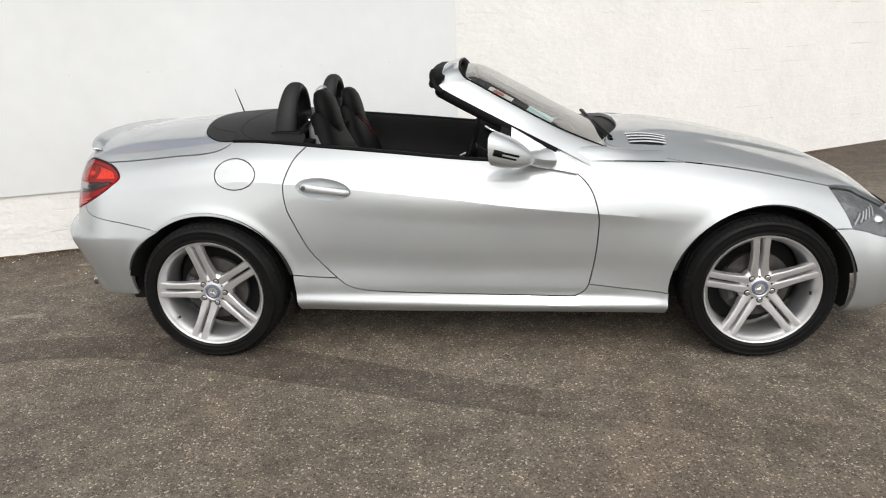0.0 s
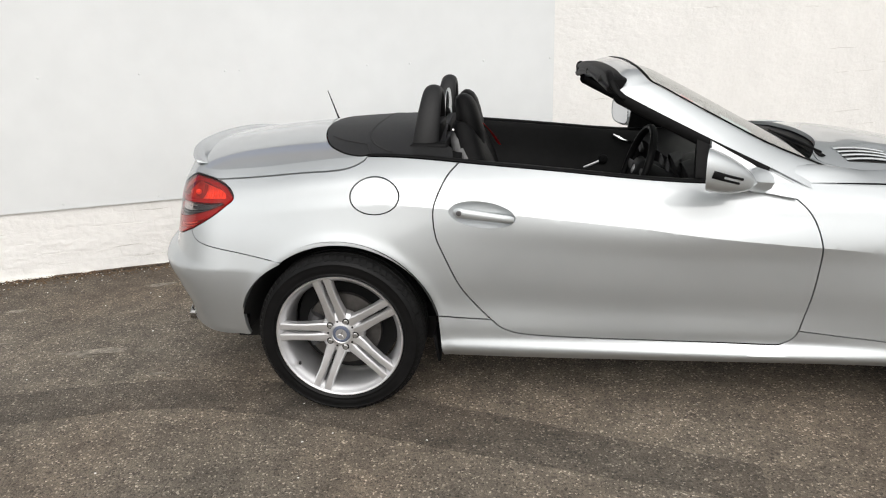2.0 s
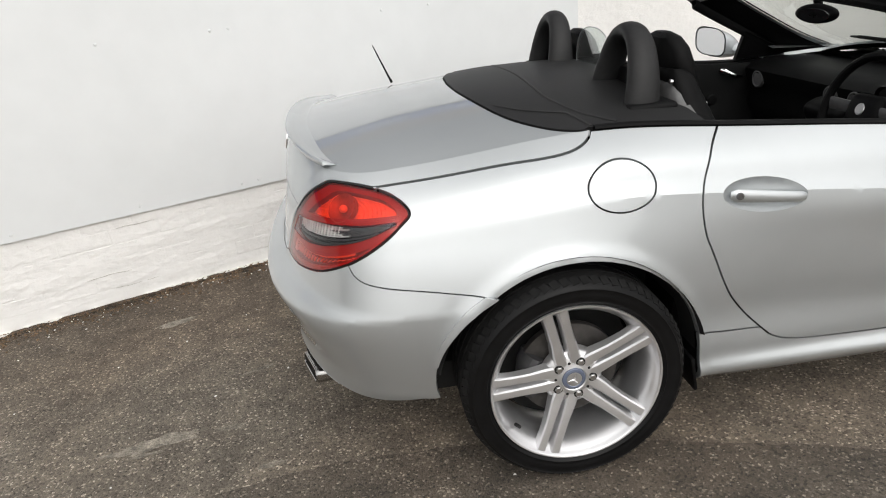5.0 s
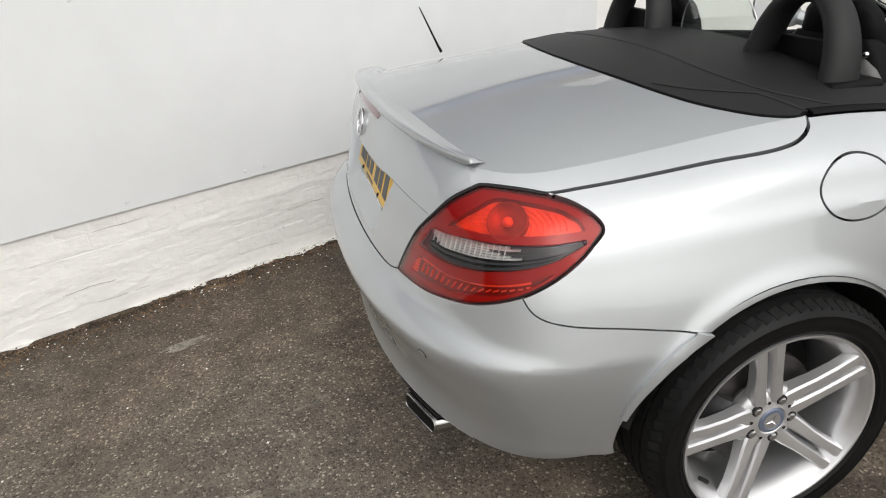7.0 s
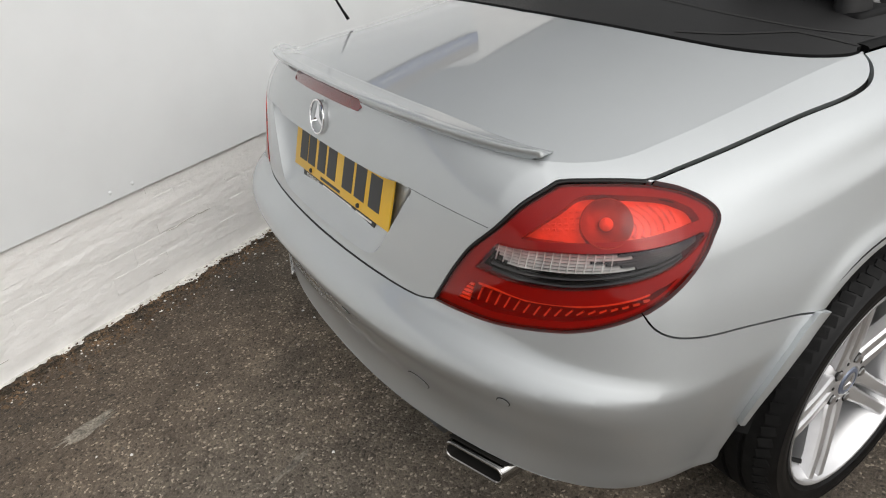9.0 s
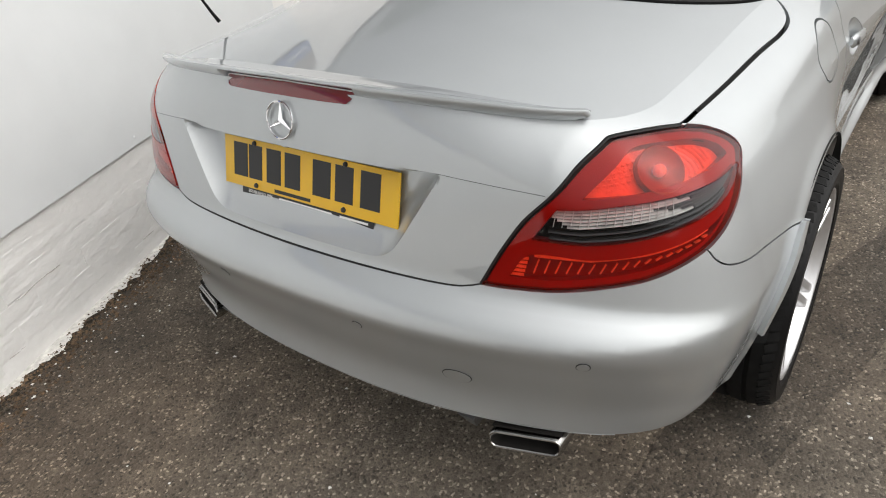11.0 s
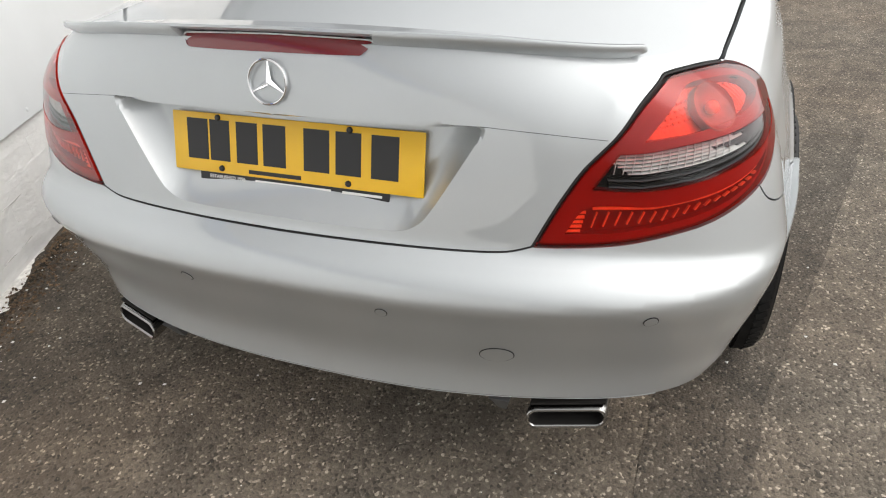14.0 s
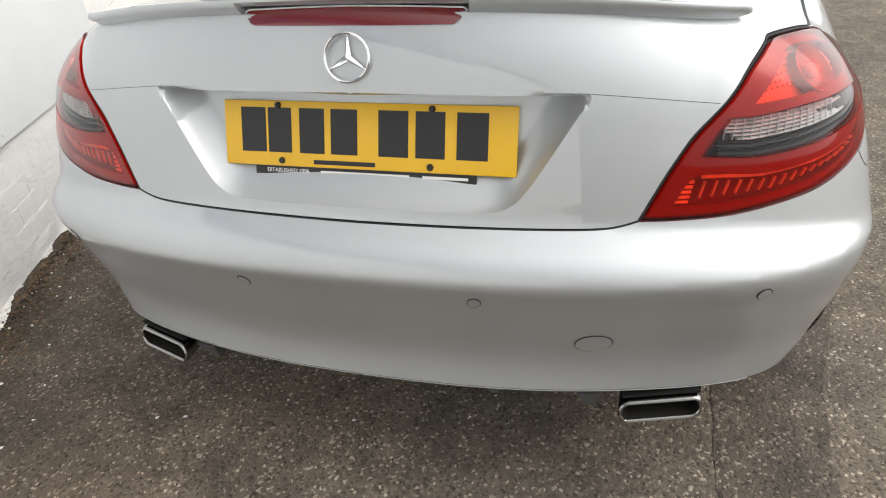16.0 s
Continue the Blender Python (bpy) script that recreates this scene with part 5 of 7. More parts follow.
# ---- door furniture ----
LOCK = mat("lock_steel", (0.20, 0.20, 0.205), 0.35, 0.9)
for sign, door in ((-1, doors[0]), (1, doors[1])):
    kp = (lambda pf: pf) if sign > 0 else (lambda pf: mirror(*pf))
    def bowl(s, v):
        r2 = ((np.asarray(s) - 0.549) / 0.121) ** 2 + ((np.asarray(v) - 0.777 + 0.006 * (np.asarray(s) - 0.549) / 0.121) / 0.062) ** 2
        d = -0.022 * np.clip(1 - r2, 0, 1) ** 0.65
        e = offset_wall(1.0)(s, v) - wall_point(s, v)
        return wall_point(s, v) + e * (d[..., None] - 0.0008)
    mesh_ob("handle_recess", *kp(patch([(HANDLE, False)], bowl, 0.008)), PAINT, door)
    bm = bmesh.new()
    path, rad = [], []
    for t in np.linspace(0, 1, 16):
        s0 = 0.447 + 0.215 * t
        lift = 0.009 * math.sin(math.pi * min(1, max(0, t))) ** 0.5 + 0.002
        p = offset_wall(lift)(np.array([s0]), np.array([0.782 - 0.018 * t]))[0]
        path.append((p[0], sign * p[1], p[2]))
        rad.append((0.010, 0.0185 - 0.004 * t) if 0 < t < 1 else (0.005, 0.010))
    tube(bm, path, rad, 14)
    part("door_handle", bm, PAINT, door, "body-coloured door handle")
    bm = bmesh.new()
    p = offset_wall(0.0195)(np.array([0.466]), np.array([0.780]))[0]
    lathe(bm, [(0.0001, 0.0), (0.004, 0.0), (0.0045, 0.001), (0.0095, 0.0005), (0.0105, -0.004)], 20, Matrix.Translation((p[0], sign * p[1], p[2])) @ (Matrix.Rotation(math.pi, 4, "Z") if sign < 0 else Matrix()))
    part("lock", bm, LOCK, door)
    bm = bmesh.new()
    sx = np.linspace(0.13, 1.50, 60)
    path = [(p[0], sign * (p[1] - 0.016), p[2] + 0.003) for p in wall_point(sx, 1.0)]
    tube(bm, path, (0.020, 0.007), 10)
    part("window_seal", bm, TRIM, car, "black rubber seal along the waistline")
    # door mirror
    bm = bmesh.new()
    n, rings = 28, []
    for t in np.linspace(0, 1, 12):
        u = 1 - (1 - t) ** 0.6 if t < 1 else 1
        q = max(0.0, 1 - t ** 1.7) ** 0.62
        ring = []
        for a in np.linspace(0, 2 * math.pi, n + 1)[:-1]:
            cy, cz = math.cos(a), math.sin(a)
            ey, ez = math.copysign(abs(cy) ** 0.62, cy), math.copysign(abs(cz) ** 0.66, cz)
            ring.append(bm.verts.new((1.298 + 0.150 * t, sign * (0.925 - 0.040 * t + 0.098 * q * ey), 0.953 - 0.046 * t + 0.070 * q * ez + 0.012 * q * ey)))
        rings.append(ring)
    for r0, r1 in zip(rings, rings[1:]):
        for j in range(n):
            bm.faces.new((r0[j], r0[(j + 1) % n], r1[(j + 1) % n], r1[j]))
    bmesh.ops.remove_doubles(bm, verts=bm.verts, dist=0.0005)
    turn_m = Matrix.Translation((1.34, sign * 0.925, 0)) @ Matrix.Rotation(radians(sign * 20), 4, "Z") @ Matrix.Translation((-1.34, -sign * 0.925, 0))
    bmesh.ops.transform(bm, matrix=turn_m, verts=bm.verts)
    mir = part("door_mirror", bm, PAINT, car, "silver door mirror with a slotted signal lamp")
    bm = bmesh.new()
    q = []
    for a in np.linspace(0, 2 * math.pi, n + 1)[:-1]:
        cy, cz = math.cos(a), math.sin(a)
        q.append(bm.verts.new((1.2990, sign * (0.925 + 0.089 * math.copysign(abs(cy) ** 0.62, cy)), 0.953 + 0.064 * math.copysign(abs(cz) ** 0.66, cz) + 0.011 * cy)))
    bm.faces.new(q)
    bmesh.ops.transform(bm, matrix=turn_m, verts=bm.verts)
    part("mirror_glass", bm, CHROME, mir, "mirror glass")
    bm = bmesh.new()
    tube(bm, [(1.39, sign * 0.885, 0.920), (1.43, sign * 0.83, 0.903), (1.47, sign * 0.79, 0.890), (1.51, sign * 0.755, 0.883)], [(0.045, 0.034), (0.040, 0.030), (0.050, 0.036), (0.07, 0.045)], 12)
    part("mirror_arm", bm, PAINT, mir)
    for dz, x0, x1, h in ((0.0, 1.318, 1.350, 0.0125), (0.0075, 1.345, 1.405, 0.0045), (-0.0085, 1.345, 1.395, 0.0040)):
        bm = bmesh.new()
        path = []
        for x in np.linspace(x0, x1, 9):
            t = (x - 1.298) / 0.150
            q = max(0.0, 1 - t ** 1.7) ** 0.62
            path.append((x, sign * (0.925 - 0.040 * t + 0.0978 * q), 0.950 - 0.046 * t + dz + 0.010 * q))
        tube(bm, path, (0.004, h), 8, (0, 0, 1))
        bmesh.ops.transform(bm, matrix=turn_m, verts=bm.verts)
        part("signal_slot", bm, TRIM, mir)
    # sail panel that carries the mirror
    v = [(1.362, 0.752, 0.873), (1.645, 0.801, 0.824), (1.50, 0.732, 0.937), (1.368, 0.690, 1.012)]
    v = [(a, sign * b, c) for a, b, c in v] + [(a, sign * (b - 0.03), c) for a, b, c in v]
    f = [(0, 1, 2), (0, 2, 3), (6, 5, 4), (7, 6, 4), (0, 4, 5, 1), (1, 5, 6, 2), (2, 6, 7, 3), (3, 7, 4, 0)]
    mesh_ob("sail_panel", v, f if sign > 0 else [q[::-1] for q in f], PAINT, car)
    v = [(1.315, 0.712, 0.885), (1.62, 0.735, 0.885), (1.40, 0.668, 0.985), (1.325, 0.660, 1.020)]
    v = [(a, sign * b, c) for a, b, c in v] + [(a, sign * (b - 0.022), c) for a, b, c in v]
    f = [(0, 1, 2, 3), (7, 6, 5, 4), (0, 4, 5, 1), (1, 5, 6, 2), (2, 6, 7, 3), (3, 7, 4, 0)]
    mesh_ob("inner_sail", v, f if sign > 0 else [q[::-1] for q in f], TRIM, car, "black inner cover of the mirror foot")

# ---- windscreen ----
OUT = smooth([(1.56, 0.725, 0.925), (1.37, 0.668, 1.018), (1.18, 0.632, 1.115), (1.08, 0.612, 1.168), (1.045, 0.603, 1.190), (1.040, 0.57, 1.222), (1.04, 0.50, 1.238), (1.04, 0.25, 1.258), (1.04, 0.0, 1.262)], 6)
GLZ = smooth([(1.78, 0.655, 0.908), (1.58, 0.631, 0.992), (1.36, 0.602, 1.108), (1.20, 0.577, 1.197), (1.165, 0.565, 1.215), (1.14, 0.53, 1.245), (1.13, 0.44, 1.264), (1.125, 0.23, 1.282), (1.125, 0.0, 1.286)], 6)
foot = [(np.array([1.76, 0.775, 0.82]) * (1 - t) + OUT[0] * t, np.array([1.83, 0.665, 0.865]) * (1 - t) + GLZ[0] * t) for t in (0.0, 0.3, 0.6, 0.85)]
rows = []
for o, gq in foot + list(zip(OUT, GLZ)):
    d = gq - o
    out = np.array([0.10, 0.55 * min(1, o[1] / 0.55) ** 2, 0.8])
    out /= np.linalg.norm(out)
    rows.append([o + d * t + out * 0.010 * math.sin(math.pi * t) ** 0.7 for t in np.linspace(0, 1, 7)])
rows = np.array(rows)
n, k = rows.shape[:2]
fs = [[i * k + j, i * k + j + 1, (i + 1) * k + j + 1, (i + 1) * k + j] for i in range(n - 1) for j in range(k - 1)]
fr_v, fr_f = both((rows.reshape(-1, 3), fs))
bm = bmesh.new()
bv = [bm.verts.new(q) for q in fr_v]
for q in fr_f:
    bm.faces.new([bv[i] for i in q])
frame_ob = part("windscreen_frame", bm, PAINT, car, "silver windscreen surround")
# shoulder of the wing that rises to the foot of the pillar
fx = np.linspace(1.47, 2.03, 20)
fill = []
for x in fx:
    a = wall_point(x, 1.0) + np.array([0, -0.001, 0.001])
    yu = np.interp(x, [1.47, 1.75, 1.9, 2.03], [0.712, 0.695, 0.670, 0.65])
    zt_ = float(top_point(x, yu)[2]) + 0.0015
    zu = max(zt_, np.interp(x, [1.47, 1.63, 1.75, 1.86, 1.96, 2.03], [0.932, 0.924, 0.917, 0.900, 0.880, 0.80]))
    b = np.array([x, yu, zu])
    c = a * 0.5 + b * 0.5 + np.array([0, 0.004, 0.006]) * min(1, (zu - a[2]) / 0.04)
    fill.append([a, c, b, b + np.array([0, -0.02, 0.004]), b + np.array([0, -0.07, -0.004])])
fill = np.array(fill)
ffs = [[i * 5 + j, (i + 1) * 5 + j, (i + 1) * 5 + j + 1, i * 5 + j + 1] for i in range(len(fx) - 1) for j in range(4)]
for pf in ((fill.reshape(-1, 3), ffs), mirror(fill.reshape(-1, 3), ffs)):
    mesh_ob("pillar_base", *pf, PAINT, car)
# black lining inside the pillars
m_ = 4 + 25
inner_rows = rows[:m_].copy()
inner_rows[..., 2] -= np.array([0.012, 0.026, 0.030, 0.030, 0.030, 0.028, 0.020])
inner_rows[..., 1] -= np.array([0.0, 0.004, 0.012, 0.018, 0.022, 0.026, 0.030])
fs_p = [q for q in fs if max(q) < m_ * k]
for pf in ((inner_rows.reshape(-1, 3), fs_p), mirror(inner_rows.reshape(-1, 3), fs_p)):
    mesh_ob("frame_lining", *pf, TRIM, frame_ob, "black lining of the windscreen pillar")
# header: a black rubber-faced beam across the top
bm = bmesh.new()
rings = []
for y in [-0.603, -0.597] + list(np.linspace(-0.58, 0.58, 31)) + [0.597, 0.603]:
    u = min(1.0, abs(y) / 0.603)
    zb, zt = 1.213 - 0.035 * u ** 2, 1.270 - 0.026 * u ** 2 - 0.016 * u ** 8
    e = 0.003 if abs(y) > 0.6 else 0.0
    x0 = 0.998 + 0.010 * u ** 4
    rings.append([bm.verts.new((x, y, z)) for x, z in ((1.128 - 0.066 * u ** 6, zb + 0.055 - 0.028 * u ** 6 - e), (1.10 - 0.048 * u ** 6, zb + 0.030 - 0.012 * u ** 6 - e), (1.035, zb + 0.004 + e), (x0 + 0.012, zb + e), (x0 + e, zb + 0.007), (x0 - 0.003 + e, zb + 0.020), (x0 + 0.003, zb + 0.026), (x0 + 0.001 + e, zt - 0.018), (x0 + 0.008, zt - 0.004 - e), (x0 + 0.022, zt + 0.002 - e), (1.050, zt + 0.003 - e), (1.075, zt - 0.004))])
for r0, r1 in zip(rings, rings[1:]):
    for j in range(len(r0)):
        bm.faces.new((r0[j], r0[(j + 1) % len(r0)], r1[(j + 1) % len(r0)], r1[j]))
bm.faces.new(rings[0])
bm.faces.new(rings[-1][::-1])
header = part("header_beam", bm, TRIM, frame_ob, "black rubber-faced header beam", sharp=35)
for y in (-0.42, 0.0, 0.42):
    bm = bmesh.new()
    lathe(bm, [(0.0001, 0.004), (0.010, 0.004), (0.014, 0.0), (0.016, -0.006)], 16, pose(0.998, y, 1.232 - 0.02 * (y / 0.6) ** 2, 0, 0, 90))
    part("latch_socket", bm, GAP, header)
for sign in (-1, 1):
    # rubber that wraps the corner down to the pillar
    bm = bmesh.new()
    q = smooth([(1.022, 0.50, 1.252), (1.020, 0.555, 1.240), (1.024, 0.594, 1.218), (1.038, 0.611, 1.188), (1.068, 0.619, 1.160)], 6)
    tube(bm, [(a, sign * b, c) for a, b, c in q], [(0.012, 0.009)] + [(0.015, 0.010)] * (len(q) - 2) + [(0.010, 0.007)], 12, (0, 0.35 * sign, 1))
    part("corner_rubber", bm, TRIM, frame_ob, "black rubber round the header corner")
    bm = bmesh.new()
    tube(bm, [(q[0] + 0.000, sign * (q[1] - 0.006), q[2] - 0.021) for q in OUT[:26]], (0.010, 0.022), 12)
    part("pillar_seal", bm, TRIM, frame_ob, "black rubber seal along the pillar")
bm = bmesh.new()
path = [tuple(q + np.array([0.006, -0.004, 0.002])) for q in GLZ] + [tuple((q + np.array([0.006, -0.004, 0.002])) * np.array([1, -1, 1])) for q in GLZ[-2::-1]]
tube(bm, path, (0.006, 0.003), 8)
part("glass_seal", bm, TRIM, frame_ob)
us, ts = np.linspace(-1, 1, 25), np.linspace(0, 1, 15)
pill = GLZ[:25]      # the upright run of the glass edge
gv = []
for t in ts:
    i = t * 24
    e = np.array([np.interp(i, range(25), pill[:, c]) for c in range(3)])
    for u in us:
        bow = 1 - u * u
        gv.append((e[0] + bow * 0.09 * (1 - t ** 3), e[1] * u, e[2] + bow * (0.012 + 0.07 * t - 0.033 * t * t)))
gf = [[i * 25 + j, i * 25 + j + 1, (i + 1) * 25 + j + 1, (i + 1) * 25 + j] for i in range(14) for j in range(24)]
screen = mesh_ob("windscreen", gv, gf, GLASS, car, "clear laminated windscreen with stickers")
screen.visible_shadow = False
# stickers on the inside of the glass
for (u0, u1, t0, t1), col in (((-0.93, -0.80, 0.50, 0.64), (0.75, 0.72, 0.70)), ((-0.90, -0.83, 0.55, 0.61), (0.55, 0.10, 0.07)), ((-0.93, -0.76, 0.30, 0.42), (0.55, 0.72, 0.72)), ((-0.93, -0.88, 0.80, 0.86), (0.75, 0.78, 0.76))):
    q = []
    for t, u in ((t0, u0), (t0, u1), (t1, u1), (t1, u0)):
        i = t * 24
        e = [np.interp(i, range(25), pill[:, c]) for c in range(3)]
        bow = 1 - u * u
        d = 0.005 if col[0] < 0.6 and col[1] < 0.3 else 0.007
        q.append((e[0] + bow * 0.09 * (1 - t ** 3) - d * 0.6, e[1] * u, e[2] + bow * (0.012 + 0.07 * t - 0.033 * t * t) - d))
    st = mesh_ob("sticker", q + [(a - 0.0006, b, c - 0.001) for a, b, c in q], [(0, 1, 2, 3), (7, 6, 5, 4)], mat("sticker", col, 0.5), screen, "small printed sticker", flat=True)
# interior mirror
bm = bmesh.new()
bmesh.ops.create_uvsphere(bm, u_segments=24, v_segments=14, radius=1.0, matrix=pose(1.212, -0.01, 1.135, 0, -12, 15) @ Matrix.Diagonal((0.022, 0.092, 0.036, 1)))
tube(bm, [(1.225, 0, 1.15), (1.20, 0, 1.25)], (0.018, 0.014), 10, (1, 0, 0))
rv = part("interior_mirror", bm, TRIM, car, "black interior mirror")
bm = bmesh.new()
bmesh.ops.create_cone(bm, cap_ends=True, segments=32, radius1=1.0, radius2=1.0, depth=1.0, matrix=pose(1.212, -0.01, 1.135, 0, -12, 15) @ Matrix.Translation((-0.0185, 0, 0)) @ Matrix.Diagonal((0.006, 0.068, 0.025, 1)) @ Matrix.Rotation(radians(90), 4, "Y"))
part("mirror_glass", bm, CHROME, rv)

# cowl, wipers and bonnet vents
cv, cf = patch([([(1.93, 0.0), (1.90, 0.30), (1.815, 0.52), (1.77, 0.63)], False), ([(1.77, 0.63), (1.68, 0.63), (1.68, 0.0), (1.93, 0.0)], False)], lambda x, y: top_point(x, y) - np.array([0, 0, 0.022]), 0.04, xy=True)
cowl = mesh_ob("wiper_cowl", *both((cv, cf)), TRIM, car, "black wiper cowl")
for y0, y1 in ((-0.60, -0.02), (-0.02, 0.52)):
    bm = bmesh.new()
    tube(bm, [(1.825, y0 * 0.9 + 0.03, 0.935), (1.81, (y0 + y1) / 2, 0.952), (1.81, y1, 0.955)], (0.006, 0.008), 8)
    tube(bm, [(1.82, y0 + 0.06, 0.929), (1.815, (y0 + y1) / 2 + 0.05, 0.948), (1.825, y1 + 0.06, 0.951)], (0.012, 0.005), 8)
    part("wiper", bm, TRIM, cowl)
for sign in (-1, 1):
    vv_, vf_ = patch([([(1.905, 0.435), (2.070, 0.435), (2.05, 0.575), (1.895, 0.575), (1.905, 0.435)], True)], lambda x, y: top_point(x, y) + np.array([0, 0, 0.0025]), 0.03, xy=True, gap=0)
    vent = mesh_ob("bonnet_vent", *((vv_, vf_) if sign > 0 else mirror(vv_, vf_)), GAP, bonnet, "bonnet vent with four bright fins")
    for k in range(4):
        y = 0.447 + 0.038 * k
        bm = bmesh.new()
        xs_ = np.linspace(1.895, 2.078 - 0.006 * k, 8)
        tube(bm, [(a, sign * y, float(top_point(a, y)[2]) + 0.008 * math.sin(math.pi * min(1, max(0, (a - 1.885) / 0.20))) + 0.002) for a in xs_], (0.011, 0.0045), 8)
        part("fin", bm, PAINT, vent)
# head lamps
HOUSING = grain(mat("lamp_housing", (0.16, 0.16, 0.165), 0.28, 0.7), (50.0, 12.0), 0.35)
for sign in (-1, 1):
    kp = (lambda pf: pf) if sign > 0 else (lambda pf: mirror(*pf))
    loop = [(HEAD_BACK, True), (HEAD_LOW, True), (HEAD_TOP, True)]
    hl = mesh_ob("head_lamp", *kp(patch(loop, offset_wall(-0.022), 0.02, depth=0.004)), HOUSING, car, "clear-lens head lamp")
    mesh_ob("lens", *kp(patch(loop, offset_wall(0.001), 0.03)), LENSCLEAR, hl)
    for k in range(5):
        q = [offset_wall(-0.016)(np.array([2.80 + 0.03 * k + 0.012 * j]), np.array([0.75 + 0.025 * k + 0.030 * j]))[0] * np.array([1, sign, 1]) for j in range(4)]
        bm = bmesh.new()
        tube(bm, q, (0.004, 0.0025), 6)
        part("reflector_rib", bm, BOLT, hl)
    for s0, v0, r in ((2.96, 0.84, 0.028), (3.10, 0.80, 0.032)):
        c = offset_wall(-0.034)(np.array([s0]), np.array([v0]))[0] * np.array([1, sign, 1])
        bm = bmesh.new()
        bmesh.ops.create_uvsphere(bm, u_segments=20, v_segments=12, radius=r, matrix=Matrix.Translation(c))
        part("projector", bm, CHROME, hl)

# aerial on the far rear wing
bm = bmesh.new()
tube(bm, [(-0.332, 0.705, 0.955), (-0.345, 0.712, 0.985), (-0.399, 0.739, 1.122)], [(0.006, 0.006), (0.0045, 0.0045), (0.0022, 0.0022)], 8, (1, 0, 0))
part("aerial", bm, TRIM, car, "short black whip aerial")

# ---- cockpit ----
# rear shelf
sx = np.linspace(0.115, 0.44, 14)
se = wall_point(sx, 1.0)[:, :2] - np.array([0, 0.012])
shelf_lift = lambda x, y: top_point(x, y) + np.array([0, 0, 0.004])
sh = patch([(rev(TON) + np.array([0.002, 0.0]), True), (se, True), ([tuple(se[-1]), (0.43, 0.60), (0.40, 0.55), (0.385, 0.30), (0.38, 0.0)], True), ([(0.38, 0.0), (-0.170, 0.0)], False)], shelf_lift, 0.03, xy=True, gap=0.001)
shelf = mesh_ob("rear_shelf", *both(sh), SHELF, car, "black grained shelf behind the seats")
for sign in (-1, 1):
    for ln in ([(0.075, 0.0), (0.070, 0.25), (0.075, 0.40), (0.115, 0.55), (0.17, 0.63), (0.20, 0.66)], [(-0.085, 0.40), (-0.03, 0.47), (0.03, 0.52), (0.09, 0.56)], [(0.09, 0.56), (0.11, 0.62), (0.125, 0.67)]):
        bm = bmesh.new()
        q = smooth(ln, 6)
        tube(bm, [(a, sign * b, float(top_point(a, b)[2]) + 0.0045) for a, b in q], (0.0055, 0.0016), 6)
        part("shelf_joint", bm, GAP, shelf)
# roll hoops
for sign in (-1, 1):
    line = smooth([(0.548, 0.965), (0.540, 1.03), (0.522, 1.09), (0.488, 1.145), (0.440, 1.180), (0.385, 1.187), (0.335, 1.170), (0.295, 1.125), (0.268, 1.06), (0.250, 0.975)], 5)
    bm = bmesh.new()
    rings = []
    mid = line.mean(0)
    for i, (yy, zz) in enumerate(line):
        a_, b_ = line[max(0, i - 1)], line[min(len(line) - 1, i + 1)]
        tx, tz = (b_ - a_) / np.linalg.norm(b_ - a_)
        u = max(0.0, min(1.0, (1.187 - zz) / 0.20))
        half, thick, cx = 0.037 + 0.017 * u ** 0.8, 0.026 + 0.008 * u, 0.342 - 0.026 * u ** 1.2
        ring = []
        for a in np.linspace(0, 2 * math.pi, 19)[:-1]:
            c, q = math.cos(a), math.sin(a)
            ring.append(bm.verts.new((cx + half * c, sign * (yy - tz * thick * q), zz + tx * thick * q)))
        rings.append(ring)
    for r0, r1 in zip(rings, rings[1:]):
        for j in range(18):
            bm.faces.new((r0[j], r0[(j + 1) % 18], r1[(j + 1) % 18], r1[j]))
    hoop = part("roll_hoop", bm, SHELF, car, "padded black roll-over hoop")
    bm = bmesh.new()
    box(bm, (0.15, 0.39, 0.03), pose(0.335, sign * 0.40, 0.988), 0.013, 3)
    part("hoop_base", bm, TRIM, hoop)
    bm = bmesh.new()
    box(bm, (0.03, 0.27, 0.09), pose(0.362, sign * 0.40, 1.03, 0, 4, 0), 0.012, 2)
    part("hoop_panel", bm, TRIM, hoop)
    bm = bmesh.new()
    box(bm, (0.012, 0.012, 0.016), pose(0.288, sign * 0.545, 1.005), 0.003)
    part("clip", bm, GAP, hoop)
bm = bmesh.new()
q = []
for a in np.linspace(math.pi, 0, 24):
    q.append((0.365, 0.0 + 0.19 * math.copysign(abs(math.cos(a)) ** 0.8, math.cos(a)), 1.005 + 0.165 * math.sin(a) ** 0.7))
v = [bm.verts.new(p) for p in q] + [bm.verts.new((p[0] + 0.004, p[1], p[2])) for p in q]
bm.faces.new(v[:24])
bm.faces.new(v[24:][::-1])
for i in range(23):
    bm.faces.new((v[i], v[i + 1], v[25 + i], v[24 + i]))
defl = part("wind_deflector", bm, GLASS, car, "clear wind deflector between the hoops")
bm = bmesh.new()
tube(bm, [(p[0] + 0.002, p[1], p[2]) for p in q], (0.0016, 0.0022), 6, (1, 0, 0))
part("deflector_edge", bm, SILVERPLASTIC, defl)
bm = bmesh.new()
box(bm, (0.045, 0.46, 0.045), pose(0.372, 0.0, 1.012), 0.010, 2)
part("deflector_bracket", bm, TRIM, defl)
for y in (0.03, 0.115):
    bm = bmesh.new()
    box(bm, (0.005, 0.062, 0.016), pose(0.3485, y, 1.014), 0.002)
    part("slot", bm, SILVERPLASTIC, defl, "grey slot plate")
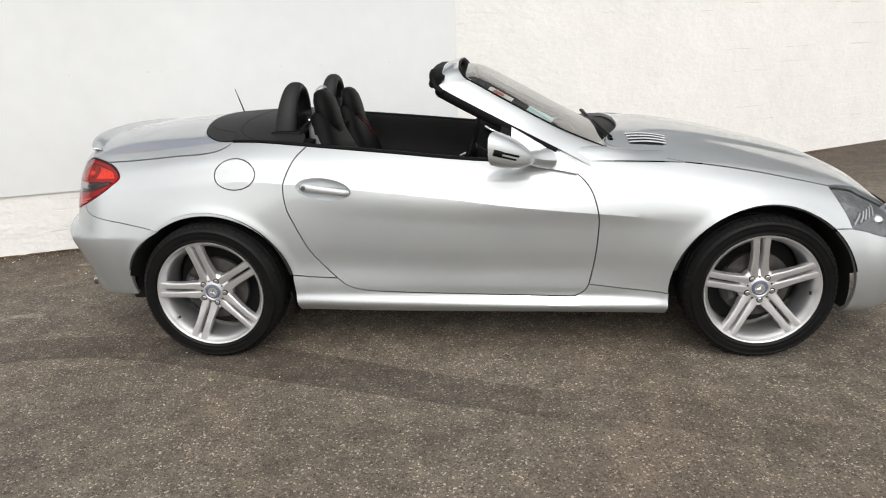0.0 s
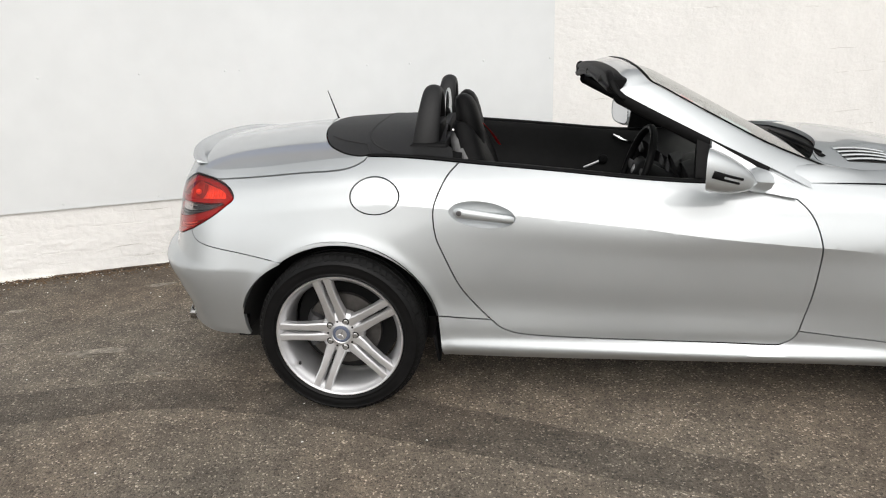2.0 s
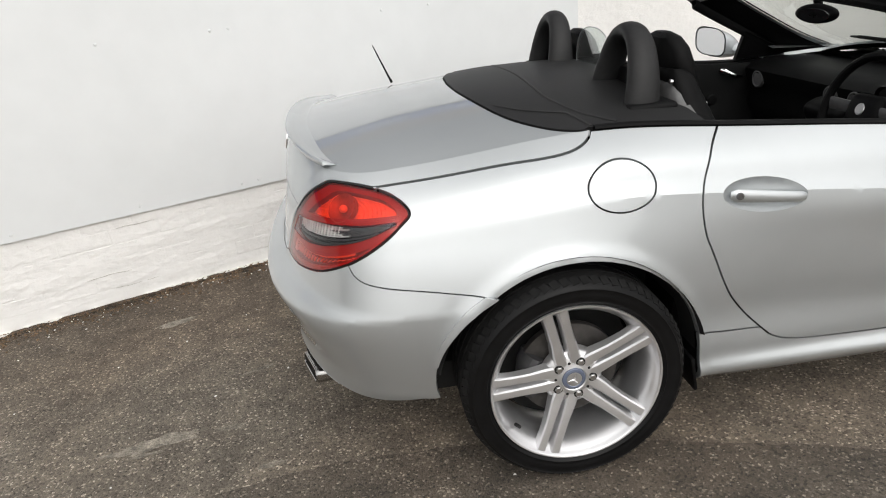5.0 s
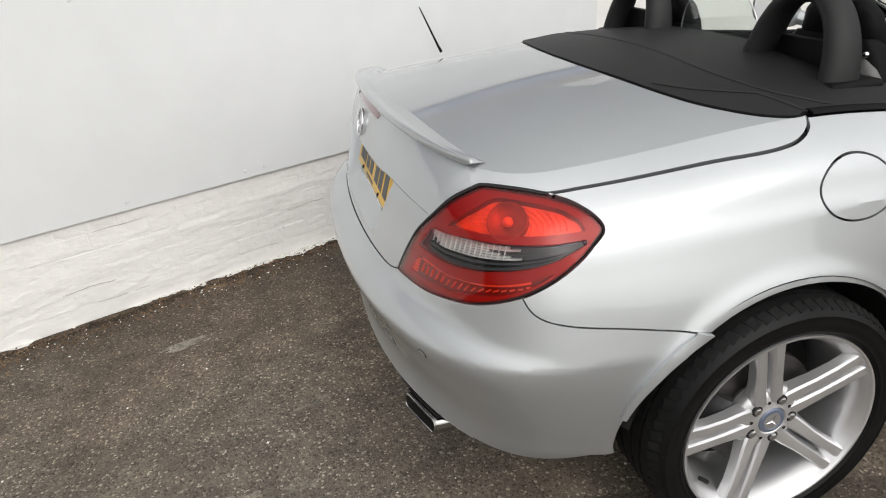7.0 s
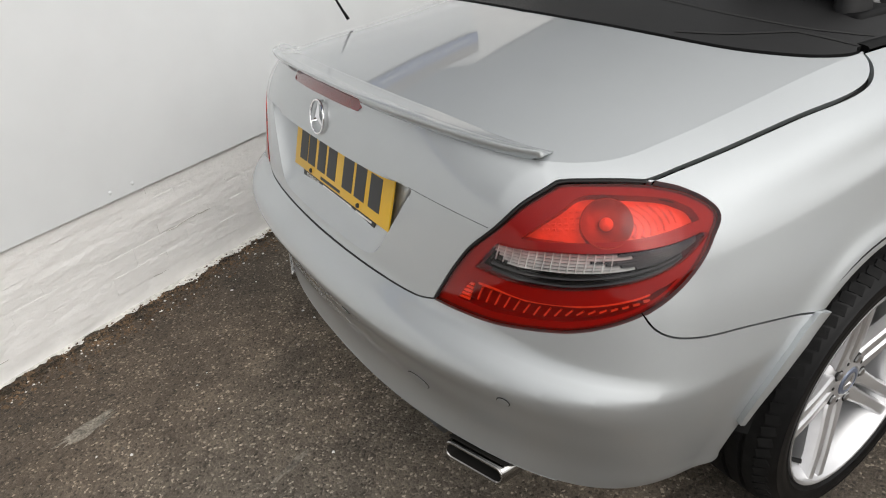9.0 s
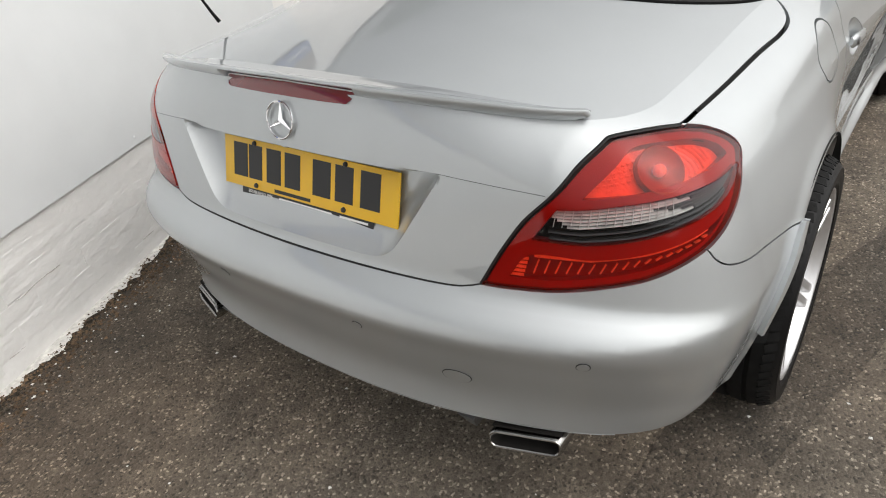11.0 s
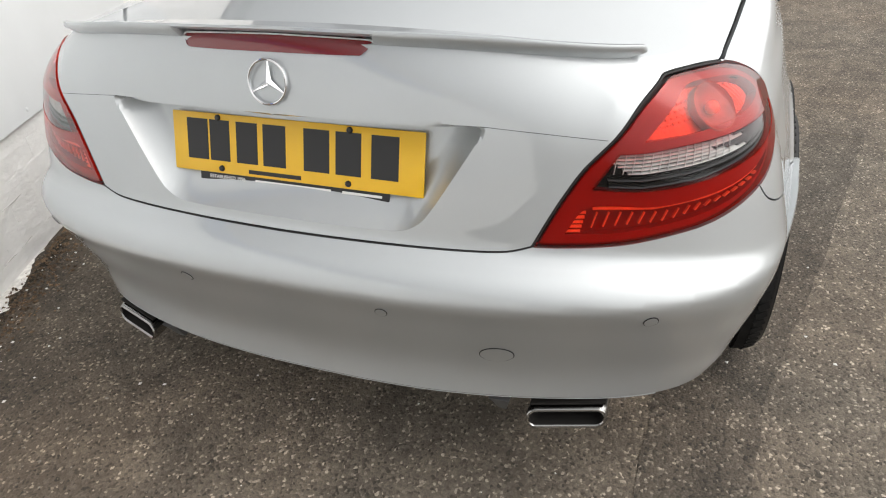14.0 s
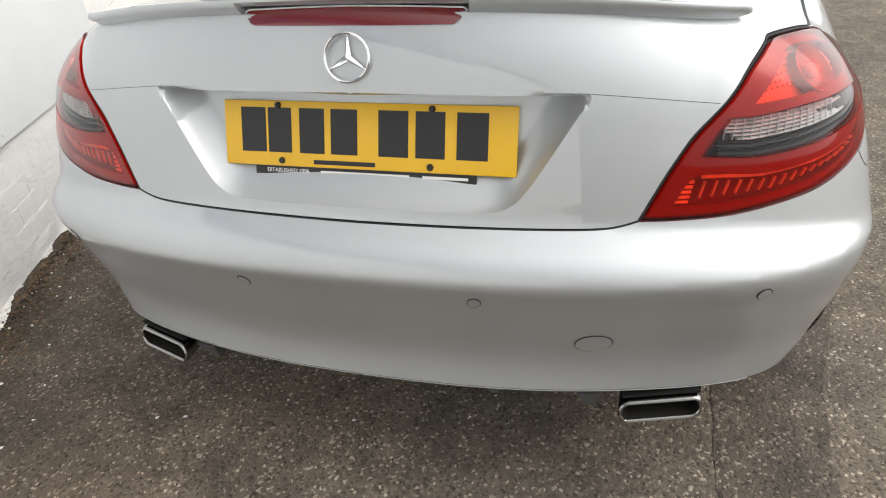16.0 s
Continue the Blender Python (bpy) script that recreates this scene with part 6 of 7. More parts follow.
for k in range(5):
    bm = bmesh.new()
    box(bm, (0.010, 0.006, 0.030), pose(0.3475, -0.05 - 0.016 * k, 1.014), 0.0015)
    part("fin", bm, SHELF, defl)


# tub
bm = bmesh.new()
box(bm, (1.45, 1.32, 0.04), pose(1.08, 0, 0.30))
box(bm, (0.04, 1.40, 0.66), pose(0.41, 0, 0.635, 0, 6, 0))
box(bm, (0.04, 1.40, 0.62), pose(1.76, 0, 0.58))
box(bm, (1.0, 0.20, 0.22), pose(0.95, 0, 0.42), 0.03, 2)
part("tub", bm, CARPET, car, "dark carpeted cockpit tub")
for sign in (-1, 1):
    bm = bmesh.new()
    n = 24
    rows = []
    for x in np.linspace(0.47, 1.60, n):
        w, z = [float(c) for c in wall_point(x, 1.0)[1:]]
        rows.append([bm.verts.new((x, sign * yy, zz)) for yy, zz in ((w - 0.03, z + 0.001), (w - 0.055, z - 0.004), (w - 0.066, z - 0.035), (w - 0.068, z - 0.12), (w - 0.095, z - 0.20), (w - 0.12, z - 0.27), (w - 0.085, z - 0.33), (w - 0.08, 0.30))])
    for r0, r1 in zip(rows, rows[1:]):
        for j in range(7):
            bm.faces.new((r0[j], r0[j + 1], r1[j + 1], r1[j]))
    card = part("door_card", bm, LEATHER, car, "black leather door lining")
    bm = bmesh.new()
    tube(bm, smooth([(1.235, sign * 0.672, 0.846), (1.258, sign * 0.652, 0.836), (1.29, sign * 0.646, 0.820), (1.34, sign * 0.668, 0.810)], 4), [(0.008, 0.013)] * 4 + [(0.007, 0.010)] * 6 + [(0.006, 0.006)] * 3, 10)
    part("inner_handle", bm, CHROME, card, "chrome inner door handle")
    bm = bmesh.new()
    tube(bm, smooth([(1.03, sign * 0.655, 0.655), (1.08, sign * 0.640, 0.676), (1.13, sign * 0.634, 0.698), (1.155, sign * 0.636, 0.708)], 4), (0.006, 0.007), 10)
    pull = part("door_pull", bm, SILVERPLASTIC, card, "satin silver door pull with a round end")
    bm = bmesh.new()
    lathe(bm, [(0.0001, 0.008), (0.020, 0.007), (0.025, 0.003), (0.026, -0.004), (0.020, -0.009)], 24, pose(1.178, sign * 0.634, 0.720, 0, 0, 180 if sign > 0 else 0))
    part("pull_end", bm, TRIM, pull)

# seats
def loft(bm, sections, seg=24, power=0.6):
    """Rounded slices (centre, half depth, half width, lean axis z) skinned together."""
    rings = []
    for (cx, cy, cz), hx, hy in sections:
        ring = []
        for a in np.linspace(0, 2 * math.pi, seg + 1)[:-1]:
            c, s = math.cos(a), math.sin(a)
            ring.append(bm.verts.new((cx + hx * math.copysign(abs(c) ** power, c), cy + hy * math.copysign(abs(s) ** power, s), cz)))
        rings.append(ring)
    for r0, r1 in zip(rings, rings[1:]):
        for j in range(seg):
            bm.faces.new((r0[j], r0[(j + 1) % seg], r1[(j + 1) % seg], r1[j]))
    bm.faces.new(rings[0][::-1])
    bm.faces.new(rings[-1])


for sign in (-1, 1):
    y = sign * 0.365
    seat = new("seat")
    seat.parent = car
    seat.location = (-0.07, 0, -0.048) if sign > 0 else (-0.042, 0, -0.012)
    tagged(seat, "black leather sports seat with integrated headrest")
    bm = bmesh.new()
    loft(bm, [((0.86, y, 0.38), 0.24, 0.24), ((0.86, y, 0.47), 0.26, 0.26), ((0.86, y, 0.52), 0.25, 0.25), ((0.87, y, 0.54), 0.20, 0.17)])
    part("cushion", bm, LEATHER, seat)
    bm = bmesh.new()
    loft(bm, [((0.66, y, 0.50), 0.07, 0.25), ((0.61, y, 0.70), 0.085, 0.26), ((0.565, y, 0.86), 0.078, 0.245), ((0.535, y, 0.95), 0.065, 0.205), ((0.518, y, 1.02), 0.055, 0.165), ((0.508, y, 1.06), 0.046, 0.15), ((0.502, y, 1.085), 0.03, 0.125)])
    part("backrest", bm, LEATHER, seat)
    bm = bmesh.new()
    loft(bm, [((0.59, y, 0.66), 0.082, 0.262), ((0.553, y, 0.84), 0.076, 0.250), ((0.520, y, 0.95), 0.062, 0.206), ((0.500, y, 1.02), 0.050, 0.160), ((0.494, y, 1.055), 0.030, 0.13)])
    part("back_shell", bm, SHELLGREY, seat, "dark grey moulded seat back")
    bm = bmesh.new()
    loft(bm, [((0.545, y, 0.985), 0.045, 0.085), ((0.535, y, 1.03), 0.052, 0.125), ((0.523, y, 1.09), 0.050, 0.128), ((0.513, y, 1.14), 0.044, 0.112), ((0.505, y, 1.170), 0.034, 0.082), ((0.502, y, 1.184), 0.015, 0.04)], power=0.8)
    part("headrest", bm, LEATHER, seat)
    bm = bmesh.new()
    bmesh.ops.create_uvsphere(bm, u_segments=14, v_segments=8, radius=0.008, matrix=Matrix.Translation((0.468, y - 0.140, 1.054)))
    part("release_knob", bm, CHROME, seat)
    bm = bmesh.new()
    q = smooth([(0.535, y - 0.155, 0.965), (0.57, y - 0.150, 0.93), (0.60, y - 0.14, 0.88)] if sign < 0 else [(0.590, y - 0.185, 1.035), (0.632, y - 0.165, 0.985), (0.672, y - 0.135, 0.92)], 6)
    tube(bm, [tuple(p) for p in q], (0.014, 0.0015), 8)
    part("seat_belt", bm, BELTRED, seat, "red seat belt webbing")

# dashboard
bm = bmesh.new()
rows = []
for y in np.linspace(-0.68, 0.68, 25):
    hood = 0.035 * math.exp(-((y + 0.36) / 0.15) ** 4)
    rows.append([bm.verts.new((x, y, z)) for x, z in ((1.76, 0.875), (1.62, 0.885 + hood * 0.4), (1.48, 0.885 + hood), (1.40, 0.872 + hood), (1.365 - hood * 0.3, 0.845 + hood), (1.375, 0.80), (1.40, 0.76), (1.37, 0.70), (1.40, 0.60), (1.50, 0.52))])
for r0, r1 in zip(rows, rows[1:]):
    for j in range(9):
        bm.faces.new((r0[j], r0[j + 1], r1[j + 1], r1[j]))
dash = part("dashboard", bm, TRIM, car, "black dashboard with a hooded instrument cluster", sharp=60)
bm = bmesh.new()
box(bm, (0.10, 0.20, 0.30), pose(1.36, 0.0, 0.66, 0, -22, 0), 0.03, 3)
box(bm, (0.45, 0.18, 0.12), pose(1.10, 0.0, 0.53), 0.03, 2)
console = part("centre_console", bm, TRIM, dash)
for y in (-0.46, -0.26):
    bm = bmesh.new()
    lathe(bm, [(0.0001, -0.035), (0.052, -0.035), (0.060, 0.0), (0.066, 0.0), (0.066, -0.04)], 32, pose(1.385, y, 0.845, 0, 0, -90) @ pose(0, 0, 0, 20, 0, 0))
    part("gauge", bm, GAP, dash, "recessed round gauge")
for y in (-0.07, 0.07, 0.58, -0.6):
    bm = bmesh.new()
    lathe(bm, [(0.0001, 0.002), (0.03, 0.004), (0.034, 0.008), (0.040, 0.006), (0.042, -0.01)], 28, pose(1.372, y, 0.805, 0, 0, 90))
    part("air_vent", bm, SHELLGREY, dash)
bm = bmesh.new()
tube(bm, [(1.06, 0.0, 0.58), (1.045, 0.0, 0.66)], (0.010, 0.010), 10, (1, 0, 0))
bmesh.ops.create_uvsphere(bm, u_segments=16, v_segments=10, radius=0.026, matrix=Matrix.Translation((1.043, 0, 0.68)))
part("gear_lever", bm, SILVERPLASTIC, dash)
# steering wheel
sw = pose(1.168, -0.362, 0.850, 0, 18, 0)
bm = bmesh.new()
seg, ring = 48, []
for i in range(seg):
    a = 2 * math.pi * i / seg
    ring.append([bm.verts.new(sw @ Vector((0.015 * math.sin(b), (0.178 + 0.015 * math.cos(b)) * math.cos(a), (0.178 + 0.015 * math.cos(b)) * math.sin(a)))) for b in np.linspace(0, 2 * math.pi, 11)[:-1]])
for r0, r1 in zip(ring, ring[1:] + ring[:1]):
    for j in range(10):
        bm.faces.new((r0[j], r0[(j + 1) % 10], r1[(j + 1) % 10], r1[j]))
steer = part("steering_wheel", bm, LEATHER, car, "black leather three-spoke steering wheel")
bm = bmesh.new()
box(bm, (0.05, 0.15, 0.12), sw @ Matrix.Translation((0.015, 0, -0.005)), 0.03, 3)
part("airbag_pad", bm, TRIM, steer)
for a in (0, 180, 270):
    bm = bmesh.new()
    tube(bm, [sw @ Vector((0.012, 0.05 * math.cos(radians(a)), 0.05 * math.sin(radians(a)))), sw @ Vector((0.006, 0.175 * math.cos(radians(a)), 0.175 * math.sin(radians(a))))], (0.007, 0.022) if a != 270 else (0.02, 0.007), 10, (0, 0, 1) if a != 270 else (1, 0, 0))
    part("spoke", bm, SHELLGREY if a != 270 else TRIM, steer)
bm = bmesh.new()
lathe(bm, [(0.0001, 0.0), (0.018, 0.0), (0.021, -0.003), (0.022, -0.008)], 24, sw @ Matrix.Translation((-0.012, 0, 0)) @ Matrix.Rotation(radians(90), 4, "Z"))
part("hub_badge", bm, SILVERPLASTIC, steer)
bm = bmesh.new()
tube(bm, [sw @ Vector((0.03, 0, 0)), (1.45, -0.362, 0.70)], (0.05, 0.05), 16)
part("steering_column", bm, TRIM, steer)


# ---- sign and fascia on top of the wall ----
dirA = (A - B).normalized()
nA = Vector((-dirA.y, dirA.x, 0))
if nA.y > 0:
    nA = -nA
BLUE = grain(mat("sign_blue", (0.035, 0.075, 0.24), 0.4), (5.0,), 0.05)
FASCIA = grain(mat("brown_fascia", (0.16, 0.115, 0.085), 0.7), (20.0, 3.0), 0.25, 0.2, 80.0)
ROOF = grain(mat("grey_slate", (0.13, 0.135, 0.14), 0.6), (15.0, 2.0), 0.2, 0.2, 60.0)
sign = slab("shop_sign", B + dirA * 5.2, B + dirA * 0.03, 1.788, 1.957, 0.05, 0.03, BLUE, "long blue sign board with white lettering on the wall", "sign", "")
turn = math.atan2(-dirA.y, -dirA.x)
def sign_text(text, size, along, z):
    c = B + dirA * along + nA * 0.0515 + Vector((0, 0, z))
    words(text, size, Matrix.Translation(c) @ Matrix.Rotation(turn, 4, "Z") @ Matrix.Rotation(radians(90), 4, "X"), PRINT, sign)
sign_text("Ask About Our Free Delivery", 0.093, 0.665, 1.872)
sign_text("CARS", 0.155, 1.60, 1.872)
slab("trim_fascia", B + dirA * 9.0, B, 1.960, 2.15, 0.03, 0.06, FASCIA, "weathered brown fascia board above the sign", "fascia")
dirC = (C - B).normalized()
slab("trim_coping", B + dirC * 0.0, C, 2.40, 2.62, 0.05, 0.25, ROOF, "grey slate coping on the brick wall", "coping")

# ---- screws of the cladding ----
for along in (0.02, 0.55, 1.10, 1.40, 2.24, 2.33, 2.84, 3.40):
    for z in (0.462, 1.235):
        bm = bmesh.new()
        lathe(bm, [(0.0001, 0.0030), (0.005, 0.0026), (0.0070, 0.0014), (0.0078, 0.0)], 14, Matrix.Translation(B + dirA * along + nA * 0.018 + Vector((0, 0, z))) @ Matrix.Rotation(math.atan2(nA.y, nA.x) - math.pi / 2, 4, "Z"))
        sc = part("screw", bm, PANELWHITE, None)
        tagged(sc, "white-capped fixing screw in the cladding sheet", "screw", "cladding screws")

# ---- trench scar and worn places in the asphalt ----
def ragged(line, amp, seed, step=0.02):
    d = resample(np.asarray(smooth(line), float), step)
    out = []
    for i, p in enumerate(d):
        out.append((p[0] + amp * noise.noise(Vector((p[0] * 9, p[1] * 9, seed))) + amp * 0.5 * noise.noise(Vector((p[0] * 31, p[1] * 31, seed))),
                    p[1] + amp * noise.noise(Vector((p[0] * 9, p[1] * 9, seed + 7))) + amp * 0.5 * noise.noise(Vector((p[0] * 31, p[1] * 31, seed + 5)))))
    return np.array(out)


def sheet(name, loop, material, label, category, z=0.0016, step=0.05):
    def lift(x, y):
        return np.stack([x, y, np.full(np.shape(x), z)], -1)
    p, f = patch([(loop, True)], lift, step, depth=0.0, gap=0.0, xy=True)
    p[:, 2] = np.minimum(p[:, 2], z)
    f = [q for q in f if len(q) == 3]
    n = np.cross(p[f[0][1]] - p[f[0][0]], p[f[0][2]] - p[f[0][0]])
    ob = mesh_ob(name, p, f if n[2] > 0 else [q[::-1] for q in f], material, None, flat=True)
    return tagged(ob, label, category, kind="structure")


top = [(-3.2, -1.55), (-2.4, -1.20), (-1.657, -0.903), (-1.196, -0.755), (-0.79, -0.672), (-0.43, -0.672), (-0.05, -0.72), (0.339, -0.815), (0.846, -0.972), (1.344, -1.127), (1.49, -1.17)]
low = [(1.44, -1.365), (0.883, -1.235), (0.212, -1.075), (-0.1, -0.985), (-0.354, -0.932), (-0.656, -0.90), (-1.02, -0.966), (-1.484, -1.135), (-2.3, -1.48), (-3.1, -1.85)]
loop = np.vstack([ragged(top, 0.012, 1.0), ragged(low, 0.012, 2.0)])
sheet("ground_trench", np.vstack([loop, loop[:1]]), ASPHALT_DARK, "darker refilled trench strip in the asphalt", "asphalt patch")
top = [(1.50, -1.18), (1.87, -1.17), (2.2, -1.302), (2.665, -1.462), (3.4, -1.72)]
low = [(3.3, -1.95), (2.559, -1.66), (2.13, -1.51), (1.82, -1.40), (1.46, -1.37)]
ASPHALT_MID = bpy.data.materials.new("asphalt_faded")
ASPHALT_MID.use_nodes = True
build_asphalt(ASPHALT_MID, 1.29)
loop = np.vstack([ragged(top, 0.015, 3.0), ragged(low, 0.015, 4.0)])
sheet("ground_trench_end", np.vstack([loop, loop[:1]]), ASPHALT_MID, "faded end of the refilled trench in the asphalt", "asphalt patch")
WORN = grain(mat("worn_cement", (0.20, 0.178, 0.145), 0.9), (150.0, 24.0), 0.5, 0.5, 250.0)
for k, (cx, cy, lx, ly, a) in enumerate(((-1.31, -0.41, 0.17, 0.028, 12), (-1.08, -0.385, 0.06, 0.014, 5), (-1.47, 0.505, 0.10, 0.022, 18), (-1.35, -0.47, 0.05, 0.010, 10), (-1.02, -0.02, 0.07, 0.012, 24), (-1.95, -0.36, 0.09, 0.014, 10), (-2.1, 0.06, 0.06, 0.02, 20), (-0.92, -0.62, 0.05, 0.012, 10))):
    n = 110
    loop = []
    for i in range(n):
        t = 2 * math.pi * i / n
        r = 1 + 0.55 * noise.noise(Vector((math.cos(t) * 1.6, math.sin(t) * 1.6, k * 3.1))) + 0.5 * noise.noise(Vector((math.cos(t) * 5, math.sin(t) * 5, k * 1.7))) + 0.35 * noise.noise(Vector((math.cos(t) * 14, math.sin(t) * 14, k * 2.3)))
        q = Matrix.Rotation(radians(a), 2) @ Vector((lx * r * math.cos(t), ly * r * math.sin(t)))
        loop.append((cx + q.x, cy + q.y))
    loop.append(loop[0])
    sheet("ground_scar", np.array(loop), WORN, "pale worn scar of cement in the asphalt", "asphalt scar", step=0.03)


# ---- white paint that has run onto the ground along the wall ----
SPILL = grain(mat("paint_spill", (0.66, 0.645, 0.61), 0.8), (60.0, 9.0), 0.2, 0.5, 120.0, dist=0.004)
edge = []
for t in np.arange(-0.2, 6.2, 0.008):
    n1 = noise.noise(Vector((t * 3.1, 0.4, 0))) + 0.8 * noise.noise(Vector((t * 11, 1.4, 0))) + 0.6 * noise.noise(Vector((t * 37, 2.4, 0)))
    q = B + dirA * t + nA * max(0.003, 0.020 + 0.044 * n1)
    edge.append((q.x, q.y))
w0, w1 = B + dirA * 6.19 - nA * 0.02, B - dirA * 0.2 - nA * 0.02
loop = np.array(edge + [(w0.x, w0.y), (w1.x, w1.y), edge[0]])
sheet("ground_paint", loop, SPILL, "ragged run of white wall paint on the asphalt", "paint", z=0.0045, step=0.03)

# ---- loose grit ----
def grit(name, spots, sizes, material, label, seed):
    """Many small angular stones in one mesh."""
    rng = np.random.default_rng(seed)
    base = np.array([(1, 0, 0), (-1, 0, 0), (0, 1, 0), (0, -1, 0), (0, 0, 0.7), (0, 0, -0.7)], float)
    tris = [(0, 2, 4), (2, 1, 4), (1, 3, 4), (3, 0, 4), (2, 0, 5), (1, 2, 5), (3, 1, 5), (0, 3, 5)]
    vs, fs = [], []
    for (x, y), r in zip(spots, sizes):
        a = rng.uniform(0, 6.28)
        v = base * rng.uniform(0.5, 1.3, (6, 1)) * r
        v = v @ np.array([[math.cos(a), math.sin(a), 0], [-math.sin(a), math.cos(a), 0], [0, 0, 1]]) + np.array([x, y, r * 0.25])
        fs += [[len(vs) + i for i in t] for t in tris]
        vs += list(v)
    ob = mesh_ob(name, vs, fs, material, None, flat=True)
    return tagged(ob, label, "grit", kind="stuff")


STONE = grain(mat("grit_stone", (0.22, 0.195, 0.165), 0.9), (300.0, 40.0), 0.5)
SOIL = grain(mat("brown_debris", (0.11, 0.072, 0.042), 0.95), (120.0, 12.0), 0.7)
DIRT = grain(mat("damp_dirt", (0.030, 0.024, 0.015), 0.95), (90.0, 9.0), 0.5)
CHIP = grain(mat("paint_chip", (0.72, 0.71, 0.68), 0.8), (100.0,), 0.2)
rng = np.random.default_rng(4)
P = rng.uniform((-2.8, -3.0), (3.4, 1.6), (5500, 2))
P = P[P[:, 1] < 1.5 + 0.43 * P[:, 0]]
grit("loose_grit", P, rng.uniform(0.0013, 0.0036, len(P)) * rng.choice([1, 1, 1, 1, 1, 1.8], len(P)), STONE, "loose pale grit scattered on the asphalt", 1)


def along_wall(n, spread, lo=-2.4, hi=8.0):
    t = rng.uniform(lo, hi, n)
    d = np.abs(rng.normal(0, spread, n))
    out = []
    for a, b in zip(t, d):
        q = (B + dirA * (3.0 - a) if a < 3.0 else B + dirC * (a - 3.0)) + nA * (b + 0.02)
        out.append((q.x, q.y))
    return np.array(out)


P = along_wall(9000, 0.07)
grit("wall_debris", P, rng.uniform(0.002, 0.010, len(P)), SOIL, "brown leaf and soil debris along the wall foot", 2)
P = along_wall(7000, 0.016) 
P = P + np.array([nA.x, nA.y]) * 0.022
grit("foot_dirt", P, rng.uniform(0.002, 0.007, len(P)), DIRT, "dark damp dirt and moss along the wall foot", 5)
P = np.vstack([along_wall(900, 0.09), rng.uniform((-2.4, -2.2), (0.5, 1.4), (160, 2))])
P = P[P[:, 1] < 1.58 + 0.43 * P[:, 0]]
grit("paint_chips", P, rng.uniform(0.0015, 0.0065, len(P)), CHIP, "white paint chips on the asphalt by the wall", 3)

# ---- a tree beyond the wall ----
BARK = grain(mat("bark", (0.09, 0.07, 0.05), 0.9), (20.0, 4.0), 0.3, 0.6, 40.0)
LEAF = grain(mat("leaves", (0.045, 0.085, 0.025), 0.6), (3.0, 0.6), 0.35)
tree = tagged(new("tree"), "leafy broad tree standing beyond the white wall", "tree")
tree.location = (9.5, 10.5, 0)
bm = bmesh.new()
tube(bm, [(0, 0, 0), (0.1, 0, 1.6), (0, 0.1, 3.2), (0.2, 0, 4.6), (0.2, 0.1, 6.2)], [(0.26, 0.26), (0.21, 0.21), (0.17, 0.17), (0.12, 0.12), (0.05, 0.05)], 12, (1, 0, 0))
for k in range(9):
    a, z = k * 2.4, 2.8 + 0.35 * k
    tube(bm, [(0.05, 0.05, z), (0.8 * math.cos(a), 0.8 * math.sin(a), z + 0.7), (1.7 * math.cos(a), 1.7 * math.sin(a), z + 1.1)], [(0.08, 0.08), (0.05, 0.05), (0.02, 0.02)], 8, (0, 0.1, 1))
part("trunk", bm, BARK, tree)
vs, fs = [], []
rl = np.random.default_rng(9)
cl = [(rl.uniform(-1.9, 1.9), rl.uniform(-1.9, 1.9), rl.uniform(3.2, 7.4), rl.uniform(0.5, 0.95)) for _ in range(26)]
for cx, cy, cz, r in cl:
    for _ in range(240):
        d = rl.normal(size=3)
        d = d / np.linalg.norm(d) * r * rl.uniform(0.4, 1.05)
        c = np.array([cx, cy, cz]) + d
        u, w = rl.normal(size=3), rl.normal(size=3)
        u = u / np.linalg.norm(u) * 0.09
        w = w / np.linalg.norm(w) * 0.05
        i = len(vs)
        vs += [c - u, c + w, c + u, c - w]
        fs.append([i, i + 1, i + 2, i + 3])
tagged(mesh_ob("crown", vs, fs, LEAF, tree, flat=True), kind="stuff")

# ---- bricks, last: thickly painted, proud of the filled joints ----
def brick_mesh(k):
    r = random.Random(k)
    bm = bmesh.new()
    box(bm, (0.231, 0.050, 0.0746), Matrix(), 0.0035, 1)
    for v in bm.verts:
        if v.co.y < 0:
            v.co += Vector((r.uniform(-1, 1) * 0.003, r.uniform(-1, 1) * 0.00025, r.uniform(-1, 1) * 0.002))
    me = bpy.data.meshes.new("brick")
    bm.to_mesh(me)
    bm.free()
    me.materials.append(WHITEBRICK)
    return me


brick_meshes = [brick_mesh(k) for k in range(10)]


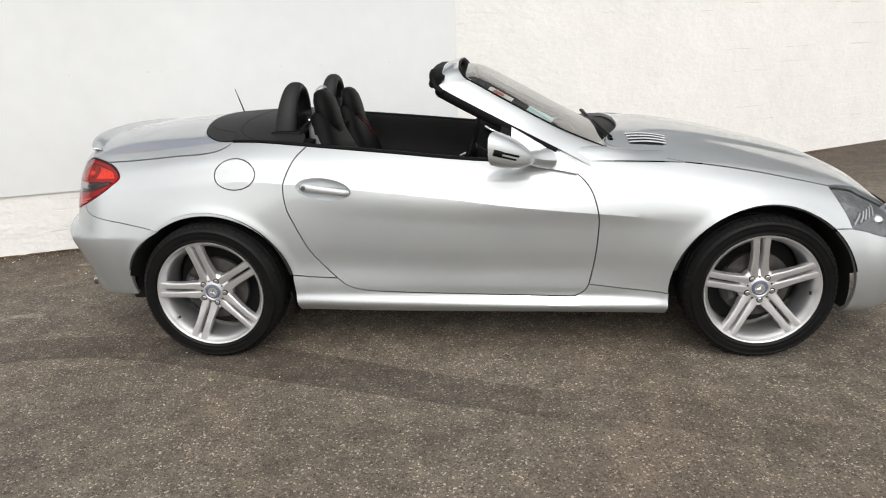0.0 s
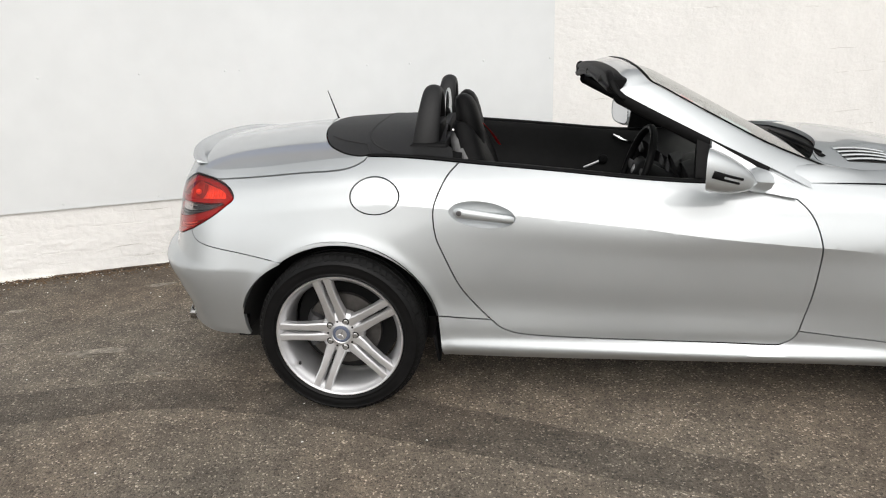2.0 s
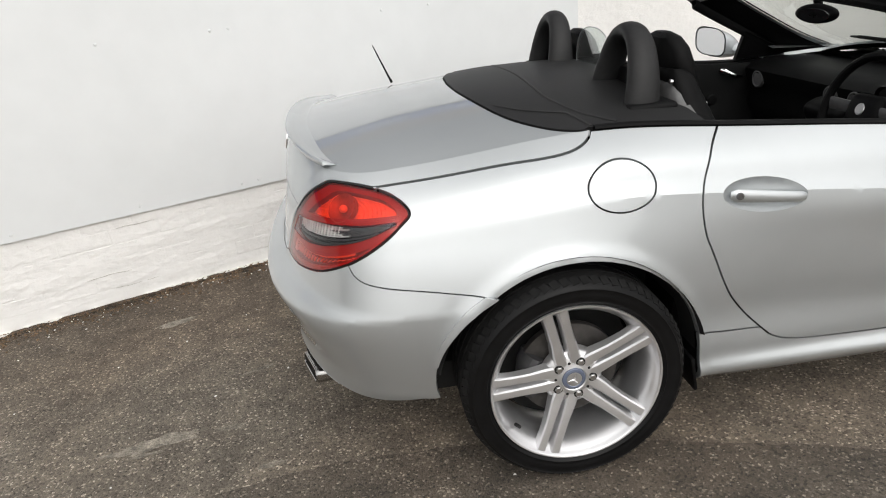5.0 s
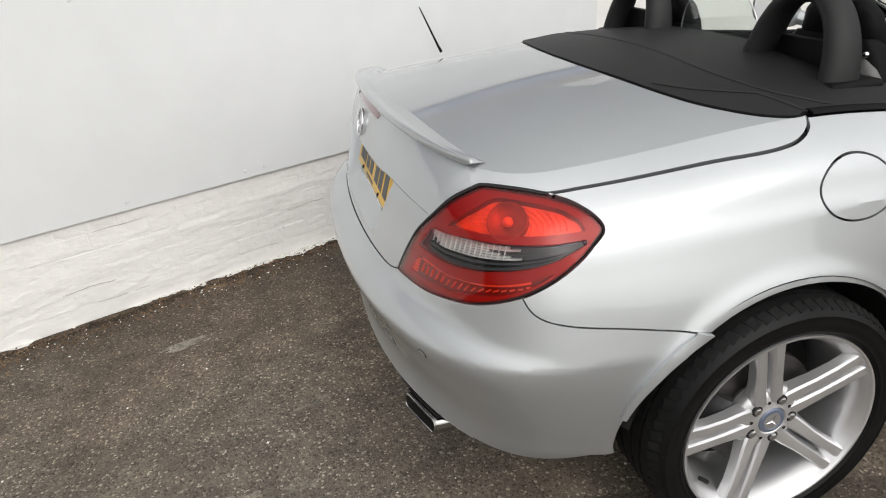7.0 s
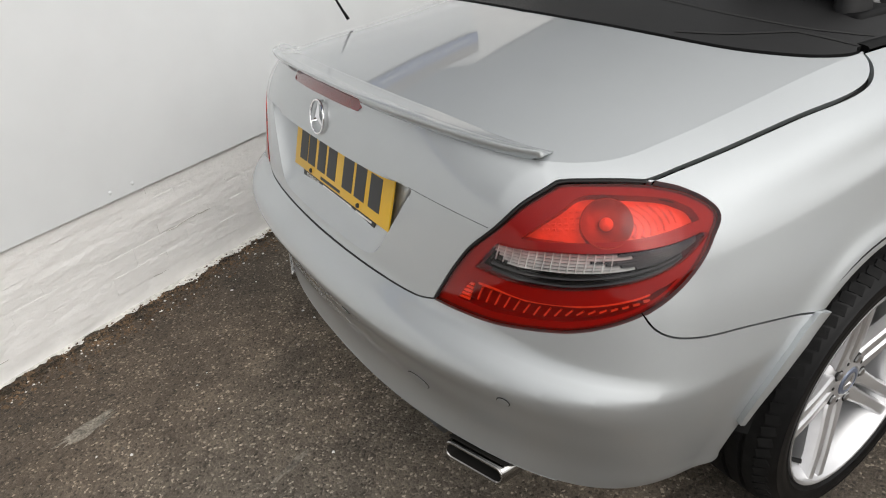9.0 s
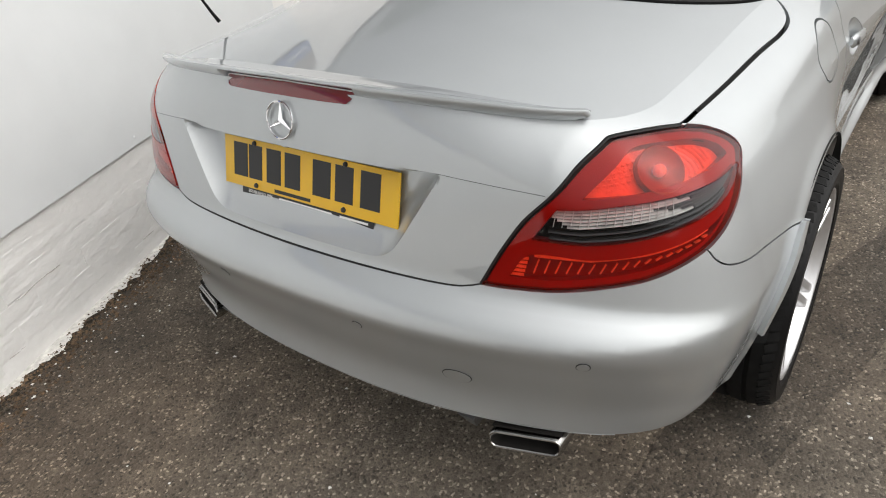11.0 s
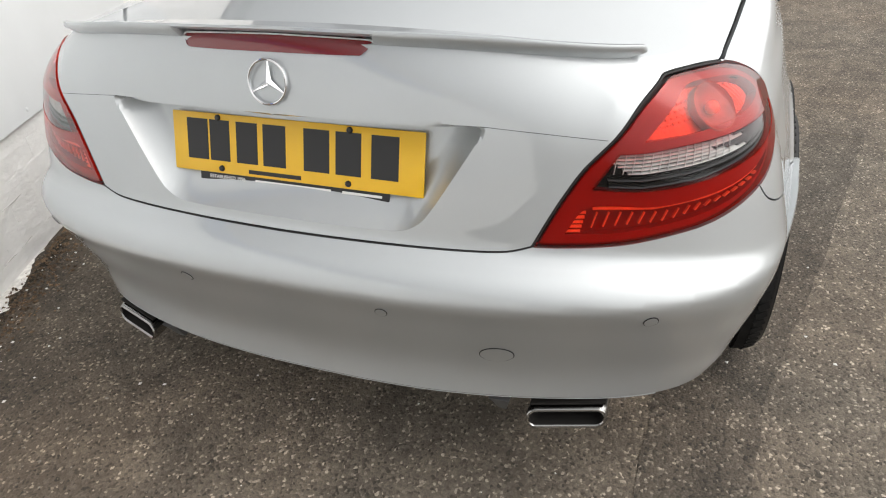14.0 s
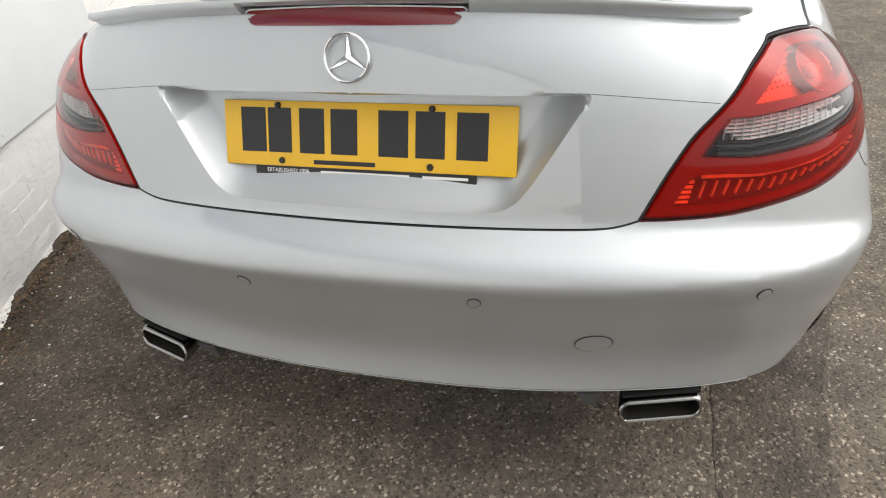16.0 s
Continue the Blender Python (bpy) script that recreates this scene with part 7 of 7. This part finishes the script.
def bricks(wall, start, direction, length, z1, lo, hi, limit, seed, proud):
    """Courses along a wall: those between lo and hi become parts, up to the limit; the rest one mesh."""
    r = random.Random(seed)
    n = Vector((-direction.y, direction.x, 0))
    if n.y > 0:
        n = -n
    yaw = math.atan2(n.y, n.x) + math.pi / 2
    rest_v, rest_f, count = [], [], 0
    course = 0
    z = 0.034
    while z < z1:
        t = 0.115 if course % 2 else 0.0
        while t < length:
            depth = 0.025 - 0.0002 - proud * r.random() ** 3
            m = Matrix.Translation(start + direction * (t + 0.112) - n * depth + Vector((0, 0, z + r.uniform(-0.002, 0.002)))) @ Matrix.Rotation(yaw, 4, "Z") @ Matrix.Rotation(radians(r.uniform(-0.9, 0.9)), 4, "Y") @ Matrix.Rotation(radians(250 * proud * r.uniform(-1, 1)), 4, "X")
            me = r.choice(brick_meshes)
            if lo <= t <= hi and count < limit:
                ob = new("brick", me)
                ob.parent = wall
                ob.matrix_world = m
                count += 1
            else:
                o = len(rest_v)
                rest_v += [tuple(m @ v.co) for v in me.vertices]
                rest_f += [[o + i for i in p.vertices] for p in me.polygons]
            t += 0.232
        z += 0.0755
        course += 1
    if rest_f:
        tagged(mesh_ob("brickwork", rest_v, rest_f, WHITEBRICK, wall, flat=True), kind="stuff")


CRACK = mat("crack_shadow", (0.44, 0.42, 0.38), 0.9)
def crack(wall, direction, t0, z0, length, seed):
    """A thin open joint where the paint has split."""
    bm = bmesh.new()
    n = Vector((-direction.y, direction.x, 0))
    n = -n if n.y > 0 else n
    pts, rads = [], []
    k = max(5, int(length / 0.02))
    for i in range(k + 1):
        u = i / k
        w = 0.006 * noise.noise(Vector((u * length * 14, seed, 0.3))) + 0.003 * noise.noise(Vector((u * length * 60, seed, 1.3)))
        q = B + direction * (t0 + u * length) + n * 0.0022 + Vector((0, 0, z0 + w))
        pts.append(q)
        h = (0.0006 + 0.0022 * abs(noise.noise(Vector((u * length * 30, seed, 5.0))))) * min(1, 6 * u, 6 * (1 - u)) + 0.0002
        rads.append((0.0016, h))
    tube(bm, pts, rads, 6)
    part("crack", bm, CRACK, wall)


rc = random.Random(3)
for i in range(26):
    crack(wall_2, dirC, rc.uniform(0.2, 5.6), 0.0755 * rc.randint(4, 25) - 0.003, rc.uniform(0.15, 0.55), i * 1.7)
for i in range(16):
    crack(wall_1, dirA, rc.uniform(0.8, 4.2), 0.0755 * rc.randint(1, 5) - 0.003, rc.uniform(0.06, 0.22), i * 2.3 + 50)

def paint_skin(wall, direction, t0, t1, z1, step, gain):
    """Coat upon coat of paint: a lumpy skin that bridges the joints and lets brick faces through here and there."""
    n = Vector((-direction.y, direction.x, 0))
    n = -n if n.y > 0 else n
    nt, nz = int((t1 - t0) / step), int(z1 / step)
    vs = []
    for i in range(nt + 1):
        for j in range(nz + 1):
            t, z = t0 + i * step, j * z1 / nz
            N = lambda a, b, c: noise.noise(Vector((t * a, z * b, c)))
            wt, wz = t + 0.020 * N(9, 9, 2.0), z + 0.014 * N(9, 9, 6.0)
            M = lambda a, b, c: noise.noise(Vector((wt * a, wz * b, c)))
            bed = abs((wz / 0.0755) % 1 - 0.5) * 2
            head = abs(((wt + (0.116 if int(wz / 0.0755) % 2 else 0.0)) / 0.232) % 1 - 0.5) * 2
            groove = max((bed - 0.80) / 0.20, (head - 0.93) / 0.07, 0.0)
            h = 0.0034 * M(5, 8, 0.0) + 0.0028 * M(14, 20, 3.0) + 0.0016 * (0.35 - abs(M(30, 44, 8.0))) - 0.0016 * max(0.0, 0.12 - abs(M(11, 17, 15.0))) / 0.12
            h -= 0.0030 * groove * max(0.0, 0.5 + 1.4 * N(2.5, 5, 11.0))
            h = 0.0016 + gain * (h + 0.0009 * M(75, 90, 5.0))
            if z > z1 - 0.012:
                h = min(h, 0.003)
            vs.append(B + direction * t + n * max(h, -0.004) + Vector((0, 0, z)))
    k = nz + 1
    fs = [[i * k + j, (i + 1) * k + j, (i + 1) * k + j + 1, i * k + j + 1] for i in range(nt) for j in range(nz)]
    tagged(mesh_ob("paint_skin", vs, fs, WHITEBRICK, wall, "lumpy thick white paint"), kind="stuff")


paint_skin(wall_1, dirA, 0.4, 4.4, 0.429, 0.009, 1.0)
paint_skin(wall_2, dirC, 0.012, 5.0, 2.36, 0.0125, 0.55)
bricks(wall_1, B.copy(), dirA, 6.5, 0.42, 0.6, 4.6, 300, 5, 0.0020)
bricks(wall_2, B.copy(), dirC, 7.6, 2.36, 0.0, 3.0, 300, 6, 0.0014)
